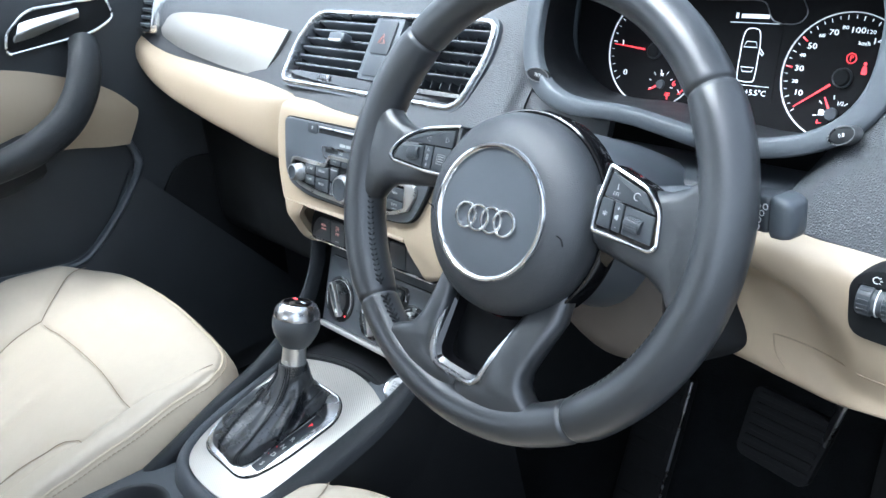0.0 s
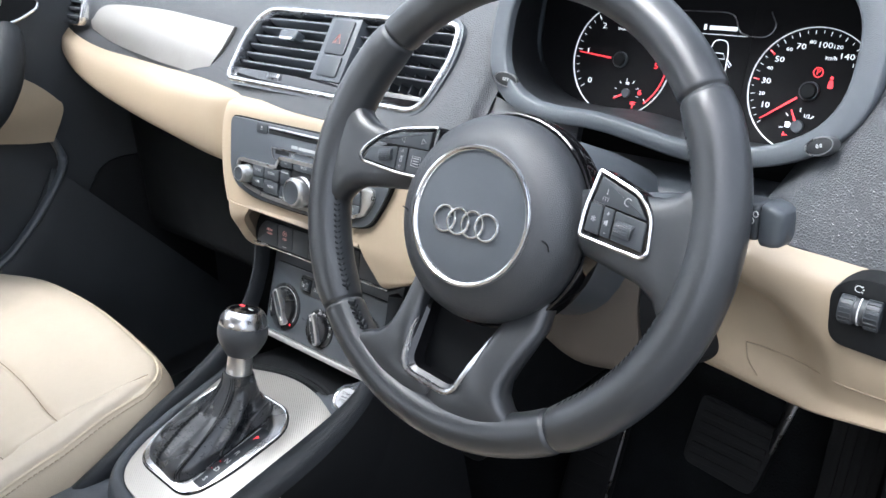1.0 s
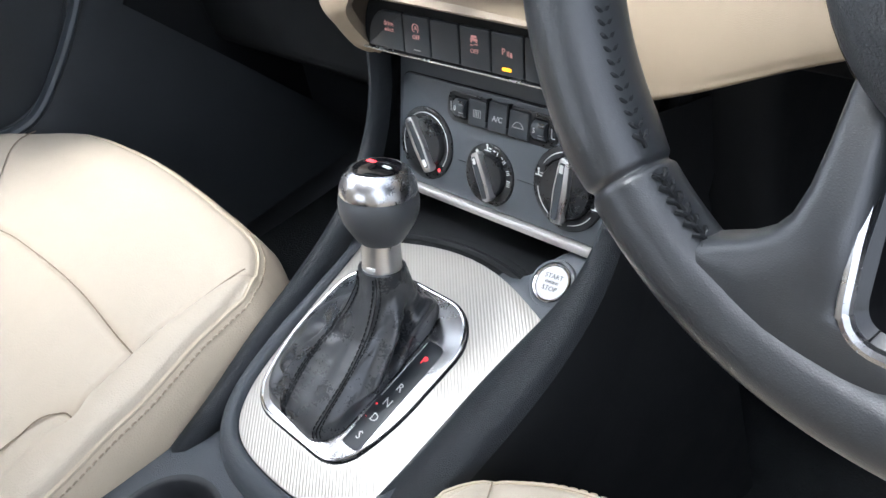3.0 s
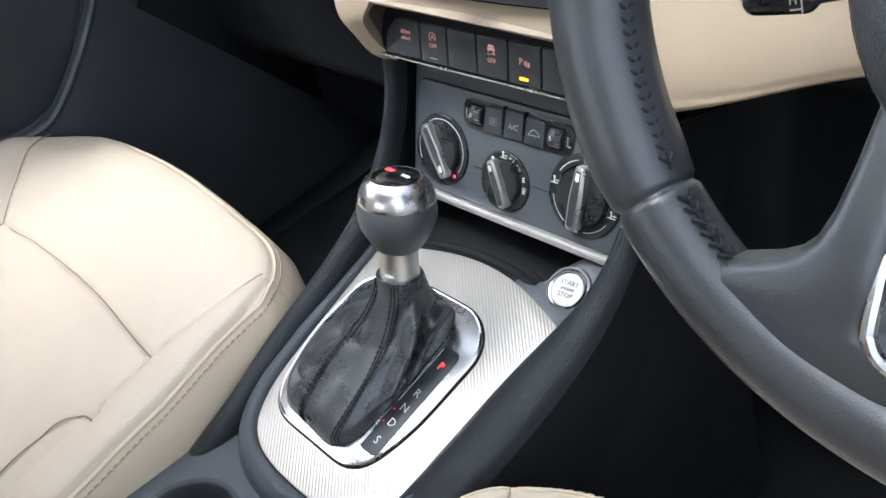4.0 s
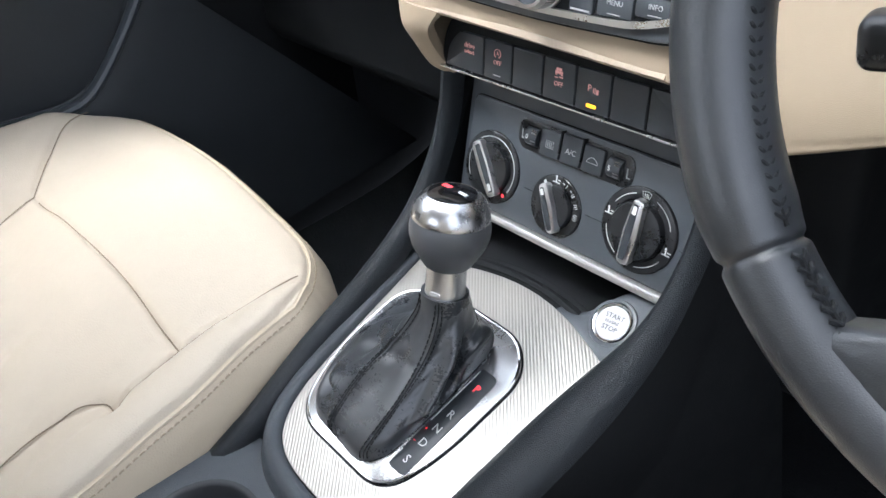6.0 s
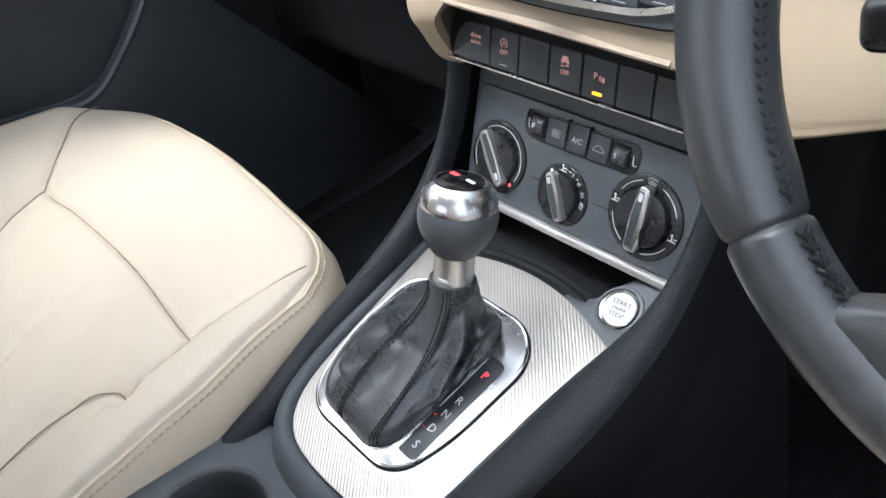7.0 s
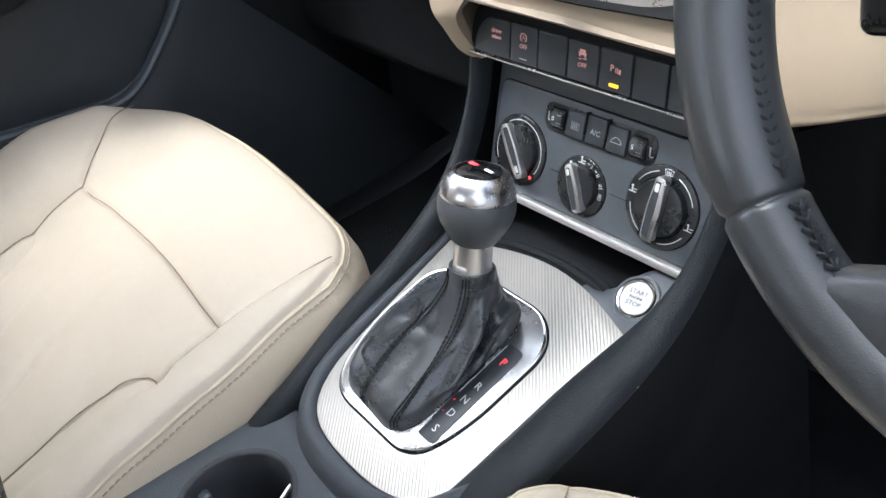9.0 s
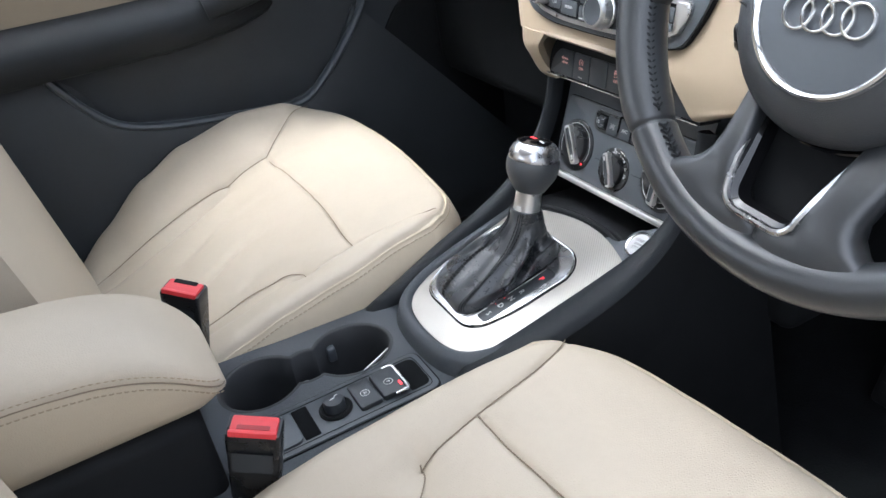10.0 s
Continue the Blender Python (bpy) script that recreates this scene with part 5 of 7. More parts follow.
part("sub_hub", lathe([(0.0, 0.003), (0.0052, 0.0028), (0.0056, 0.0)], SUB, 20), SMOOTH, ring)
ticks(SUB, (190, 140, 90, 40, -10), 0.0125, 0.016, 0.0003, GLOW_WHITE, ring)
lettering("1/2", 0.0048, shift(SUB, 0.006, 0.0095, 0.0004), GLOW_WHITE, ring, "numeral")
needle(SUB, 118, 0.005, 0.0155, GLOW_RED, ring)
bars([(-0.011, -0.007, -0.002, 0.003), (-0.0065, -0.0055, -0.001, 0.002)], SUB, GLOW_WHITE, ring, "fuel_symbol")
bars([(-0.012, -0.0075, -0.009, -0.0082), (-0.0115, -0.0105, -0.0095, -0.006)], SUB, GLOW_RED, ring, "warning_symbol")
part("lens_line", sweep(catmull([(0.392, 0.309, 0.888), (0.425, 0.309, 0.8885), (0.451, 0.309, 0.887), (0.462, 0.305, 0.872), (0.484, 0.3045, 0.870), (0.492, 0.307, 0.879), (0.486, 0.310, 0.891)], 5), 0.0006, sides=5), DARKMETAL, CLUSTER, "thin grey line moulded over the dials")
SCREEN = part("display", prism(box_points(-0.028, 0.028, -0.042, 0.052), 0.0, 0.0006, shift(GM, 0.004, 0.006)), DIAL, CLUSTER, "black multifunction display")
DM = shift(GM, 0.004, 0.006, 0.0008)
bars([(-0.019, -0.0165, 0.031, 0.036), (-0.0135, 0.0135, 0.0315, 0.0352)], DM, GLOW_WHITE, SCREEN, "heading_bars")
bars([(-0.024, 0.024, 0.0272, 0.0277)], DM, GLOW_WHITE, SCREEN, "line")
bars([(-0.024, 0.024, -0.0285, -0.028)], DM, GLOW_WHITE, SCREEN, "line")
lettering("+5.5°C", 0.0072, shift(DM, 0.012, -0.0345), GLOW_WHITE, SCREEN, "temperature")
car = catmull([(-0.0085, -0.022, 0), (-0.009, 0.0, 0), (-0.0085, 0.014, 0), (-0.005, 0.022, 0), (0.005, 0.022, 0), (0.0085, 0.014, 0), (0.009, 0.0, 0), (0.0085, -0.022, 0), (0.004, -0.025, 0), (-0.004, -0.025, 0)], 4, True)
part("car_symbol", sweep([DM @ p for p in car], 0.0005, closed=True, sides=5), GLOW_WHITE, SCREEN)
for v0, v1, hw in ((0.006, 0.011, 0.0065), (-0.012, -0.016, 0.0065)):
    part("car_symbol", sweep([DM @ Vector(p) for p in ((-hw, v0, 0), (-hw + 0.002, v1, 0), (hw - 0.002, v1, 0), (hw, v0, 0))], 0.0004, closed=True, sides=4), GLOW_WHITE, SCREEN)
part("car_symbol", sweep([DM @ Vector(p) for p in ((0.009, 0.006, 0), (0.014, 0.001, 0), (0.0125, -0.001, 0), (0.009, 0.003, 0))], 0.0005, closed=True, sides=4), GLOW_WHITE, SCREEN)
for at, txt, ex in (((0.2770, 0.1945, 0.8305), "SET", (1, 0.35, -0.3)), ((0.5852, 0.1820, 0.8158), "0.0", (1, -0.25, 0.45))):
    bm_ = axes(at, ex, (0, 0.25, 1))
    knob = thing("reset_button", at, "oval dark cluster button with a pale rim", "button", "cluster buttons")
    oval = [(0.0122 * math.cos(2 * math.pi * k / 28), 0.0070 * math.sin(2 * math.pi * k / 28)) for k in range(28)]
    part("button_rim", ring_prism(oval, offset(oval, -0.0009), -0.006, 0.0024, bm_), DARKMETAL, knob)
    part("button_cap", prism(offset(oval, -0.001), -0.006, 0.002, bm_, 0.0008), DISC, knob)
    lettering(txt, 0.0044, shift(bm_, 0, 0, 0.0022), MARK, knob, "print")


# ---- centre vents ----
VENTS = thing("centre_vents", (0, 0.22, 0.83), "pair of centre air vents in one chrome frame", "air vent")
outline = VENT_OUTLINE
frame_rows = [[VM @ Vector((p[0], p[1], w)) for p in offset(outline, d)] for d, w in ((0.0045, -0.004), (0.0042, 0.0022), (0.0028, 0.0042), (0.0, 0.0046), (-0.0022, 0.0036), (-0.0030, 0.0012), (-0.0032, -0.02))]
part("vent_frame", loft(frame_rows, caps=False), BEZEL, VENTS, "satin metal vent frame", angle=60)
part("vent_housing", ring_prism(offset(outline, 0.0075), offset(outline, 0.004), -0.045, 0.0008, VM), SMOOTH, VENTS, "dark frame round the vents")
part("vent_well", prism(offset(outline, -0.001), -0.044, -0.036, VM), DEEP, VENTS, "dark vent well")
part("vent_sill", prism([(-0.1925, -0.0595), (0.164, -0.0595), (0.167, -0.0455), (-0.1905, -0.0455)], -0.03, 0.0, VM, 0.002), PIANO, VENTS, "gloss black lower strip")
for sx in (-1, 1):
    for i in range(6 if sx < 0 else 5):
        v = (-0.036 + i * 0.0128) if sx < 0 else (-0.0265 + i * 0.0140)
        e = 0.194 - 0.012 * (v + 0.062) / 0.1 - 0.018 * smooth(0.0, 0.035, v) if sx < 0 else 0.168 + 0.024 * min(1.0, (v + 0.062) / 0.06) - 0.006
        section = ((-0.0045, -0.026), (-0.0022, -0.006), (0.0, -0.0022), (0.0022, -0.0022), (0.0034, -0.005), (0.0044, -0.014), (0.0016, -0.026)) if sx < 0 else ((-0.0010, -0.028), (-0.0012, -0.006), (0.0, -0.003), (0.0014, -0.004), (0.0012, -0.028))
        rows = []
        for k in range(11):
            u = 0.0265 + (e - 0.0045 - 0.0265) * k / 10
            sag = 0.003 * math.sin(math.pi * k / 10)
            rows.append([VM @ Vector((sx * u, v + a - sag * 0.3, b + sag - 0.003)) for a, b in section])
        slat = part("slat", loft(rows), SMOOTH, VENTS, angle=50)
        edge = [VM @ Vector((sx * (0.0265 + (e - 0.0045 - 0.0265) * k / 10), v + 0.0012 - 0.0009 * math.sin(math.pi * k / 10), -0.0052 + 0.003 * math.sin(math.pi * k / 10))) for k in range(11)]
        part("slat_edge", sweep(edge, 0.0006 if sx > 0 else 0.0003, sides=6), DARKMETAL, slat, "bright slat edge")
    for i in range(9):
        u = sx * (0.042 + i * 0.0165) if sx < 0 or i < 8 else 0.165
        part("fin", prism(box_points(u - 0.0006, u + 0.0006, -0.038, 0.034), -0.038, -0.018, VM), SMOOTH, VENTS)
    tm = shift(VM, sx * 0.092, 0.003, 0.0)
    tab = part("vent_tab", block(-0.017, 0.017, -0.005, 0.007, -0.006, 0.010, 0.003, 3, m=tm), SMOOTH if sx < 0 else BUTTON, VENTS, "broad vent tab")
    part("tab_edge", block(-0.013, 0.013, -0.0062, -0.0028, 0.006, 0.0112, 0.001, 2, m=tm), SATIN if sx < 0 else BUTTON, tab)
    wheel = part("thumbwheel", block(-0.013, 0.013, -0.0048, 0.0048, -0.003, 0.0035, 0.003, 3, m=shift(VM, sx * 0.098 if sx < 0 else 0.075, -0.0515, 0.0)), DARKMETAL, VENTS, "ribbed thumbwheel")
    for i in range(4):
        u = (sx * 0.098 if sx < 0 else 0.075) - 0.008 + i * 0.0046
        bars([(u, u + 0.002, -0.0545, -0.0485)], shift(VM, 0, 0, 0.0036), BUTTON if sx < 0 else MARK_DIM, wheel, "thumbwheel_mark")
HAZ = thing("hazard_switch", (0, 0.215, 0.84), "square dark hazard switch with a red triangle", "switch")
part("switch_body", prism(rounded([(-0.028, -0.046), (0.028, -0.046), (0.028, 0.036), (-0.028, 0.036)], 0.003), -0.028, 0.0015, VM, 0.001), SMOOTH, HAZ)
part("switch_cap", prism(rounded(box_points(-0.0188, 0.0188, -0.012, 0.032), 0.004), 0.0, 0.0038, VM, 0.0012), BUTTON, HAZ)
part("switch_blank", prism(rounded(box_points(-0.0188, 0.0188, -0.041, -0.0145), 0.004), 0.0, 0.0034, VM, 0.0012), BUTTON, HAZ)
for sc in (1.0, 0.62):
    part("triangle", sweep([shift(VM, 0.008 * sc * math.cos(radians(a)), 0.006 + 0.008 * sc * math.sin(radians(a)), 0.0041).translation for a in (90, 210, 330)], 0.0004, closed=True, sides=5), MARK_PINK, HAZ)


def side_vent(name, origin, tilt, u0, u1, v0, v1, label):
    """An end vent: chrome rim, dark well, slats with bright edges."""
    sv = thing(name, origin, label, "air vent", "end vents")
    m = axes(origin, (1, 0, 0), tilt)
    so = rounded(box_points(u0, u1, v0, v1), 0.014)
    rows = [[m @ Vector((p[0], p[1], w)) for p in offset(so, d)] for d, w in ((0.003, -0.02), (0.003, 0.002), (0.0016, 0.0045), (-0.001, 0.005), (-0.0036, 0.003), (-0.0045, -0.02))]
    part("vent_frame", loft(rows, caps=False), CHROME, sv, "chrome rim", angle=60)
    part("vent_well", prism(offset(so, -0.003), -0.03, -0.02, m), DEEP, sv)
    n = int((v1 - v0 - 0.012) / 0.0135)
    for i in range(n):
        slat = part("slat", block(u0 + 0.006, u1 - 0.006, -0.0035, 0.0035, -0.016, 0.0, 0.002, 2, m=shift(m, 0, v0 + 0.012 + i * 0.0135)), SMOOTH, sv)
        part("slat_edge", sweep([shift(m, u, v0 + 0.013 + i * 0.0135, 0.0002).translation for u in (u0 + 0.008, u1 - 0.008)], 0.0006, sides=6), SATIN, slat)


side_vent("side_vent", (-0.705, 0.207, 0.852), (0, 0.4, 1), -0.05, 0.038, -0.028, 0.04, "small dark end vent with chrome rim")
side_vent("side_vent", (0.70, 0.1565, 0.803), (0, 0.45, 1), -0.043, 0.055, -0.024, 0.062, "dark end vent with chrome rim beside the wheel")

# ---- radio ----
RM = axes((0.014, 0.1345, 0.693), (1, 0, 0.01), (0, 0.25, 1)) @ Matrix.Scale(0.98, 4)
RADIO = thing("radio", (0, 0.12, 0.685), "dark car radio panel with silver-framed buttons and knobs", "radio")
panel = rounded([(-0.166, 0.058), (-0.162, -0.010), (-0.148, -0.032), (-0.105, -0.0425), (0.0, -0.0440), (0.098, -0.0395), (0.122, -0.034), (0.146, 0.004), (0.162, 0.058)], [0.010, 0.02, 0.02, 0.03, 0.04, 0.03, 0.014, 0.03, 0.010], 5)
face = part("front_panel", prism(panel, -0.02, 0.0042, RM, 0.0015), SMOOTH, RADIO, "smooth dark radio front")
part("panel_gap", prism(offset(panel, 0.0016), -0.02, 0.0012, RM), DEEP, RADIO)
part("disc_slot", prism(rounded(box_points(-0.078, 0.08, 0.0455, 0.0515), 0.001), 0.0, 0.0046, RM), DEEP, face)
part("slot_lip", prism(rounded(box_points(-0.078, 0.08, 0.0515, 0.0545), 0.0012), 0.0, 0.0062, RM, 0.001), SATIN, face, "bright lip over the disc slot")
part("eject_button", prism(rounded(box_points(-0.105, -0.081, 0.0435, 0.0565), 0.0045), 0.0, 0.0055, RM, 0.001), BUTTON, face)
bars([(-0.095, -0.091, 0.0485, 0.0493), (-0.0945, -0.0915, 0.0502, 0.053)], shift(RM, 0, 0, 0.0055), MARK_DIM, face)
bars([(-0.03, -0.0175, 0.0335, 0.0375), (-0.0155, 0.018, 0.0335, 0.0372)], shift(RM, 0, 0, 0.0042), MARK_DIM, face, "name_bars")
sd = rounded([(-0.072, 0.030), (-0.067, 0.016), (-0.054, 0.012), (0.07, 0.012), (0.07, 0.030)], 0.003)
part("card_slot", ring_prism(sd, offset(sd, -0.0016), 0.0, 0.005, RM), DARKMETAL, face)
part("card_gap", prism(box_points(-0.062, -0.034, 0.0225, 0.0275), 0.0, 0.0044, RM), DEEP, face)
lettering("SD", 0.006, shift(RM, -0.026, 0.0245, 0.0043), MARK_DIM, face, "print")
ctrl = rounded([(-0.140, 0.006), (-0.140, -0.014), (-0.122, -0.0290), (-0.08, -0.0360), (0.0, -0.0375), (0.08, -0.0335), (0.112, -0.0235), (0.127, -0.006), (0.130, 0.010), (0.06, 0.010), (0.052, 0.020), (-0.048, 0.020), (-0.058, 0.006)],
               [0.01, 0.012, 0.01, 0.02, 0.03, 0.02, 0.01, 0.01, 0.008, 0.003, 0.004, 0.004, 0.003], 4)
part("control_frame", ring_prism(offset(ctrl, 0.0008), offset(ctrl, -0.0036), 0.0, 0.0080, RM), SATIN, face, "silver frame round the controls")
part("control_bed", prism(offset(ctrl, -0.002), 0.0, 0.0046, RM), DEEP, face)
part("silver_end", prism(rounded([(0.1095, -0.0245), (0.1165, -0.0220), (0.1265, -0.006), (0.1290, 0.0095), (0.1095, 0.0095)], 0.003), 0.004, 0.0084, RM, 0.001), SATIN, face, "silver end piece")
keys = [(-0.104, -0.0795, -0.012, 0.0025, "TONE"), (-0.104, -0.0795, -0.0255, -0.0135, "CAR"), (-0.0785, -0.048, -0.012, 0.0025, "RADIO"), (-0.0785, -0.048, -0.0300, -0.0135, "MEDIA"),
        (-0.046, -0.022, 0.0085, 0.0175, "VOL"), (-0.020, 0.024, 0.0085, 0.0175, "BACK"), (0.026, 0.05, 0.0085, 0.0175, ""),
        (0.048, 0.076, -0.012, 0.0025, "TEL"), (0.0775, 0.108, -0.012, 0.0025, "NAV"), (0.048, 0.076, -0.0300, -0.0135, "MENU"), (0.0775, 0.108, -0.0255, -0.0128, "INFO")]
for u0, u1, v0, v1, txt in keys:
    k = part("button", prism(rounded(box_points(u0, u1, v0, v1), 0.0018, 3), 0.004, 0.0078, RM, 0.001), BUTTON, face)
    if txt:
        lettering(txt, 0.0047 if txt != "VOL" else 0.0034, shift(RM, (u0 + u1) / 2, (v0 + v1) / 2 + 0.001, 0.008), MARK_DIM, k, "print")
    if txt in ("MENU", "INFO"):
        bars([((u0 + u1) / 2 - 0.005, (u0 + u1) / 2 + 0.005, v0 + 0.002, v0 + 0.0026)], shift(RM, 0, 0, 0.0079), MARK_DIM, k)
for u0, u1 in ((-0.045, -0.027), (0.024, 0.044)):
    part("soft_key", prism(rounded(box_points(u0, u1, -0.0135, 0.0055), 0.0025, 3), 0.004, 0.0072, RM, 0.001), BUTTON, face)
    part("soft_key", prism(rounded(box_points(u0, u1, -0.0325, -0.016), 0.0025, 3), 0.004, 0.0072, RM, 0.001), BUTTON, face)
    bars([(u0 + 0.002, u1 - 0.002, 0.0015, 0.0027), (u0 + 0.002, u1 - 0.002, -0.0305, -0.0293)], shift(RM, 0, 0, 0.0073), MARK_DIM, face)


def turn_knob(m, r, h, parent, label):
    base = part("knob", lathe([(r * 1.05, 0.0), (r * 1.05, 0.003), (r, 0.004), (r * 0.97, h * 0.8), (r * 0.9, h), (r * 0.78, h * 1.02)], m, 40), SATIN, parent, label)
    bm = bmesh.new()
    for i in range(44):
        mm = m @ Matrix.Rotation(2 * math.pi * i / 44, 4, "Z")
        prism([(r * 0.965, -r * 0.03), (r * 1.015, -r * 0.012), (r * 1.015, r * 0.012), (r * 0.965, r * 0.03)], 0.0045, h * 0.78, mm, bm=bm)
    part("knurl", bm, SATIN, base)
    part("knob_face", lathe([(0.0, h * 0.96), (r * 0.6, h * 0.98), (r * 0.78, h * 1.03), (r * 0.79, h * 0.9)], m, 36), BUTTON, base, "dark dished knob face")
    return base


turn_knob(shift(RM, -0.1175, -0.0125, 0.004), 0.0115, 0.016, face, "ribbed silver volume knob")
turn_knob(shift(RM, -0.0015, -0.0165, 0.004), 0.0185, 0.018, face, "ribbed silver control knob")

# ---- switch row ----
SWM = axes((0.003, 0.146, 0.5925), (1, 0.02, 0), (0, 0.2, 1)) @ Matrix.Scale(0.975, 4)
SWITCHES = thing("switch_row", (0, 0.15, 0.585), "row of seven dark switches over a chrome strip", "switch row")
part("housing", prism(rounded([(-0.136, -0.0185), (0.136, -0.0185), (0.134, 0.010), (0.113, 0.042), (-0.113, 0.042), (-0.134, 0.010)], [0.002, 0.002, 0.012, 0.012, 0.012, 0.012]), -0.03, 0.0, SWM, 0.001), DEEP, SWITCHES)
part("chrome_strip", prism(rounded(box_points(-0.135, 0.135, -0.0190, -0.0170), 0.0008, 2), -0.02, 0.0040, SWM, 0.0008), BEZEL, SWITCHES, "thin chrome strip")
edges_u = [-0.129, -0.082, -0.0495, -0.0165, 0.0165, 0.0495, 0.082, 0.129]
for i in range(7):
    a, b = edges_u[i] + 0.0007, edges_u[i + 1] - 0.0007
    shape = box_points(a, b, -0.0155, 0.017)
    rad = 0.0018
    if i == 0:
        shape, rad = [(a, -0.0155), (b, -0.0155), (b, 0.017), (a + 0.017, 0.017), (a + 0.004, 0.004)], [0.002, 0.002, 0.002, 0.008, 0.01]
    if i == 6:
        shape, rad = [(a, -0.0155), (b, -0.0155), (b - 0.004, 0.004), (b - 0.017, 0.017), (a, 0.017)], [0.002, 0.002, 0.01, 0.008, 0.002]
    sw = part("switch", prism(rounded(shape, rad, 3), -0.004, 0.003, SWM, 0.0014), BUTTON, SWITCHES)
    c = (a + b) / 2
    top_m = shift(SWM, 0, 0, 0.0031)
    if i == 0:
        lettering("drive", 0.0062, shift(top_m, -0.099, 0.0068), MARK_PINK, sw, "print")
        lettering("select", 0.005, shift(top_m, -0.099, 0.0015), MARK_PINK, sw, "print")
    if i == 1:
        ring = [shift(top_m, c + 0.0036 * math.cos(radians(t)), 0.0072 + 0.0036 * math.sin(radians(t)), 0.0002).translation for t in range(-60, 250, 16)]
        part("print", sweep(ring, 0.00035, sides=4), MARK_PINK, sw)
        lettering("A", 0.0045, shift(top_m, c, 0.0072), MARK_PINK, sw, "print")
        lettering("OFF", 0.0052, shift(top_m, c, -0.0005), MARK_PINK, sw, "print")
        bars([(c - 0.004, c + 0.004, -0.0115, -0.0108)], top_m, MARK_DIM, sw)
    if i == 3:
        bars([(c - 0.0028, c + 0.0028, 0.0092, 0.0112), (c - 0.0038, c + 0.0038, 0.0068, 0.0088), (c - 0.0035, c - 0.002, 0.0055, 0.0065), (c + 0.002, c + 0.0035, 0.0055, 0.0065), (c - 0.004, c - 0.001, 0.003, 0.0038), (c + 0.0005, c + 0.004, 0.0038, 0.0046)], top_m, MARK_PINK, sw)
        lettering("OFF", 0.0052, shift(top_m, c, -0.0015), MARK_PINK, sw, "print")
    if i == 4:
        lettering("P", 0.0075, shift(top_m, c - 0.003, 0.003), MARK_PINK, sw, "print")
        bars([(c + 0.0005, c + 0.0011, 0.0005, 0.004), (c + 0.002, c + 0.0026, 0.0, 0.0045), (c + 0.0036, c + 0.0056, -0.0002, 0.0035)], top_m, MARK_PINK, sw)
        part("indicator", prism(rounded(box_points(c - 0.0045, c + 0.0045, -0.0112, -0.0088), 0.0008, 2), 0.0, 0.0006, top_m), GLOW_AMBER, sw, "amber lit indicator")

# ---- climate controls ----
CM = axes((0.001, 0.1575, 0.5235), (1, 0.02, 0), (0, 0.38, 1)) @ Matrix.Scale(0.965, 4)
CLIMATE = thing("climate_panel", (0, 0.14, 0.49), "dark climate panel with three round dials", "climate control")
part("backing", prism([(-0.126, -0.088), (0.126, -0.088), (0.13, 0.056), (-0.13, 0.056)], -0.03, -0.003, CM), SMOOTH, CLIMATE, "smooth dark backing")
cp = rounded(box_points(-0.1215, 0.1215, -0.0815, 0.0195), [0.003, 0.003, 0.008, 0.008], 4)
part("panel_gap", prism(offset(cp, 0.0012), -0.01, -0.0022, CM), DEEP, CLIMATE)
front = part("front_panel", prism(cp, -0.01, 0.0, CM, 0.0012), SMOOTH, CLIMATE, "smooth dark panel front")
part("silver_strip", prism(rounded(box_points(-0.1235, 0.1235, -0.0905, -0.0825), 0.002, 3), -0.01, 0.005, CM, 0.002), STRIP, CLIMATE, "satin metal strip under the panel")
bars([(-0.117, -0.11, -0.0428, -0.0424), (-0.046, -0.026, -0.0470, -0.0465), (0.024, 0.044, -0.0470, -0.0465), (0.115, 0.121, -0.0428, -0.0424)], CM, DEEP, front, "parting_line")
strip = rounded([(-0.062, -0.006), (-0.055, -0.0125), (0.055, -0.0125), (0.062, -0.006), (0.062, 0.008), (0.058, 0.0145), (-0.058, 0.0145), (-0.062, 0.008)], 0.004, 3)
bed = part("button_bed", prism(strip, -0.004, 0.0012, CM, 0.0008), DISC, front)
for u0, u1, tall in ((-0.0335, -0.0125, 0.0125), (-0.0108, 0.0108, 0.0145), (0.0125, 0.0335, 0.0125)):
    b = part("button", prism(rounded(box_points(u0, u1, -0.0105, tall), 0.0016, 3), 0.0, 0.0042, CM, 0.0012), BUTTON, bed)
    bm_ = shift(CM, (u0 + u1) / 2, 0.0005, 0.0043)
    if u0 < -0.03:
        path = [shift(bm_, p[0], p[1], 0.0001).translation for p in box_points(-0.004, 0.004, -0.003, 0.003)]
        part("print", sweep(path, 0.0003, closed=True, sides=4), MARK_DIM, b)
        bars([(-0.0025 + i * 0.002, -0.002 + i * 0.002, -0.002, 0.002) for i in range(3)], bm_, MARK_DIM, b)
    elif u0 < 0:
        lettering("A/C", 0.0068, bm_, MARK_DIM, b, "print")
    else:
        path = catmull([bm_ @ Vector(p) for p in ((-0.006, -0.002, 0.0001), (-0.004, 0.001, 0.0001), (0.0, 0.003, 0.0001), (0.004, 0.001, 0.0001), (0.006, -0.002, 0.0001))], 3)
        part("print", sweep(path, 0.0003, closed=True, sides=4), MARK_DIM, b)
for u in (-0.0117, 0.0117):
    part("rib", prism(rounded(box_points(u - 0.0008, u + 0.0008, -0.004, 0.016), 0.0006, 2), 0.0, 0.0056, CM, 0.0004), DEEP, bed)
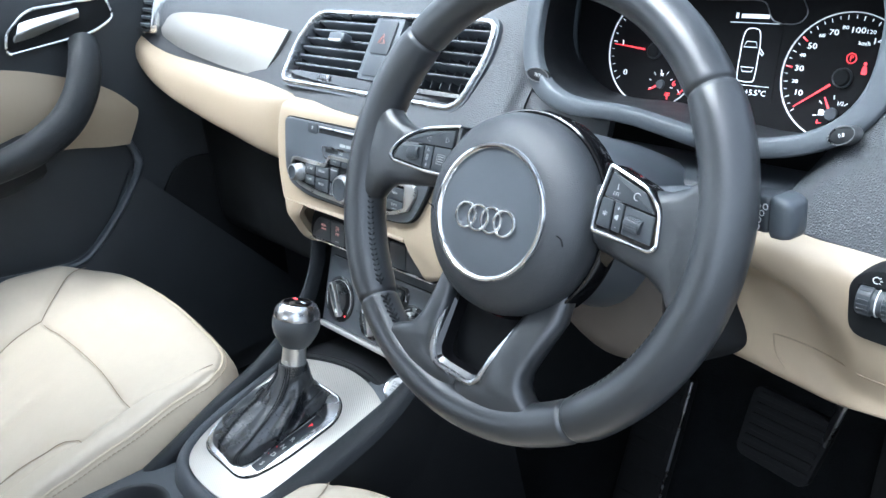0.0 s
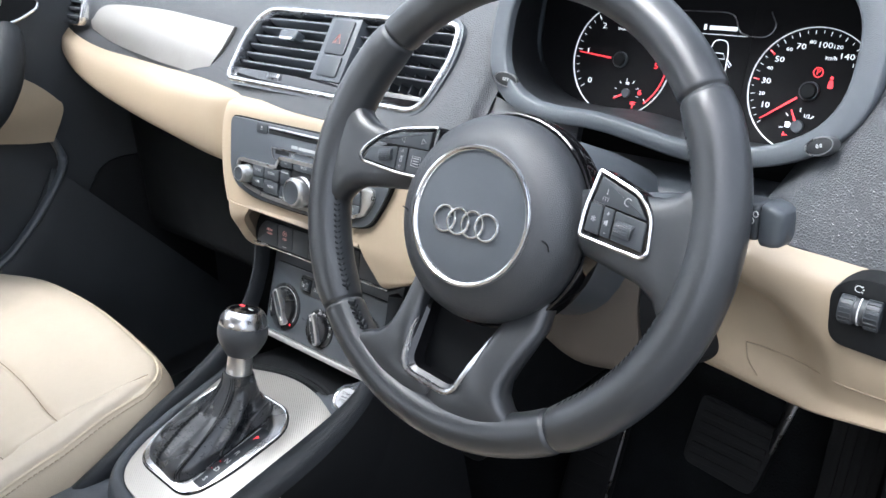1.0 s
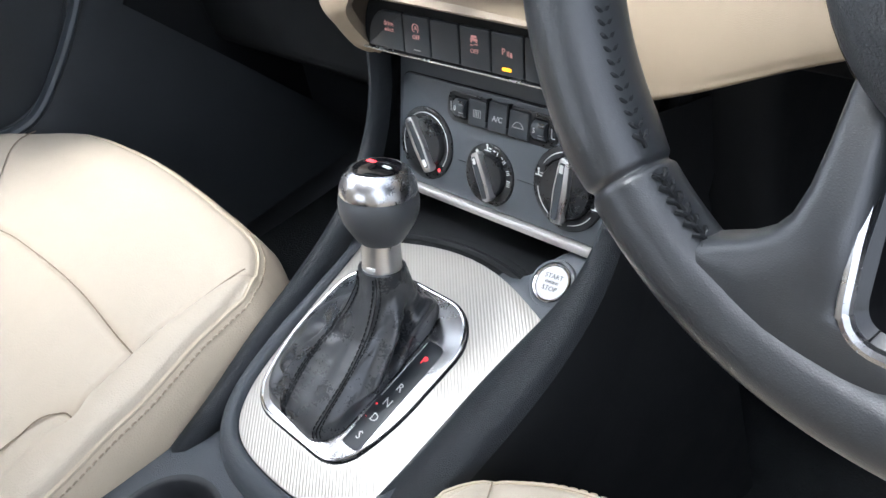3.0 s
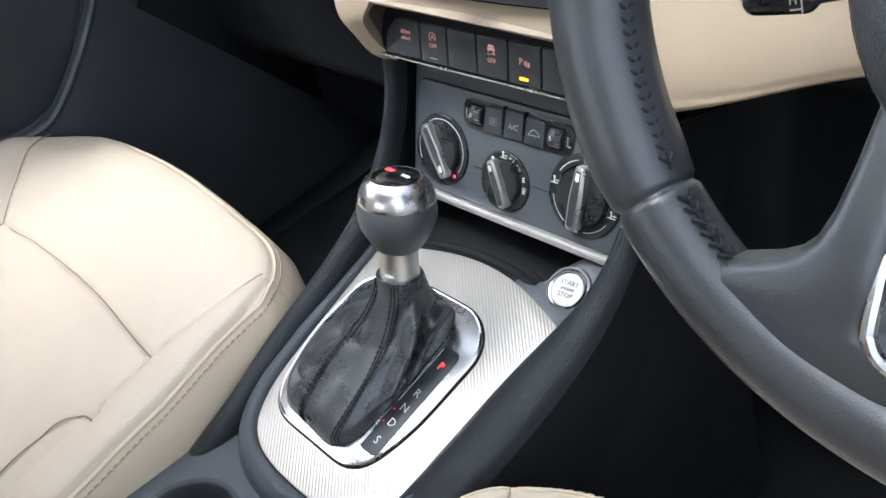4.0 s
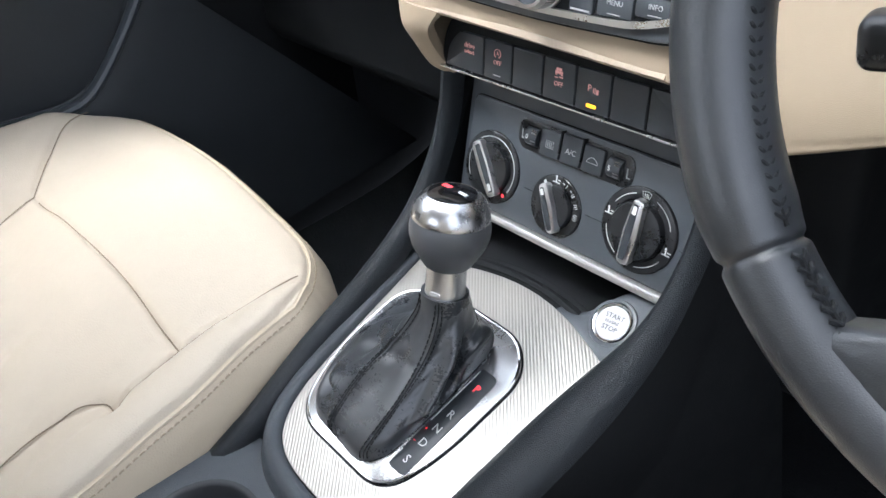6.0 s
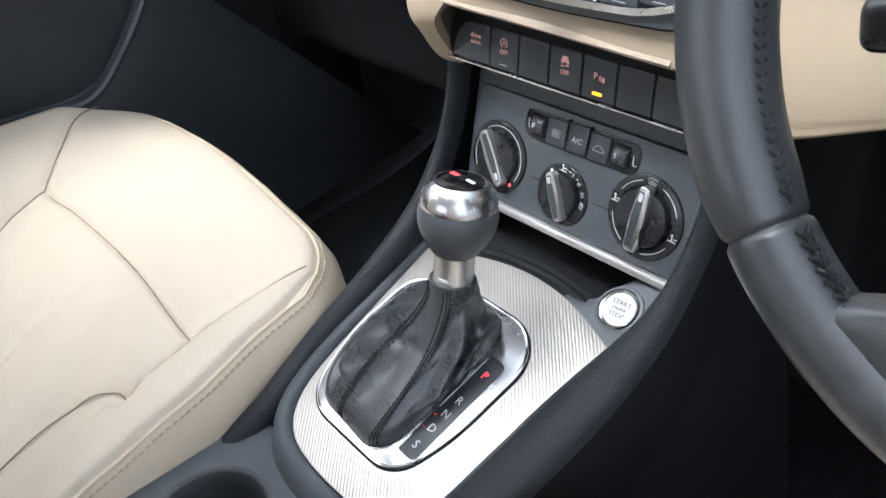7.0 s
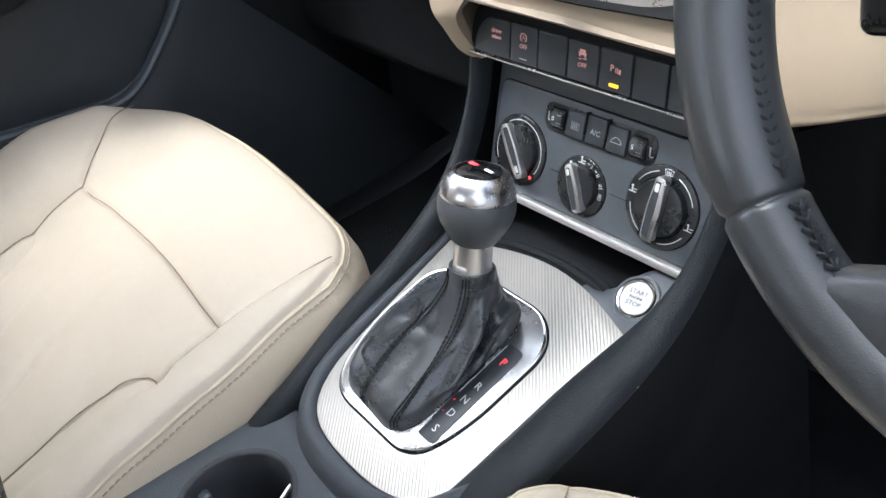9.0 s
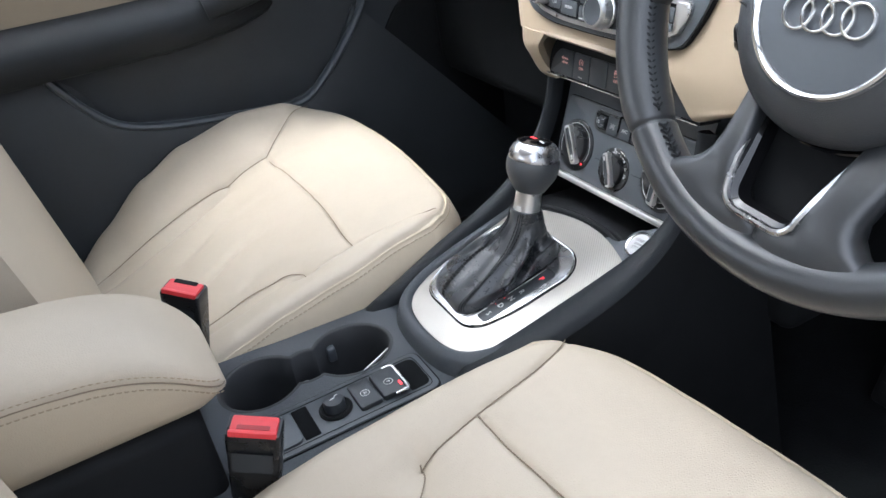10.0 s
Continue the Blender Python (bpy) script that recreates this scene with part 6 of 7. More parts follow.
for sx, ch in ((-1, "0"), (1, "5")):
    rm = shift(CM, sx * 0.0445, 0.001, 0.0012)
    part("wheel_slot", prism(rounded(box_points(-0.0075, 0.0075, -0.0095, 0.0095), 0.001, 2), 0.0, 0.0006, rm), DEEP, bed)
    roll = part("thumbwheel", lathe([(0.0, -0.0068), (0.0085, -0.0068), (0.009, -0.006), (0.009, 0.006), (0.0085, 0.0068), (0.0, 0.0068)], rm @ Matrix.Translation((0, 0, -0.0035)) @ Matrix.Rotation(radians(90), 4, "Y"), 28), BUTTON, bed, "ribbed heater thumbwheel")
    bars([(0.001, 0.0064, -0.006 + i * 0.0024, -0.005 + i * 0.0024) for i in range(6)], shift(rm, 0, 0, 0.0049), DARKMETAL, roll, "ribs")
    lettering(ch, 0.006, shift(rm, -0.003, 0.0, 0.0056), MARK, roll, "print")
    sm = shift(CM, sx * 0.0565, 0.0005, 0.0012)
    part("print", sweep(catmull([sm @ Vector(p) for p in ((-0.001, 0.004, 0.0001), (-0.0005, -0.001, 0.0001), (0.0, -0.0035, 0.0001), (0.003, -0.0035, 0.0001))], 4), 0.0006, sides=5), MARK_DIM, bed)


def climate_dial(u, v, r, turn, marks):
    m = shift(CM, u, v, 0.0)
    bez = part("dial", lathe([(r, 0.0), (r, 0.0014), (r * 0.975, 0.0019), (r * 0.74, 0.0019), (r * 0.72, 0.0008), (0.0, 0.0008)], m, 56), DISC, front, "black dial")
    body = part("dial_body", lathe([(r * 0.70, 0.0), (r * 0.70, 0.004), (r * 0.66, 0.0065), (r * 0.5, 0.0075), (0.0, 0.0075)], m, 48), DISC, bez)
    part("dial_edge", ring_prism([(r * 1.02 * math.cos(q * math.pi / 24), r * 1.02 * math.sin(q * math.pi / 24)) for q in range(48)], [(r * 1.001 * math.cos(q * math.pi / 24), r * 1.001 * math.sin(q * math.pi / 24)) for q in range(48)], -0.001, 0.0006, m), DEEP, bez)
    g = m @ Matrix.Rotation(radians(turn), 4, "Z")
    L = r * 0.80
    wd = 0.0072 if r > 0.03 else 0.0062
    shape = rounded([(-wd * 0.8, -L), (wd * 0.8, -L), (wd, 0.0), (wd * 0.72, L), (-wd * 0.72, L), (-wd, 0.0)], [0.005, 0.005, 0.004, 0.004, 0.004, 0.004], 4)
    grip = part("grip", prism(shape, 0.005, 0.0128, g, 0.0016), SATIN, body, "satin metal grip with dark centre")
    inner = rounded([(-wd * 0.58, -L * 0.86), (wd * 0.22, -L * 0.86), (wd * 0.30, 0.0), (wd * 0.18, L * 0.86), (-wd * 0.50, L * 0.86), (-wd * 0.70, 0.0)], 0.0016, 3)
    part("grip_inlay", prism(inner, 0.0118, 0.0131, g), BUTTON, grip)
    part("pointer", prism(rounded(box_points(-wd * 0.42, wd * 0.10, L * 0.55, L * 0.8), 0.0008, 2), 0.0118, 0.0134, g), MARK, grip)
    for kind, a, b in marks:
        if kind == "arc":
            step = 6 if b > a else -6
            part("scale", sweep([shift(m, r * 0.86 * math.cos(radians(q)), r * 0.86 * math.sin(radians(q)), 0.002).translation for q in range(a, b + 1, 6)], 0.00038, sides=4, up=m.to_3x3() @ Vector((0, 0, 1))), MARK, bez)
        elif kind == "dot":
            part("mark", lathe([(0.0, 0.0006), (0.0016, 0.0005), (0.0017, 0.0)], shift(m, r * 0.86 * math.cos(radians(a)), r * 0.86 * math.sin(radians(a)), 0.0018), 16), b, bez)
        elif kind == "bars":
            mm = shift(m, r * 0.84 * math.cos(radians(a)), r * 0.84 * math.sin(radians(a)), 0.0019, a - 90)
            bars([(-0.0008 * b + 0.0016 * k, -0.0008 * b + 0.0016 * k + 0.00045, -0.0018, 0.0018) for k in range(b)], mm, MARK, bez)
        elif kind == "figure":
            mm = shift(m, r * 0.86 * math.cos(radians(a)), r * 0.86 * math.sin(radians(a)), 0.0019)
            bars([(-0.004, 0.0035, -0.0022, -0.0014), (-0.0012, 0.0, -0.0016, 0.002), (0.001, 0.0042, 0.0002, 0.0009)], mm, MARK, bez)
            part("mark", lathe([(0.0, 0.0004), (0.001, 0.0004), (0.001, 0.0)], shift(mm, -0.0008, 0.0032), 10), MARK, bez)
        elif kind == "screen":
            mm = shift(m, r * 0.86 * math.cos(radians(a)), r * 0.86 * math.sin(radians(a)), 0.002)
            part("mark", sweep([mm @ Vector(p) for p in ((-0.003, -0.0022, 0), (0.003, -0.0022, 0), (0.0042, 0.0022, 0), (0.0, 0.003, 0), (-0.0042, 0.0022, 0))], 0.0003, closed=True, sides=4), MARK, bez)
            bars([(-0.0018 + 0.0016 * k, -0.0013 + 0.0016 * k, -0.0015, 0.0012) for k in range(3)], mm, MARK, bez)
    return bez


climate_dial(-0.0870, -0.0410, 0.0335, 214, [("arc", -35, 128), ("arc", 150, 215), ("dot", -48, GLOW_RED)])
climate_dial(-0.0075, -0.0510, 0.0275, 26, [("dot", 128, MARK), ("figure", 96, 0), ("bars", 66, 1), ("bars", 42, 2), ("bars", 18, 3), ("bars", -6, 4), ("arc", 74, 84), ("arc", 50, 58)])
climate_dial(0.0770, -0.0400, 0.0350, -4, [("screen", 88, 0), ("arc", 20, 70), ("arc", 106, 150), ("figure", 168, 0), ("figure", -15, 0), ("figure", -100, 0), ("arc", -82, -30), ("arc", -170, -118)])

# ---- tray and start button ----
TRAY = thing("storage_tray", (0, 0.14, 0.40), "dark storage tray with ribbed mat under the climate panel", "storage tray")
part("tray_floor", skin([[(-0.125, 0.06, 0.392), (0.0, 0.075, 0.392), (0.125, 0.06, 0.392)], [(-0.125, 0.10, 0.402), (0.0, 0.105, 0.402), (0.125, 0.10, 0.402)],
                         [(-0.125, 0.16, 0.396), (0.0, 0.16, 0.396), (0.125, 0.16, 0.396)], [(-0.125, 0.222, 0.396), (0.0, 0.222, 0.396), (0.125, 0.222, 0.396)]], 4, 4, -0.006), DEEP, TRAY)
bm = bmesh.new()
for i in range(46):
    x = -0.112 + i * 0.0036
    sweep([(x, 0.092 + 0.012 * (1 - (x / 0.112) ** 2), 0.4055), (x, 0.14, 0.399), (x, 0.21, 0.398)], 0.0009, sides=5, bm=bm)
part("mat_ribs", bm, RUBBER, TRAY, "ribbed black rubber mat")
part("front_lip", skin([[(-0.122, 0.076, 0.410), (-0.06, 0.0955, 0.4145), (0.0, 0.1025, 0.416), (0.06, 0.0955, 0.4145), (0.122, 0.076, 0.410)],
                        [(-0.122, 0.078, 0.4115), (-0.06, 0.0975, 0.416), (0.0, 0.1045, 0.417), (0.06, 0.0975, 0.416), (0.122, 0.078, 0.4115)],
                        [(-0.122, 0.081, 0.408), (-0.06, 0.1005, 0.411), (0.0, 0.1075, 0.412), (0.06, 0.1005, 0.411), (0.122, 0.081, 0.408)]], 4, 6, -0.004), DEEP, TRAY)
BM = axes((0.0855, 0.101, 0.4275), (1, 0.08, 0.05), (0, 0.86, 0.5))
part("ledge", skin([
    [(0.032, 0.0900, 0.4135), (0.06, 0.0840, 0.4125), (0.09, 0.0735, 0.4105), (0.128, 0.0590, 0.408)],
    [(0.036, 0.0990, 0.4130), (0.058, 0.0930, 0.4160), (0.09, 0.0835, 0.4150), (0.128, 0.0690, 0.413)],
    [(0.054, 0.1080, 0.4080), (0.064, 0.1050, 0.4195), (0.09, 0.0990, 0.4205), (0.128, 0.0890, 0.421)],
    [(0.068, 0.1280, 0.4080), (0.076, 0.1240, 0.4295), (0.096, 0.1210, 0.4325), (0.128, 0.1140, 0.4345)],
    [(0.085, 0.1420, 0.4080), (0.090, 0.1380, 0.4340), (0.102, 0.1360, 0.4390), (0.128, 0.1280, 0.442)]], 5, 5, -0.004), SMOOTH, TRAY, "smooth dark ledge for the start button")
START = thing("start_button", (0.0855, 0.104, 0.4215), "round silver engine start button in a dark collar", "button")
part("button_collar", lathe([(0.0195, -0.008), (0.0205, -0.001), (0.0195, 0.0018), (0.0172, 0.0022), (0.0166, -0.002)], BM, 44), SMOOTH, START)
part("button_ring", lathe([(0.0164, -0.004), (0.0166, 0.0018), (0.0158, 0.0026), (0.0146, 0.0022), (0.0142, -0.002)], BM, 44), CHROME, START)
part("button_cap", lathe([(0.0, 0.0013), (0.0138, 0.0015), (0.0143, 0.0008), (0.0143, -0.004)], BM, 40), BUTTON_SILVER, START, "satin silver cap")
lettering("START", 0.0058, shift(BM, 0, 0.0052, 0.0015), BUTTON, START, "print")
lettering("ENGINE", 0.0036, shift(BM, 0, 0.0002, 0.0015), BUTTON, START, "print")
lettering("STOP", 0.0058, shift(BM, 0, -0.005, 0.0015), BUTTON, START, "print")

# ---- gear selector ----
SHIFT = thing("gear_selector", (-0.02, -0.02, 0.40), "automatic gear selector with leather boot and round knob", "gear selector")
bez = rounded([(-0.072, -0.1085), (0.042, -0.1095), (0.057, -0.06), (0.059, 0.026), (0.032, 0.053), (-0.045, 0.054), (-0.097, 0.036), (-0.098, -0.045)], [0.03, 0.028, 0.06, 0.026, 0.03, 0.04, 0.022, 0.06], 7)
part("bezel", prism(bez, 0.0, 0.0042, PLATE_M, 0.0022), BEZEL, SHIFT, "polished aluminium bezel")
part("bezel_gap", ring_prism(offset(bez, 0.0016), offset(bez, -0.0002), 0.0, 0.002, PLATE_M), DEEP, SHIFT)
part("bezel_rim", sweep([PLATE_M @ Vector((p[0], p[1], 0.0034)) for p in offset(bez, -0.0012)], 0.0013, closed=True, sides=8), CHROME, SHIFT)
strip = part("gate_strip", prism(rounded(box_points(0.0275, 0.0470, -0.090, 0.014), [0.005, 0.006, 0.008, 0.003], 4), 0.002, 0.005, PLATE_M, 0.0006), BUTTON, SHIFT, "black gate strip")
for ch, v in (("P", -0.004), ("R", -0.0325), ("N", -0.0475), ("D", -0.0625), ("S", -0.0795)):
    lettering(ch, 0.0098, shift(PLATE_M, 0.0378, v + 0.001, 0.0051), GLOW_RED if ch == "P" else MARK, strip, "gate_letter", 0.0001)
for v0, v1 in ((-0.044, 0.011), (-0.090, -0.074)):
    bars([(0.0280, 0.0287, v0, v1)], shift(PLATE_M, 0, 0, 0.005), MARK, strip, "gate_line")
bars([(0.0298, 0.0314, -0.0514, -0.0510), (0.0304, 0.0308, -0.0520, -0.0504), (0.0298, 0.0314, -0.0640, -0.0636)], shift(PLATE_M, 0, 0, 0.0051), GLOW_RED, strip, "gate_marks")
AX = Vector((0, 0.0237, 0.083)).normalized()
KM = axes((0.0042, 0.0069, 0.4795), (1, 0, 0), AX.cross(Vector((1, 0, 0)))) @ Matrix.Diagonal((0.975, 0.975, 0.906, 1))
collar = part("collar", lathe([(0.0, -0.004), (0.0156, -0.004), (0.0160, 0.0), (0.0156, 0.004), (0.0152, 0.022), (0.0158, 0.0275), (0.0, 0.0275)], KM, 40), SATIN, SHIFT, "satin metal collar")
part("collar_slot", prism(rounded(box_points(-0.0045, 0.0045, -0.0012, 0.0012), 0.001, 3), 0.0, 0.0006, KM @ Matrix.Rotation(radians(-72), 4, "Z") @ Matrix.Translation((0.0156, 0, 0.0052)) @ axes((0, 0, 0), (0, 1, 0), (0, 0, 1))), MARK, collar, "bright stamped mark")
knob = part("knob", lathe([(0.0168, 0.026), (0.0185, 0.0275), (0.0235, 0.036), (0.0282, 0.045), (0.0304, 0.053), (0.0308, 0.060), (0.0302, 0.0665), (0.0292, 0.069), (0.0, 0.069)], KM, 48), KNOB, SHIFT, "dark grey leather knob")
part("knob_cap", lathe([(0.0289, 0.0672), (0.0297, 0.0692), (0.0294, 0.0725), (0.0278, 0.079), (0.0245, 0.0852), (0.0205, 0.0888), (0.0188, 0.0884), (0.0, 0.0884)], KM, 48), CAP, knob, "polished metal cap")
badge = part("badge", lathe([(0.0186, 0.087), (0.0182, 0.0894), (0.012, 0.0908), (0.0, 0.0913)], KM, 36), PIANO, knob, "gloss black badge")
TM = axes(KM @ Vector((0, 0, 0.0912)), (1, 0, 0), AX.cross(Vector((1, 0, 0))))
bars([(-0.0125, -0.0045, 0.0, 0.0042)], shift(TM, 0, 0, -0.0004), GLOW_RED, badge, "badge_mark")
bars([(-0.0032, 0.0125, 0.0002, 0.0034)], shift(TM, 0, 0, -0.0004), MARK, badge, "badge_bar")
part("cap_tab", block(-0.008, 0.008, 0.017, 0.0215, 0.083, 0.0885, 0.0015, 2, m=KM), CHROME, knob)
# leather boot: a wide base drawn up to a narrow sleeve, with folds
base = rounded([(-0.064, -0.099), (0.010, -0.105), (0.024, -0.088), (0.026, -0.03), (0.022, 0.03), (0.010, 0.047), (-0.03, 0.048), (-0.080, 0.031), (-0.087, -0.02), (-0.080, -0.068)], 0.018, 7)
closed_base = [Vector(p) for p in base] + [Vector(base[0])]
total = sum((q - p).length for p, q in zip(closed_base, closed_base[1:]))
even, run, want = [], 0.0, 0.0
for p, q in zip(closed_base, closed_base[1:]):
    d = (q - p).length
    while d > 0 and want < run + d and len(even) < 180:
        even.append(p.lerp(q, (want - run) / d))
        want += total / 180
    run += d
base = even
nb = len(base)
cb = sum((Vector(p) for p in base), Vector((0, 0))) / nb
rings = []
NR = 80
BOOT_TOP = KM @ Vector((0, 0, 0.0005))
HEIGHT = catmull([(0.0, 0.0, 0), (0.1, 0.14, 0), (0.3, 0.27, 0), (0.5, 0.41, 0), (0.66, 0.56, 0), (0.84, 0.78, 0), (1.0, 1.0, 0)], 10)
REACH = catmull([(0.0, 0.0, 0), (0.1, 0.05, 0), (0.3, 0.27, 0), (0.5, 0.54, 0), (0.66, 0.76, 0), (0.84, 0.935, 0), (1.0, 1.0, 0)], 10)


def bell(a, at, width):
    return math.exp(-(((a - at + math.pi) % (2 * math.pi) - math.pi) / width) ** 2)


def gauss(t, at, width):
    return math.exp(-((t - at) / width) ** 2)


def curve(points, t):
    for p, q in zip(points, points[1:]):
        if p.x <= t <= q.x:
            return p.y + (q.y - p.y) * (t - p.x) / max(1e-9, q.x - p.x)
    return points[-1].y


def left_seam(t):
    return -1.62 - 0.42 * smooth(0.0, 0.8, t)


def right_seam(t):
    return -1.08 + 0.12 * smooth(0.0, 0.9, t)


foot = PLATE_M @ Vector((cb.x, cb.y, 0.0052))
for i in range(NR + 1):
    t = i / NR
    f, r = curve(HEIGHT, t), curve(REACH, t)
    cen = Vector((foot.x + (BOOT_TOP.x - foot.x) * r, foot.y + (BOOT_TOP.y - foot.y) * r, foot.z + (BOOT_TOP.z - foot.z) * f))
    k = smooth(0.0, 0.14, t) * smooth(0.97, 0.80, t)
    ring = []
    for j in range(nb):
        p = Vector(base[j]) - cb
        a = math.atan2(p.y, p.x)
        low = PLATE_M.to_3x3() @ Vector((p.x, p.y, 0))
        high = KM.to_3x3() @ Vector((0.0188 * math.cos(a), 0.0188 * math.sin(a), 0))
        q = low.lerp(high, r)
        ls, rs = left_seam(t), right_seam(t)
        # gathered ridges along the seams with a hollow between them
        fold = 0.0032 * bell(a, ls, 0.10) + 0.0032 * bell(a, rs, 0.10) - 0.0030 * bell(a, (ls + rs) / 2, 0.2) * gauss(t, 0.4, 0.2)
        # overhanging flap on the gate side, the deep tuck under it and the loose lobe beyond
        fold += 0.010 * bell(a, -0.42 + 0.3 * t, 0.24) * smooth(0.85, 0.45, t) - 0.027 * bell(a, 0.14 + 0.2 * t, 0.13) * smooth(0.8, 0.5, t) + 0.009 * bell(a, 0.72, 0.24) * smooth(0.6, 0.3, t) - 0.007 * bell(a, 1.15, 0.16) * smooth(0.7, 0.4, t)
        # slack pockets on the passenger side
        fold -= 0.012 * bell(a, -2.42, 0.16) * gauss(t, 0.42, 0.06) + 0.011 * bell(a, -2.20, 0.18) * gauss(t, 0.17, 0.04)
        fold += 0.007 * bell(a, -2.2, 0.2) * gauss(t, 0.26, 0.05) + 0.004 * bell(a, -2.95, 0.25) * gauss(t, 0.4, 0.2) - 0.004 * bell(a, 2.75, 0.2) * gauss(t, 0.4, 0.25)
        # crease where the sleeve breaks
        crease = t - 0.66 - 0.05 * math.sin(a * 1.5 + 1.2)
        fold += (0.0016 * gauss(crease, 0.03, 0.03) - 0.0022 * gauss(crease, -0.03, 0.03)) * (0.2 + 0.8 * bell(a, -2.4, 0.6))
        fold += 0.0018 * noise.noise(Vector((math.cos(a) * 2.0 + 3, math.sin(a) * 2.0, t * 4.0))) + 0.0005 * noise.noise(Vector((a * 5, t * 14, 2.0)))
        q = q * max(0.3, 1 + fold * k / max(0.012, q.length))
        q.z += (0.0045 * bell(a, -0.42 + 0.3 * t, 0.25) - 0.008 * bell(a, 0.18 + 0.2 * t, 0.15) + 0.011 * bell(a, 0.72, 0.28) * smooth(0.5, 0.2, t) - 0.0055 * bell(a, -2.15, 0.24) * gauss(t, 0.17, 0.06)) * k * smooth(0.95, 0.6, t)
        ring.append(cen + q)
    rings.append(ring)
boot = part("boot", loft(rings), BOOT, SHIFT, "wrinkled black leather boot", angle=75)
ANGLES = [math.atan2((Vector(p) - cb).y, (Vector(p) - cb).x) for p in base]


def boot_line(where, t0, t1, lift):
    """A line up the boot at the angle that where(t) gives, lifted off the leather."""
    out = []
    for i in range(int(t0 * NR), int(t1 * NR) + 1):
        want = where(i / NR)
        j = min(range(nb), key=lambda n_: abs((ANGLES[n_] - want + math.pi) % (2 * math.pi) - math.pi))
        n = j + 1 if (ANGLES[(j + 1) % nb] - want) * (ANGLES[j] - want) <= 0 else j - 1
        n %= nb
        span = ANGLES[n] - ANGLES[j]
        w = max(0.0, min(1.0, (want - ANGLES[j]) / span)) if abs(span) > 1e-6 else 0.0
        p = rings[i][j].lerp(rings[i][n], w)
        up_ = rings[min(i + 1, NR)][j] - rings[max(i - 1, 0)][j]
        side = rings[i][(j + 2) % nb] - rings[i][(j - 2) % nb]
        nor = side.cross(up_).normalized()
        out.append(p + nor * lift)
    return out


for seam in (left_seam, right_seam):
    part("boot_seam", sweep(boot_line(seam, 0.03, 0.99, 0.0002), 0.0006, sides=5), DEEP, boot)
    for side in (-1, 1):
        line = boot_line(lambda t: seam(t) + side * (0.036 + 0.09 * smooth(0.4, 0.9, t)), 0.03, 0.99, 0.0004)
        tagged(part("stitching", stitches(line, 0.0034, 0.0013, 0.0006, (0, -1, 1)), DEEP, boot), kind="stuff")


# ---- rear of the console: cup holders and switches ----
DECK_Z = 0.358
DM2 = axes((0, 0, DECK_Z), (1, 0, 0), (0, 1, 0))
c1, c2, r1, r2 = Vector((-0.060, -0.332)), Vector((-0.050, -0.222)), 0.0465, 0.0475
cup = []
mid = (c1 + c2) / 2
for k in range(72):
    a = 2 * math.pi * k / 72
    d = Vector((math.cos(a), math.sin(a)))
    best = 0.0
    for c, r in ((c1, r1), (c2, r2)):
        f = mid - c
        b = f.dot(d)
        disc = b * b - (f.length_squared - r * r)
        if disc > 0:
            best = max(best, -b + math.sqrt(disc))
    best = max(best, 0.029)
    cup.append(mid + d * best)
rect = []
for k in range(72):
    a = 2 * math.pi * k / 72
    d = Vector((math.cos(a), math.sin(a)))
    x0, x1, y0, y1 = -0.128, 0.130, -0.44, -0.137
    ts = []
    if d.x > 1e-6: ts.append((x1 - mid.x) / d.x)
    if d.x < -1e-6: ts.append((x0 - mid.x) / d.x)
    if d.y > 1e-6: ts.append((y1 - mid.y) / d.y)
    if d.y < -1e-6: ts.append((y0 - mid.y) / d.y)
    rect.append(mid + d * min(ts))
part("cup_deck", ring_prism([(p.x - (0.016 * smooth(-0.14, -0.4, p.y) - 0.012 if p.x < -0.1 else 0), p.y) for p in rect], cup, -0.02, 0.0, DM2), DECKMAT, CONSOLE, "grained dark console top round the cup holders")
CUPS = thing("cup_holder", (-0.06, -0.277, 0.27), "double dark cup holder sunk in the console", "cup holder")
wall = [[DM2 @ Vector((p.x, p.y, w)) for p in offset(cup, d)] for d, w in ((0.004, 0.0006), (0.001, 0.0012), (-0.0015, -0.001), (-0.004, -0.03), (-0.006, -0.075))]
part("cup_wall", loft(wall, caps=False), CUPMAT, CUPS, "deep black cup wall", angle=60)
part("cup_floor", prism(offset(cup, -0.004), -0.08, -0.074, DM2), CUPMAT, CUPS)
part("grip_tab", block(-0.094, -0.083, -0.243, -0.232, 0.325, 0.345, 0.003, 3), SMOOTH, CUPS, "rubber grip tab")
part("grip_tab", block(-0.062, -0.052, -0.288, -0.278, 0.31, 0.335, 0.003, 3), SMOOTH, CUPS, "rubber grip tab")
part("metal_tab", sweep([(-0.050, -0.172, 0.337), (-0.039, -0.196, 0.336), (-0.024, -0.230, 0.334)], 0.0022, sides=6), SATIN, CUPS, "bright metal edge")
PANEL = thing("console_switches", (0.03, -0.27, DECK_Z), "raised strip of parking brake switches and a control knob", "switch panel")
so = rounded(box_points(0.006, 0.078, -0.374, -0.165), 0.012, 5)
part("strip_groove", ring_prism(offset(so, 0.0016), offset(so, 0.0), -0.002, 0.0012, DM2), DEEP, PANEL)
part("strip_bed", prism(so, -0.005, 0.0028, DM2, 0.0015), SMOOTH, PANEL, "smooth dark strip")
si = rounded(box_points(0.0125, 0.072, -0.367, -0.171), 0.009, 5)
part("strip_line", ring_prism(si, offset(si, -0.001), 0.0, 0.0032, DM2), DEEP, PANEL)
SM2 = shift(DM2, 0.042, -0.003, 0.0029)
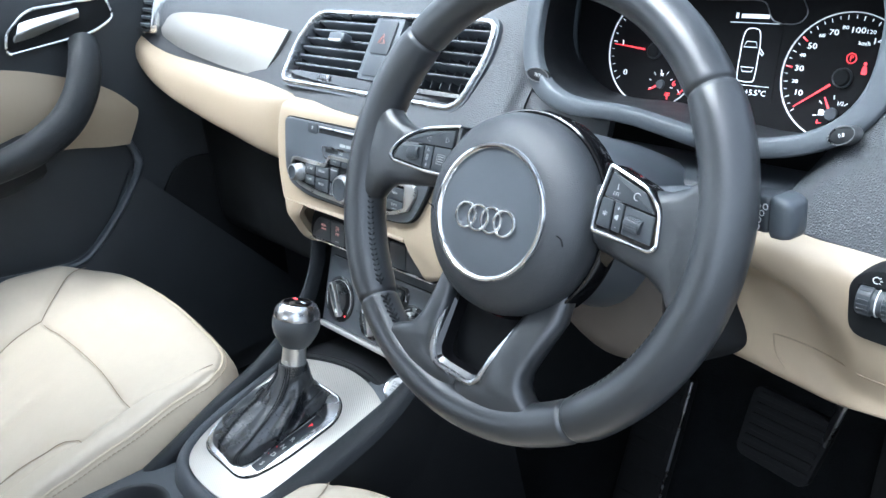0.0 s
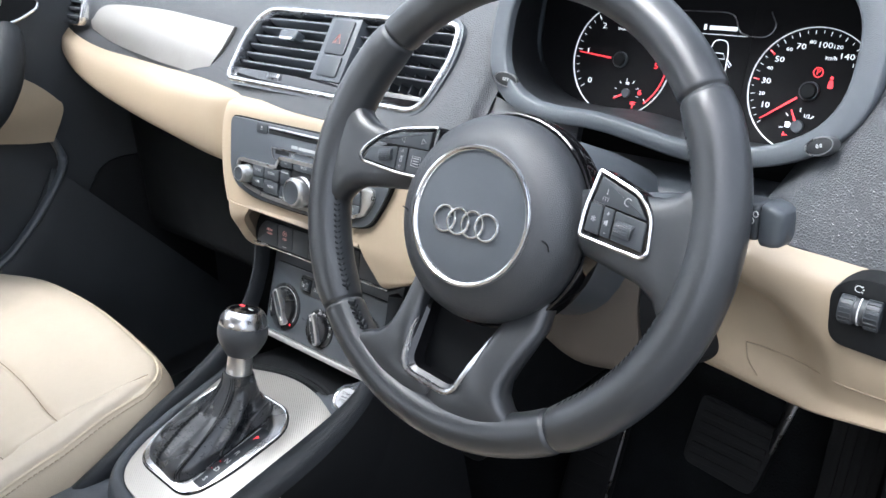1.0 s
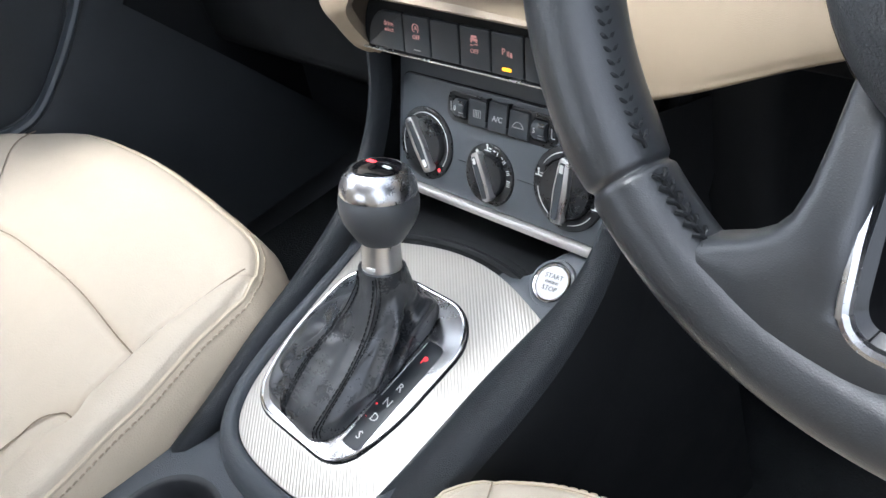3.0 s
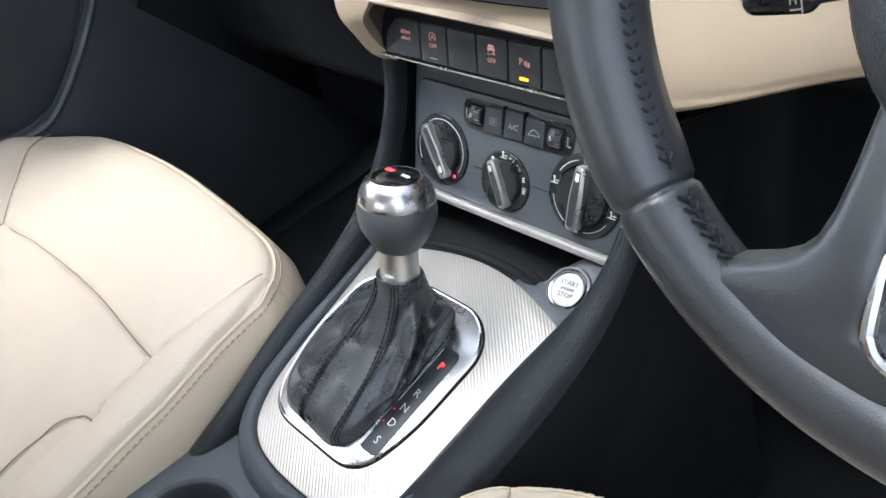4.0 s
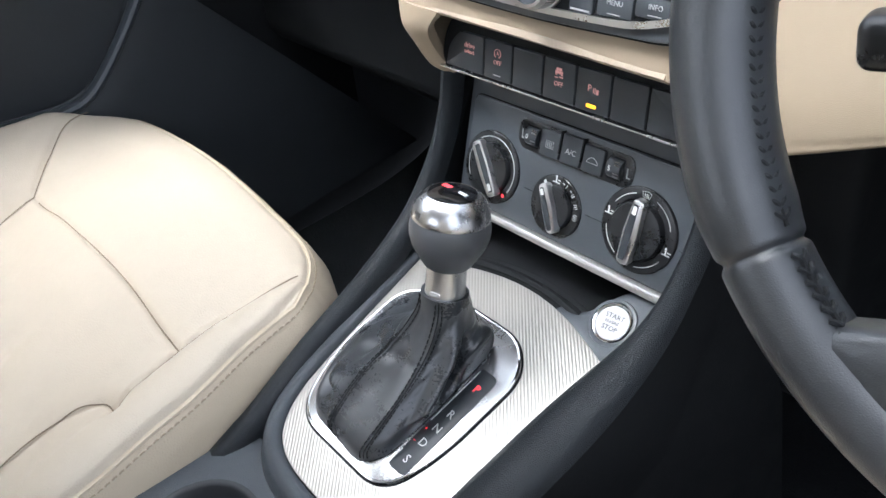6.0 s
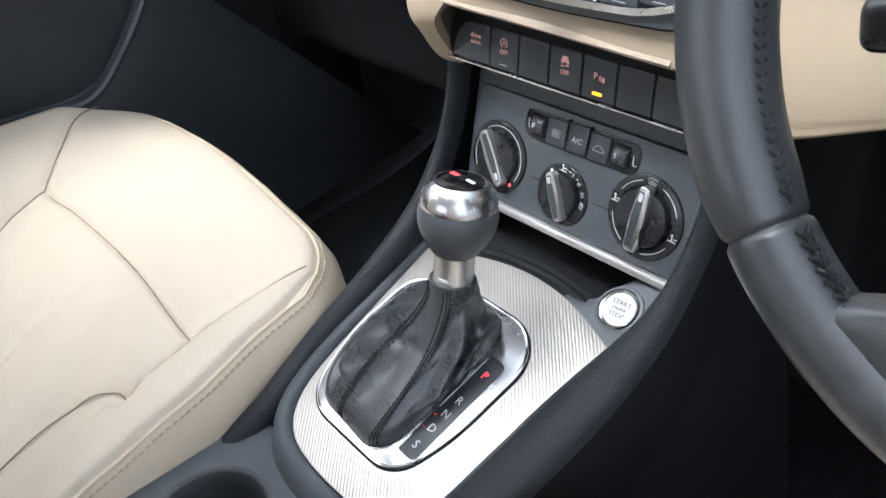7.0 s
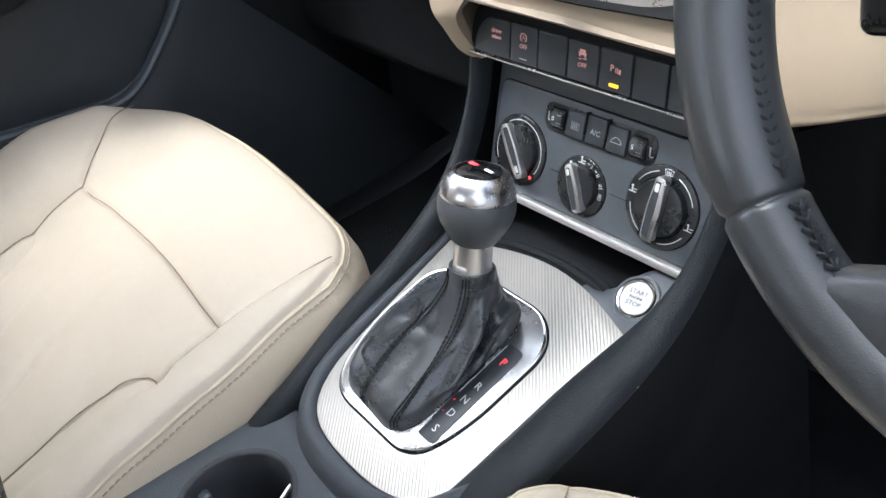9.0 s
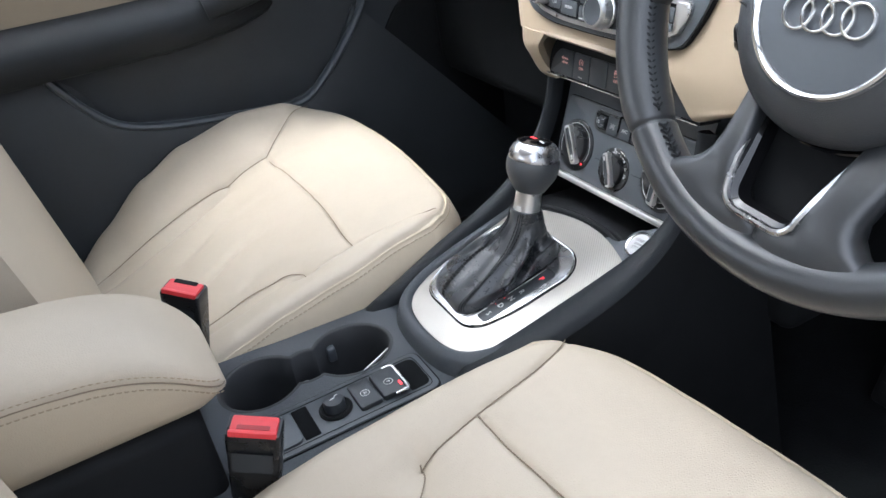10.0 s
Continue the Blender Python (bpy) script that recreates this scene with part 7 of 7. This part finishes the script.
part("socket_lid", prism(rounded([(-0.026, -0.364), (0.026, -0.364), (0.026, -0.318), (-0.026, -0.318)], [0.003, 0.003, 0.010, 0.010], 4), 0.0, 0.0022, SM2, 0.001), SMOOTH, PANEL, "flat socket lid")
bars([(-0.006, 0.006, -0.345, -0.342), (-0.003, 0.004, -0.34, -0.337)], shift(SM2, 0, 0, 0.0022), MARK_DIM, PANEL, "print")
# flat black patches painted for the darkness of two openings
part("pit", prism(rounded(box_points(-0.026, 0.026, -0.3175, -0.300), 0.002, 3), 0.0, 0.0005, SM2), VOID, PANEL)
part("pit", prism(rounded(box_points(-0.026, 0.026, -0.194, -0.170), [0.002, 0.002, 0.01, 0.01], 4), 0.0, 0.0005, SM2), VOID, PANEL)
jm = shift(SM2, 0.0, -0.274, 0)
jk = part("knob_ring", lathe([(0.0185, 0.0), (0.0185, 0.002), (0.0165, 0.0035), (0.0145, 0.002), (0.0, 0.002)], jm, 40), DEEP, PANEL, "dark knob ring")
part("control_knob", lathe([(0.0115, 0.001), (0.0118, 0.010), (0.0105, 0.0135), (0.006, 0.0150), (0.0, 0.0153)], jm, 36), BUTTON, jk, "ribbed dark control knob")
part("print", sweep([jm @ Vector((0.001, -0.004, 0.0154)), jm @ Vector((0.0005, 0.001, 0.0154)), jm @ Vector((-0.003, 0.003, 0.0154)), jm @ Vector((-0.003, 0.006, 0.0154))], 0.0006, sides=5), MARK, jk)
for i, (y0, y1) in enumerate(((-0.252, -0.2265), (-0.225, -0.197))):
    key = part("brake_switch", prism(rounded(box_points(-0.0225, 0.0225, y0, y1), 0.003, 4), 0.0, 0.0052 + 0.001 * i, SM2, 0.0018), BUTTON, PANEL, "dark parking brake switch")
    km = shift(SM2, 0.002, (y0 + y1) / 2, 0.0053 + 0.001 * i)
    part("print", sweep([km @ Vector((0.005 * math.cos(radians(q)), 0.005 * math.sin(radians(q)), 0)) for q in range(0, 360, 20)], 0.0004, closed=True, sides=4), MARK, key)
    lettering("P" if i else "A", 0.006, km, MARK, key, "print")
    if i:
        part("indicator", prism(rounded(box_points(0.006, 0.0145, 0.0085, 0.0115), 0.001, 2), -0.0004, 0.0006, km), GLOW_RED, key, "red lit indicator")
        path = [SM2 @ Vector((p[0], p[1], 0.005)) for p in rounded([(-0.0235, -0.208), (-0.0235, -0.1955), (0.0245, -0.1955), (0.0245, -0.212)], [0, 0.006, 0.006, 0], 4)]
        part("chrome_edge", sweep(path, 0.0020, sides=8), BEZEL, key, "chrome switch frame")

# ---- armrest ----
ARM = thing("armrest", (0, -0.6, 0.40), "padded beige leather centre armrest with double stitching", "armrest")


ARM_SEAM = catmull([(-0.374, 0.4630, 0), (-0.385, 0.4710, 0), (-0.410, 0.4925, 0), (-0.438, 0.5090, 0), (-0.466, 0.5195, 0), (-0.494, 0.5260, 0), (-0.55, 0.5330, 0), (-0.65, 0.5370, 0), (-0.82, 0.5380, 0)], 6)


def arm_side(y):
    """Height of the seam and half width of the armrest at y."""
    y = min(y, ARM_SEAM[0].x)
    z = ARM_SEAM[-1].y
    for p, q in zip(ARM_SEAM, ARM_SEAM[1:]):
        if q.x <= y <= p.x:
            z = p.y + (q.y - p.y) * (y - p.x) / (q.x - p.x)
            break
    k = min(1.0, max(0.0, (-0.3725 - y) / 0.05))
    return z, 0.077 * (0.55 + 0.45 * (1 - (1 - k) ** 2.6) ** (1 / 2.6))


pad_rows, low_rows = [], []
for y in (-0.373, -0.375, -0.378, -0.383, -0.39, -0.40, -0.41, -0.422, -0.436, -0.45, -0.47, -0.50, -0.55, -0.62, -0.70, -0.80):
    z, hw = arm_side(y)
    crown = 0.030 * (1 - (1 - min(1.0, (-0.373 - y) / 0.035)) ** 2) ** 0.5 + 0.002
    pad_rows.append([Vector((hw * math.cos(math.pi * k / 28), y, z + crown * math.sin(math.pi * k / 28) ** 0.7)) for k in range(29)] + [Vector((-hw + 0.003, y, z - 0.006)), Vector((hw - 0.003, y, z - 0.006))])
    zb = 0.4535 + 0.004 * smooth(-0.40, -0.375, y)
    side = [(hw - 0.0006, z - 0.0012), (hw + 0.0006, z - 0.006), (hw + 0.0004, z - 0.3 * (z - zb)), (hw - 0.002, z - 0.75 * (z - zb)), (hw - 0.006, zb + 0.001), (hw - 0.014, zb - 0.003)]
    low_rows.append([Vector((x, y - 0.002, h)) for x, h in side] + [Vector((-x, y - 0.002, h)) for x, h in side[::-1]])
part("pad", loft(pad_rows), LEATHER, ARM, "soft beige leather pad", angle=60)
part("lower_cover", loft(low_rows), LEATHER_SIDE, ARM, "beige leather lower cover", angle=60)
for sx in (-1, 1):
    for dz, dx in ((0.0055, -0.0010), (-0.0075, 0.0010)):
        path = [Vector((sx * (arm_side(p.x)[1] + dx), p.x, p.y + dz)) for p in ARM_SEAM if p.x < -0.378]
        tagged(part("stitching", stitches(path, 0.004, 0.0022, 0.0007, (sx, -0.3, 0)), PIPING, ARM), kind="stuff")
    part("arm_seam", sweep([Vector((sx * (arm_side(p.x)[1] - 0.0002), p.x, p.y - 0.0006)) for p in ARM_SEAM if p.x < -0.374], 0.0008, sides=6), SEAM, ARM)
part("rear_box", block(-0.082, 0.082, -0.95, -0.405, 0.05, 0.451, 0.012), DEEP, CONSOLE, "dark plastic rear of the console")


# ---- belt buckles ----
def buckle(at, turn, hy, slot, slot_material, label):
    b = thing("seat_belt_buckle", at, label, "seat belt buckle", "front belt buckles")
    m = Matrix.Translation(at) @ Matrix.Rotation(radians(turn), 4, "Z") @ Matrix.Rotation(radians(-14), 4, "X")
    rows = []
    for w, hx, dy in ((-0.13, 0.0095, -0.004), (-0.06, 0.0122, -0.0015), (-0.012, 0.0138, 0.0), (-0.002, 0.0142, 0.0), (0.0, 0.0136, -0.0008)):
        rows.append([m @ Vector((p[0], p[1], w)) for p in rounded(box_points(-hx, hx, -hy - dy, hy + dy), 0.004, 4)])
    part("buckle_body", loft(rows), DISC, b, "dark plastic buckle body")
    part("label_plate", prism(rounded(box_points(-hy * 0.75, hy * 0.75, -0.042, -0.020), 0.002, 3), 0.0, 0.0006, m @ axes((0.0140, 0, 0), (0, 1, 0), (-0.06, 0, 1))), BUTTON, b, "dull moulded panel")
    part("release_button", prism(rounded(box_points(-0.0105, 0.0120, 0.0035 - hy, hy - 0.0035), 0.0025, 4), -0.006, 0.0036, m, 0.0016), RED, b, "red release button")
    part("tongue_slot", prism(rounded(box_points(slot[0], slot[1], 0.010 - hy, hy - 0.010), 0.0015, 3), 0.0, 0.0041, m), slot_material, b, "tongue slot")
    part("button_lip", prism(rounded(box_points(0.0095, 0.0140, 0.003 - hy, hy - 0.003), 0.0015, 3), -0.004, 0.0044, m, 0.0012), RED, b)
    part("strap", block(-0.005, 0.005, 0.008 - hy, hy - 0.008, -0.24, -0.12, 0.003, 2, m=m), DEEP, b, "black webbing stalk")
    return b


buckle((-0.1475, -0.3695, 0.462), -40, 0.0240, (-0.0105, -0.0035), DEEP, "black belt buckle with red button beside the passenger seat")
buckle((0.116, -0.367, 0.445), -28, 0.0250, (0.0030, 0.0085), RED_DARK, "black belt buckle with red button beside the driver seat")

# ---- passenger door ----
DOOR = thing("passenger_door", (-0.74, -0.1, 0.12), "dark passenger door lining with beige insert and storage pocket", "door")
part("lining", skin([
    [(-0.745, -0.78, 0.02), (-0.745, -0.3, 0.02), (-0.745, 0.2, 0.02), (-0.745, 0.80, 0.02)],
    [(-0.738, -0.78, 0.35), (-0.738, -0.3, 0.35), (-0.738, 0.2, 0.35), (-0.738, 0.80, 0.35)],
    [(-0.735, -0.78, 0.58), (-0.735, -0.3, 0.58), (-0.735, 0.2, 0.58), (-0.735, 0.80, 0.58)],
    [(-0.728, -0.78, 0.78), (-0.728, -0.3, 0.78), (-0.728, 0.2, 0.78), (-0.728, 0.80, 0.78)],
    [(-0.722, -0.78, 0.90), (-0.722, -0.3, 0.90), (-0.722, 0.2, 0.90), (-0.722, 0.80, 0.90)],
    [(-0.745, -0.78, 0.96), (-0.745, -0.3, 0.96), (-0.745, 0.2, 0.96), (-0.745, 0.80, 0.96)]], 5, 6, 0.02), LOWER, DOOR, "dark grained door lining")
pane = part("side_window", skin([[(-0.75, -0.74, 0.955), (-0.75, 0.0, 0.955), (-0.75, 0.6, 0.955)], [(-0.71, -0.74, 1.15), (-0.71, -0.1, 1.15), (-0.705, 0.28, 1.15)],
                                 [(-0.62, -0.76, 1.38), (-0.62, -0.5, 1.38), (-0.62, -0.28, 1.38)]], 4, 4, 0.004), GLASS, DOOR, "clear side window")
pane.visible_shadow = False
part("insert", skin([
    [(-0.718, -0.75, 0.85), (-0.718, -0.4, 0.838), (-0.718, -0.1, 0.812), (-0.718, 0.04, 0.770), (-0.72, 0.10, 0.738), (-0.722, 0.144, 0.698)],
    [(-0.708, -0.75, 0.77), (-0.708, -0.4, 0.76), (-0.708, -0.1, 0.74), (-0.708, 0.03, 0.710), (-0.71, 0.09, 0.692), (-0.722, 0.148, 0.680)],
    [(-0.718, -0.75, 0.67), (-0.718, -0.4, 0.67), (-0.718, -0.1, 0.664), (-0.718, 0.015, 0.650), (-0.72, 0.075, 0.637), (-0.722, 0.120, 0.628)]], 5, 6, 0.012), BEIGE, DOOR, "beige padded door insert")
part("armrest", loft([[Vector((-0.735 + x, y, z + dz)) for x, dz in ((0.0, 0.055), (0.05 * k, 0.048), (0.085 * k, 0.026), (0.09 * k, 0.0), (0.07 * k, -0.032), (0.0, -0.05))] for y, z, k in
                      ((-0.75, 0.645, 1.0), (-0.5, 0.640, 1.0), (-0.35, 0.634, 1.0), (-0.2, 0.630, 0.95), (-0.1, 0.638, 0.8), (-0.04, 0.655, 0.6))]), DOORTRIM, DOOR, "dark padded door armrest", angle=60)
part("pull_handle", sweep(catmull([(-0.70, 0.082, 0.826), (-0.672, 0.068, 0.800), (-0.658, 0.046, 0.756), (-0.655, 0.010, 0.712), (-0.657, -0.04, 0.682), (-0.662, -0.09, 0.664), (-0.67, -0.16, 0.652)], 6), lambda t: 0.025 + 0.004 * math.sin(math.pi * t), sides=14), DOORTRIM, DOOR, "dark curved pull handle")
hb = rounded([(-0.042, 0.826), (0.108, 0.838), (0.152, 0.858), (0.145, 0.894), (0.008, 0.894), (-0.034, 0.86)], [0.012, 0.02, 0.012, 0.012, 0.02, 0.012], 5)
HMM = axes((-0.722, 0, 0), (0, 1, 0), (0, 0, 1))
part("handle_recess", prism(hb, -0.006, 0.006, HMM, 0.002), DEEP, DOOR)
part("handle_trim", sweep([HMM @ Vector((p[0], p[1], 0.0065)) for p in hb], 0.003, closed=True, sides=8), CHROME, DOOR, "chrome trim round the door handle")
part("door_handle", skin([[(-0.706, -0.026, 0.845), (-0.704, 0.01, 0.850), (-0.704, 0.06, 0.862), (-0.706, 0.088, 0.868)], [(-0.698, -0.022, 0.858), (-0.694, 0.01, 0.866), (-0.694, 0.06, 0.874), (-0.70, 0.089, 0.877)],
                          [(-0.706, -0.012, 0.874), (-0.706, 0.01, 0.878), (-0.706, 0.06, 0.882), (-0.708, 0.09, 0.884)]], 4, 5, 0.006), SATIN, DOOR, "satin door handle lever")
part("pocket", skin([
    [(-0.72, -0.75, 0.60), (-0.72, -0.44, 0.60), (-0.72, -0.36, 0.505), (-0.72, -0.27, 0.472), (-0.72, -0.1, 0.445), (-0.72, -0.02, 0.443), (-0.722, 0.05, 0.490), (-0.725, 0.12, 0.565)],
    [(-0.70, -0.75, 0.50), (-0.70, -0.44, 0.50), (-0.70, -0.36, 0.46), (-0.70, -0.27, 0.43), (-0.70, -0.1, 0.40), (-0.70, 0.0, 0.405), (-0.708, 0.08, 0.45), (-0.718, 0.145, 0.54)],
    [(-0.70, -0.75, 0.12), (-0.70, -0.44, 0.12), (-0.70, -0.36, 0.12), (-0.70, -0.27, 0.12), (-0.70, -0.1, 0.12), (-0.70, 0.1, 0.12), (-0.71, 0.3, 0.12), (-0.72, 0.5, 0.12)]], 5, 6, 0.008), LOWER, DOOR, "dark storage pocket wall")
part("pocket_rim", sweep(catmull([(-0.712, -0.46, 0.655), (-0.706, -0.417, 0.584), (-0.704, -0.383, 0.533), (-0.703, -0.341, 0.494), (-0.702, -0.27, 0.471), (-0.702, -0.15, 0.451), (-0.702, -0.09, 0.443), (-0.702, -0.041, 0.438), (-0.703, -0.004, 0.450),
                                  (-0.706, 0.048, 0.492), (-0.709, 0.093, 0.537), (-0.713, 0.125, 0.578), (-0.717, 0.130, 0.602), (-0.72, 0.122, 0.632)], 6), 0.009, sides=10, flat=0.8), SMOOTH, DOOR, "smooth dark rim of the pocket")
part("speaker_cover", prism(rounded([(0.12, 0.20), (0.40, 0.20), (0.42, 0.55), (0.21, 0.57), (0.11, 0.44)], 0.04, 5), 0.006, 0.012, axes((-0.735, 0, 0), (0, 1, 0), (0, 0, 1)), 0.003), DEEP, DOOR, "dark speaker cover")

# ---- light switch, pedals ----
LIGHTS = thing("light_switch", (0.66, 0.12, 0.69), "dark switch panel with a ribbed dimmer wheel", "switch")
LSM = axes((0.661, 0.1175, 0.728), (1, 0.02, 0), (0, 0.06, 1))
lo = rounded([(-0.031, -0.029), (0.075, -0.037), (0.075, 0.022), (-0.019, 0.0225), (-0.034, 0.011)], [0.012, 0.01, 0.01, 0.012, 0.012], 5)
part("switch_plate", prism(lo, -0.02, 0.004, LSM, 0.0015), DEEP, LIGHTS, "dark switch plate")
drum = shift(LSM, -0.012, -0.001, 0.002) @ Matrix.Rotation(radians(90), 4, "Y")
part("wheel_slot", prism(rounded(box_points(-0.0275, 0.0055, -0.0125, 0.0105), 0.003, 3), 0.0, 0.0043, LSM), VOID, LIGHTS)
dim = part("dimmer_wheel", lathe([(0.0, -0.0135), (0.0102, -0.0135), (0.0108, -0.0125), (0.0108, -0.0045), (0.0098, -0.0040), (0.0098, 0.0030), (0.0110, 0.0036), (0.0110, 0.0120), (0.0102, 0.0130), (0.0, 0.0130)], drum, 40), BUTTON, LIGHTS, "ribbed dimmer wheel")
for k in range(20):
    mm = drum @ Matrix.Rotation(2 * math.pi * k / 20, 4, "Z")
    part("rib", prism([(0.0106, -0.0007), (0.0118, -0.0004), (0.0118, 0.0004), (0.0106, 0.0007)], 0.0042, 0.0122, mm), BUTTON, dim)
    part("rib", prism([(0.0104, -0.0005), (0.0113, -0.0003), (0.0113, 0.0003), (0.0104, 0.0005)], -0.0122, -0.0050, mm), BUTTON, dim)
part("wheel_line", lathe([(0.0096, -0.0010), (0.0104, -0.0010), (0.0104, -0.0002), (0.0096, -0.0002)], drum, 36), MARK, dim)
icon = shift(LSM, -0.016, 0.0150, 0.0045)
part("print", sweep([icon @ Vector((0.0023 * math.cos(radians(q)), 0.0023 * math.sin(radians(q)), 0)) for q in range(40, 300, 15)], 0.0003, sides=4), MARK, LIGHTS)
for q in (-40, 0, 40):
    part("print", sweep([icon @ Vector((r * math.cos(radians(q)), r * math.sin(radians(q)), 0)) for r in (0.0023, 0.0036)], 0.0003, sides=4), MARK, LIGHTS)
for v in (-0.006, -0.013):
    fog = shift(LSM, 0.016, v, 0.0045)
    part("print", sweep([fog @ Vector((0.0022 * math.cos(radians(q)), 0.0022 * math.sin(radians(q)), 0)) for q in range(0, 360, 24)], 0.0003, closed=True, sides=4), MARK, LIGHTS)
    bars([(0.003, 0.0055, -0.0016 + 0.0014 * k, -0.0012 + 0.0014 * k) for k in range(3)], fog, MARK, LIGHTS)
BRAKE = thing("brake_pedal", (0.442, 0.43, 0.27), "black rubber brake pedal on a metal arm", "pedal", "pedals")
PDM = axes((0.444, 0.43, 0.338), (1, 0, -0.08), (0.08, 0.45, 0.9))
pad = part("pedal_pad", prism(rounded([(-0.052, -0.045), (0.045, -0.05), (0.055, 0.044), (-0.055, 0.048)], 0.014, 5), -0.010, 0.005, PDM, 0.003), RUBBER, BRAKE)
for i in range(6):
    part("tread", prism(rounded(box_points(-0.046, 0.044, -0.038 + i * 0.0145, -0.030 + i * 0.0145), 0.003, 2), 0.004, 0.0085, PDM, 0.001), RUBBER, pad)
part("pedal_arm", sweep([(0.490, 0.438, 0.345), (0.503, 0.445, 0.40), (0.511, 0.46, 0.45), (0.515, 0.50, 0.62)], 0.009, sides=10, flat=0.5), DARKMETAL, BRAKE, "metal pedal arm")
GAS = thing("accelerator_pedal", (0.582, 0.43, 0.06), "tall black accelerator pedal hinged at the floor", "pedal", "pedals")
GPM = axes((0.582, 0.43, 0.28), (1, 0, 0), (0.04, 0.30, 0.95))
gpad = part("pedal_pad", prism(rounded([(-0.030, -0.19), (0.030, -0.19), (0.033, 0.155), (-0.033, 0.155)], 0.012, 4), -0.010, 0.005, GPM, 0.003), RUBBER, GAS)
for i in range(4):
    part("tread", prism(rounded(box_points(-0.021 + i * 0.012, -0.015 + i * 0.012, -0.16, 0.135), 0.002, 2), 0.004, 0.0075, GPM), RUBBER, gpad)
part("pedal_foot", block(0.55, 0.615, 0.33, 0.41, 0.05, 0.11, 0.01), RUBBER, GAS)
REST = thing("foot_rest", (0.215, 0.47, 0.09), "black ribbed foot rest with a strip for edge light", "foot rest")
RSM = axes((0.215, 0.478, 0.186), (1, 0, 0), (-0.019, 0.045, 0.092))
part("rest_plate", block(-0.04, 0.04, -0.12, 0.12, -0.015, 0.012, 0.008, 3, m=RSM), RUBBER, REST)
for i in range(5):
    part("tread", block(-0.032, 0.032, -0.10 + 0.044 * i, -0.085 + 0.044 * i, 0.011, 0.015, 0.002, 2, m=RSM), RUBBER, REST)
# strip added where the edge of the rest catches light
part("edge_glint", sweep([RSM @ Vector((0.0405, v, 0.011)) for v in (-0.115, 0.0, 0.115)], 0.0022, sides=8), DARKMETAL, REST, "metal strip standing in for light on the edge")
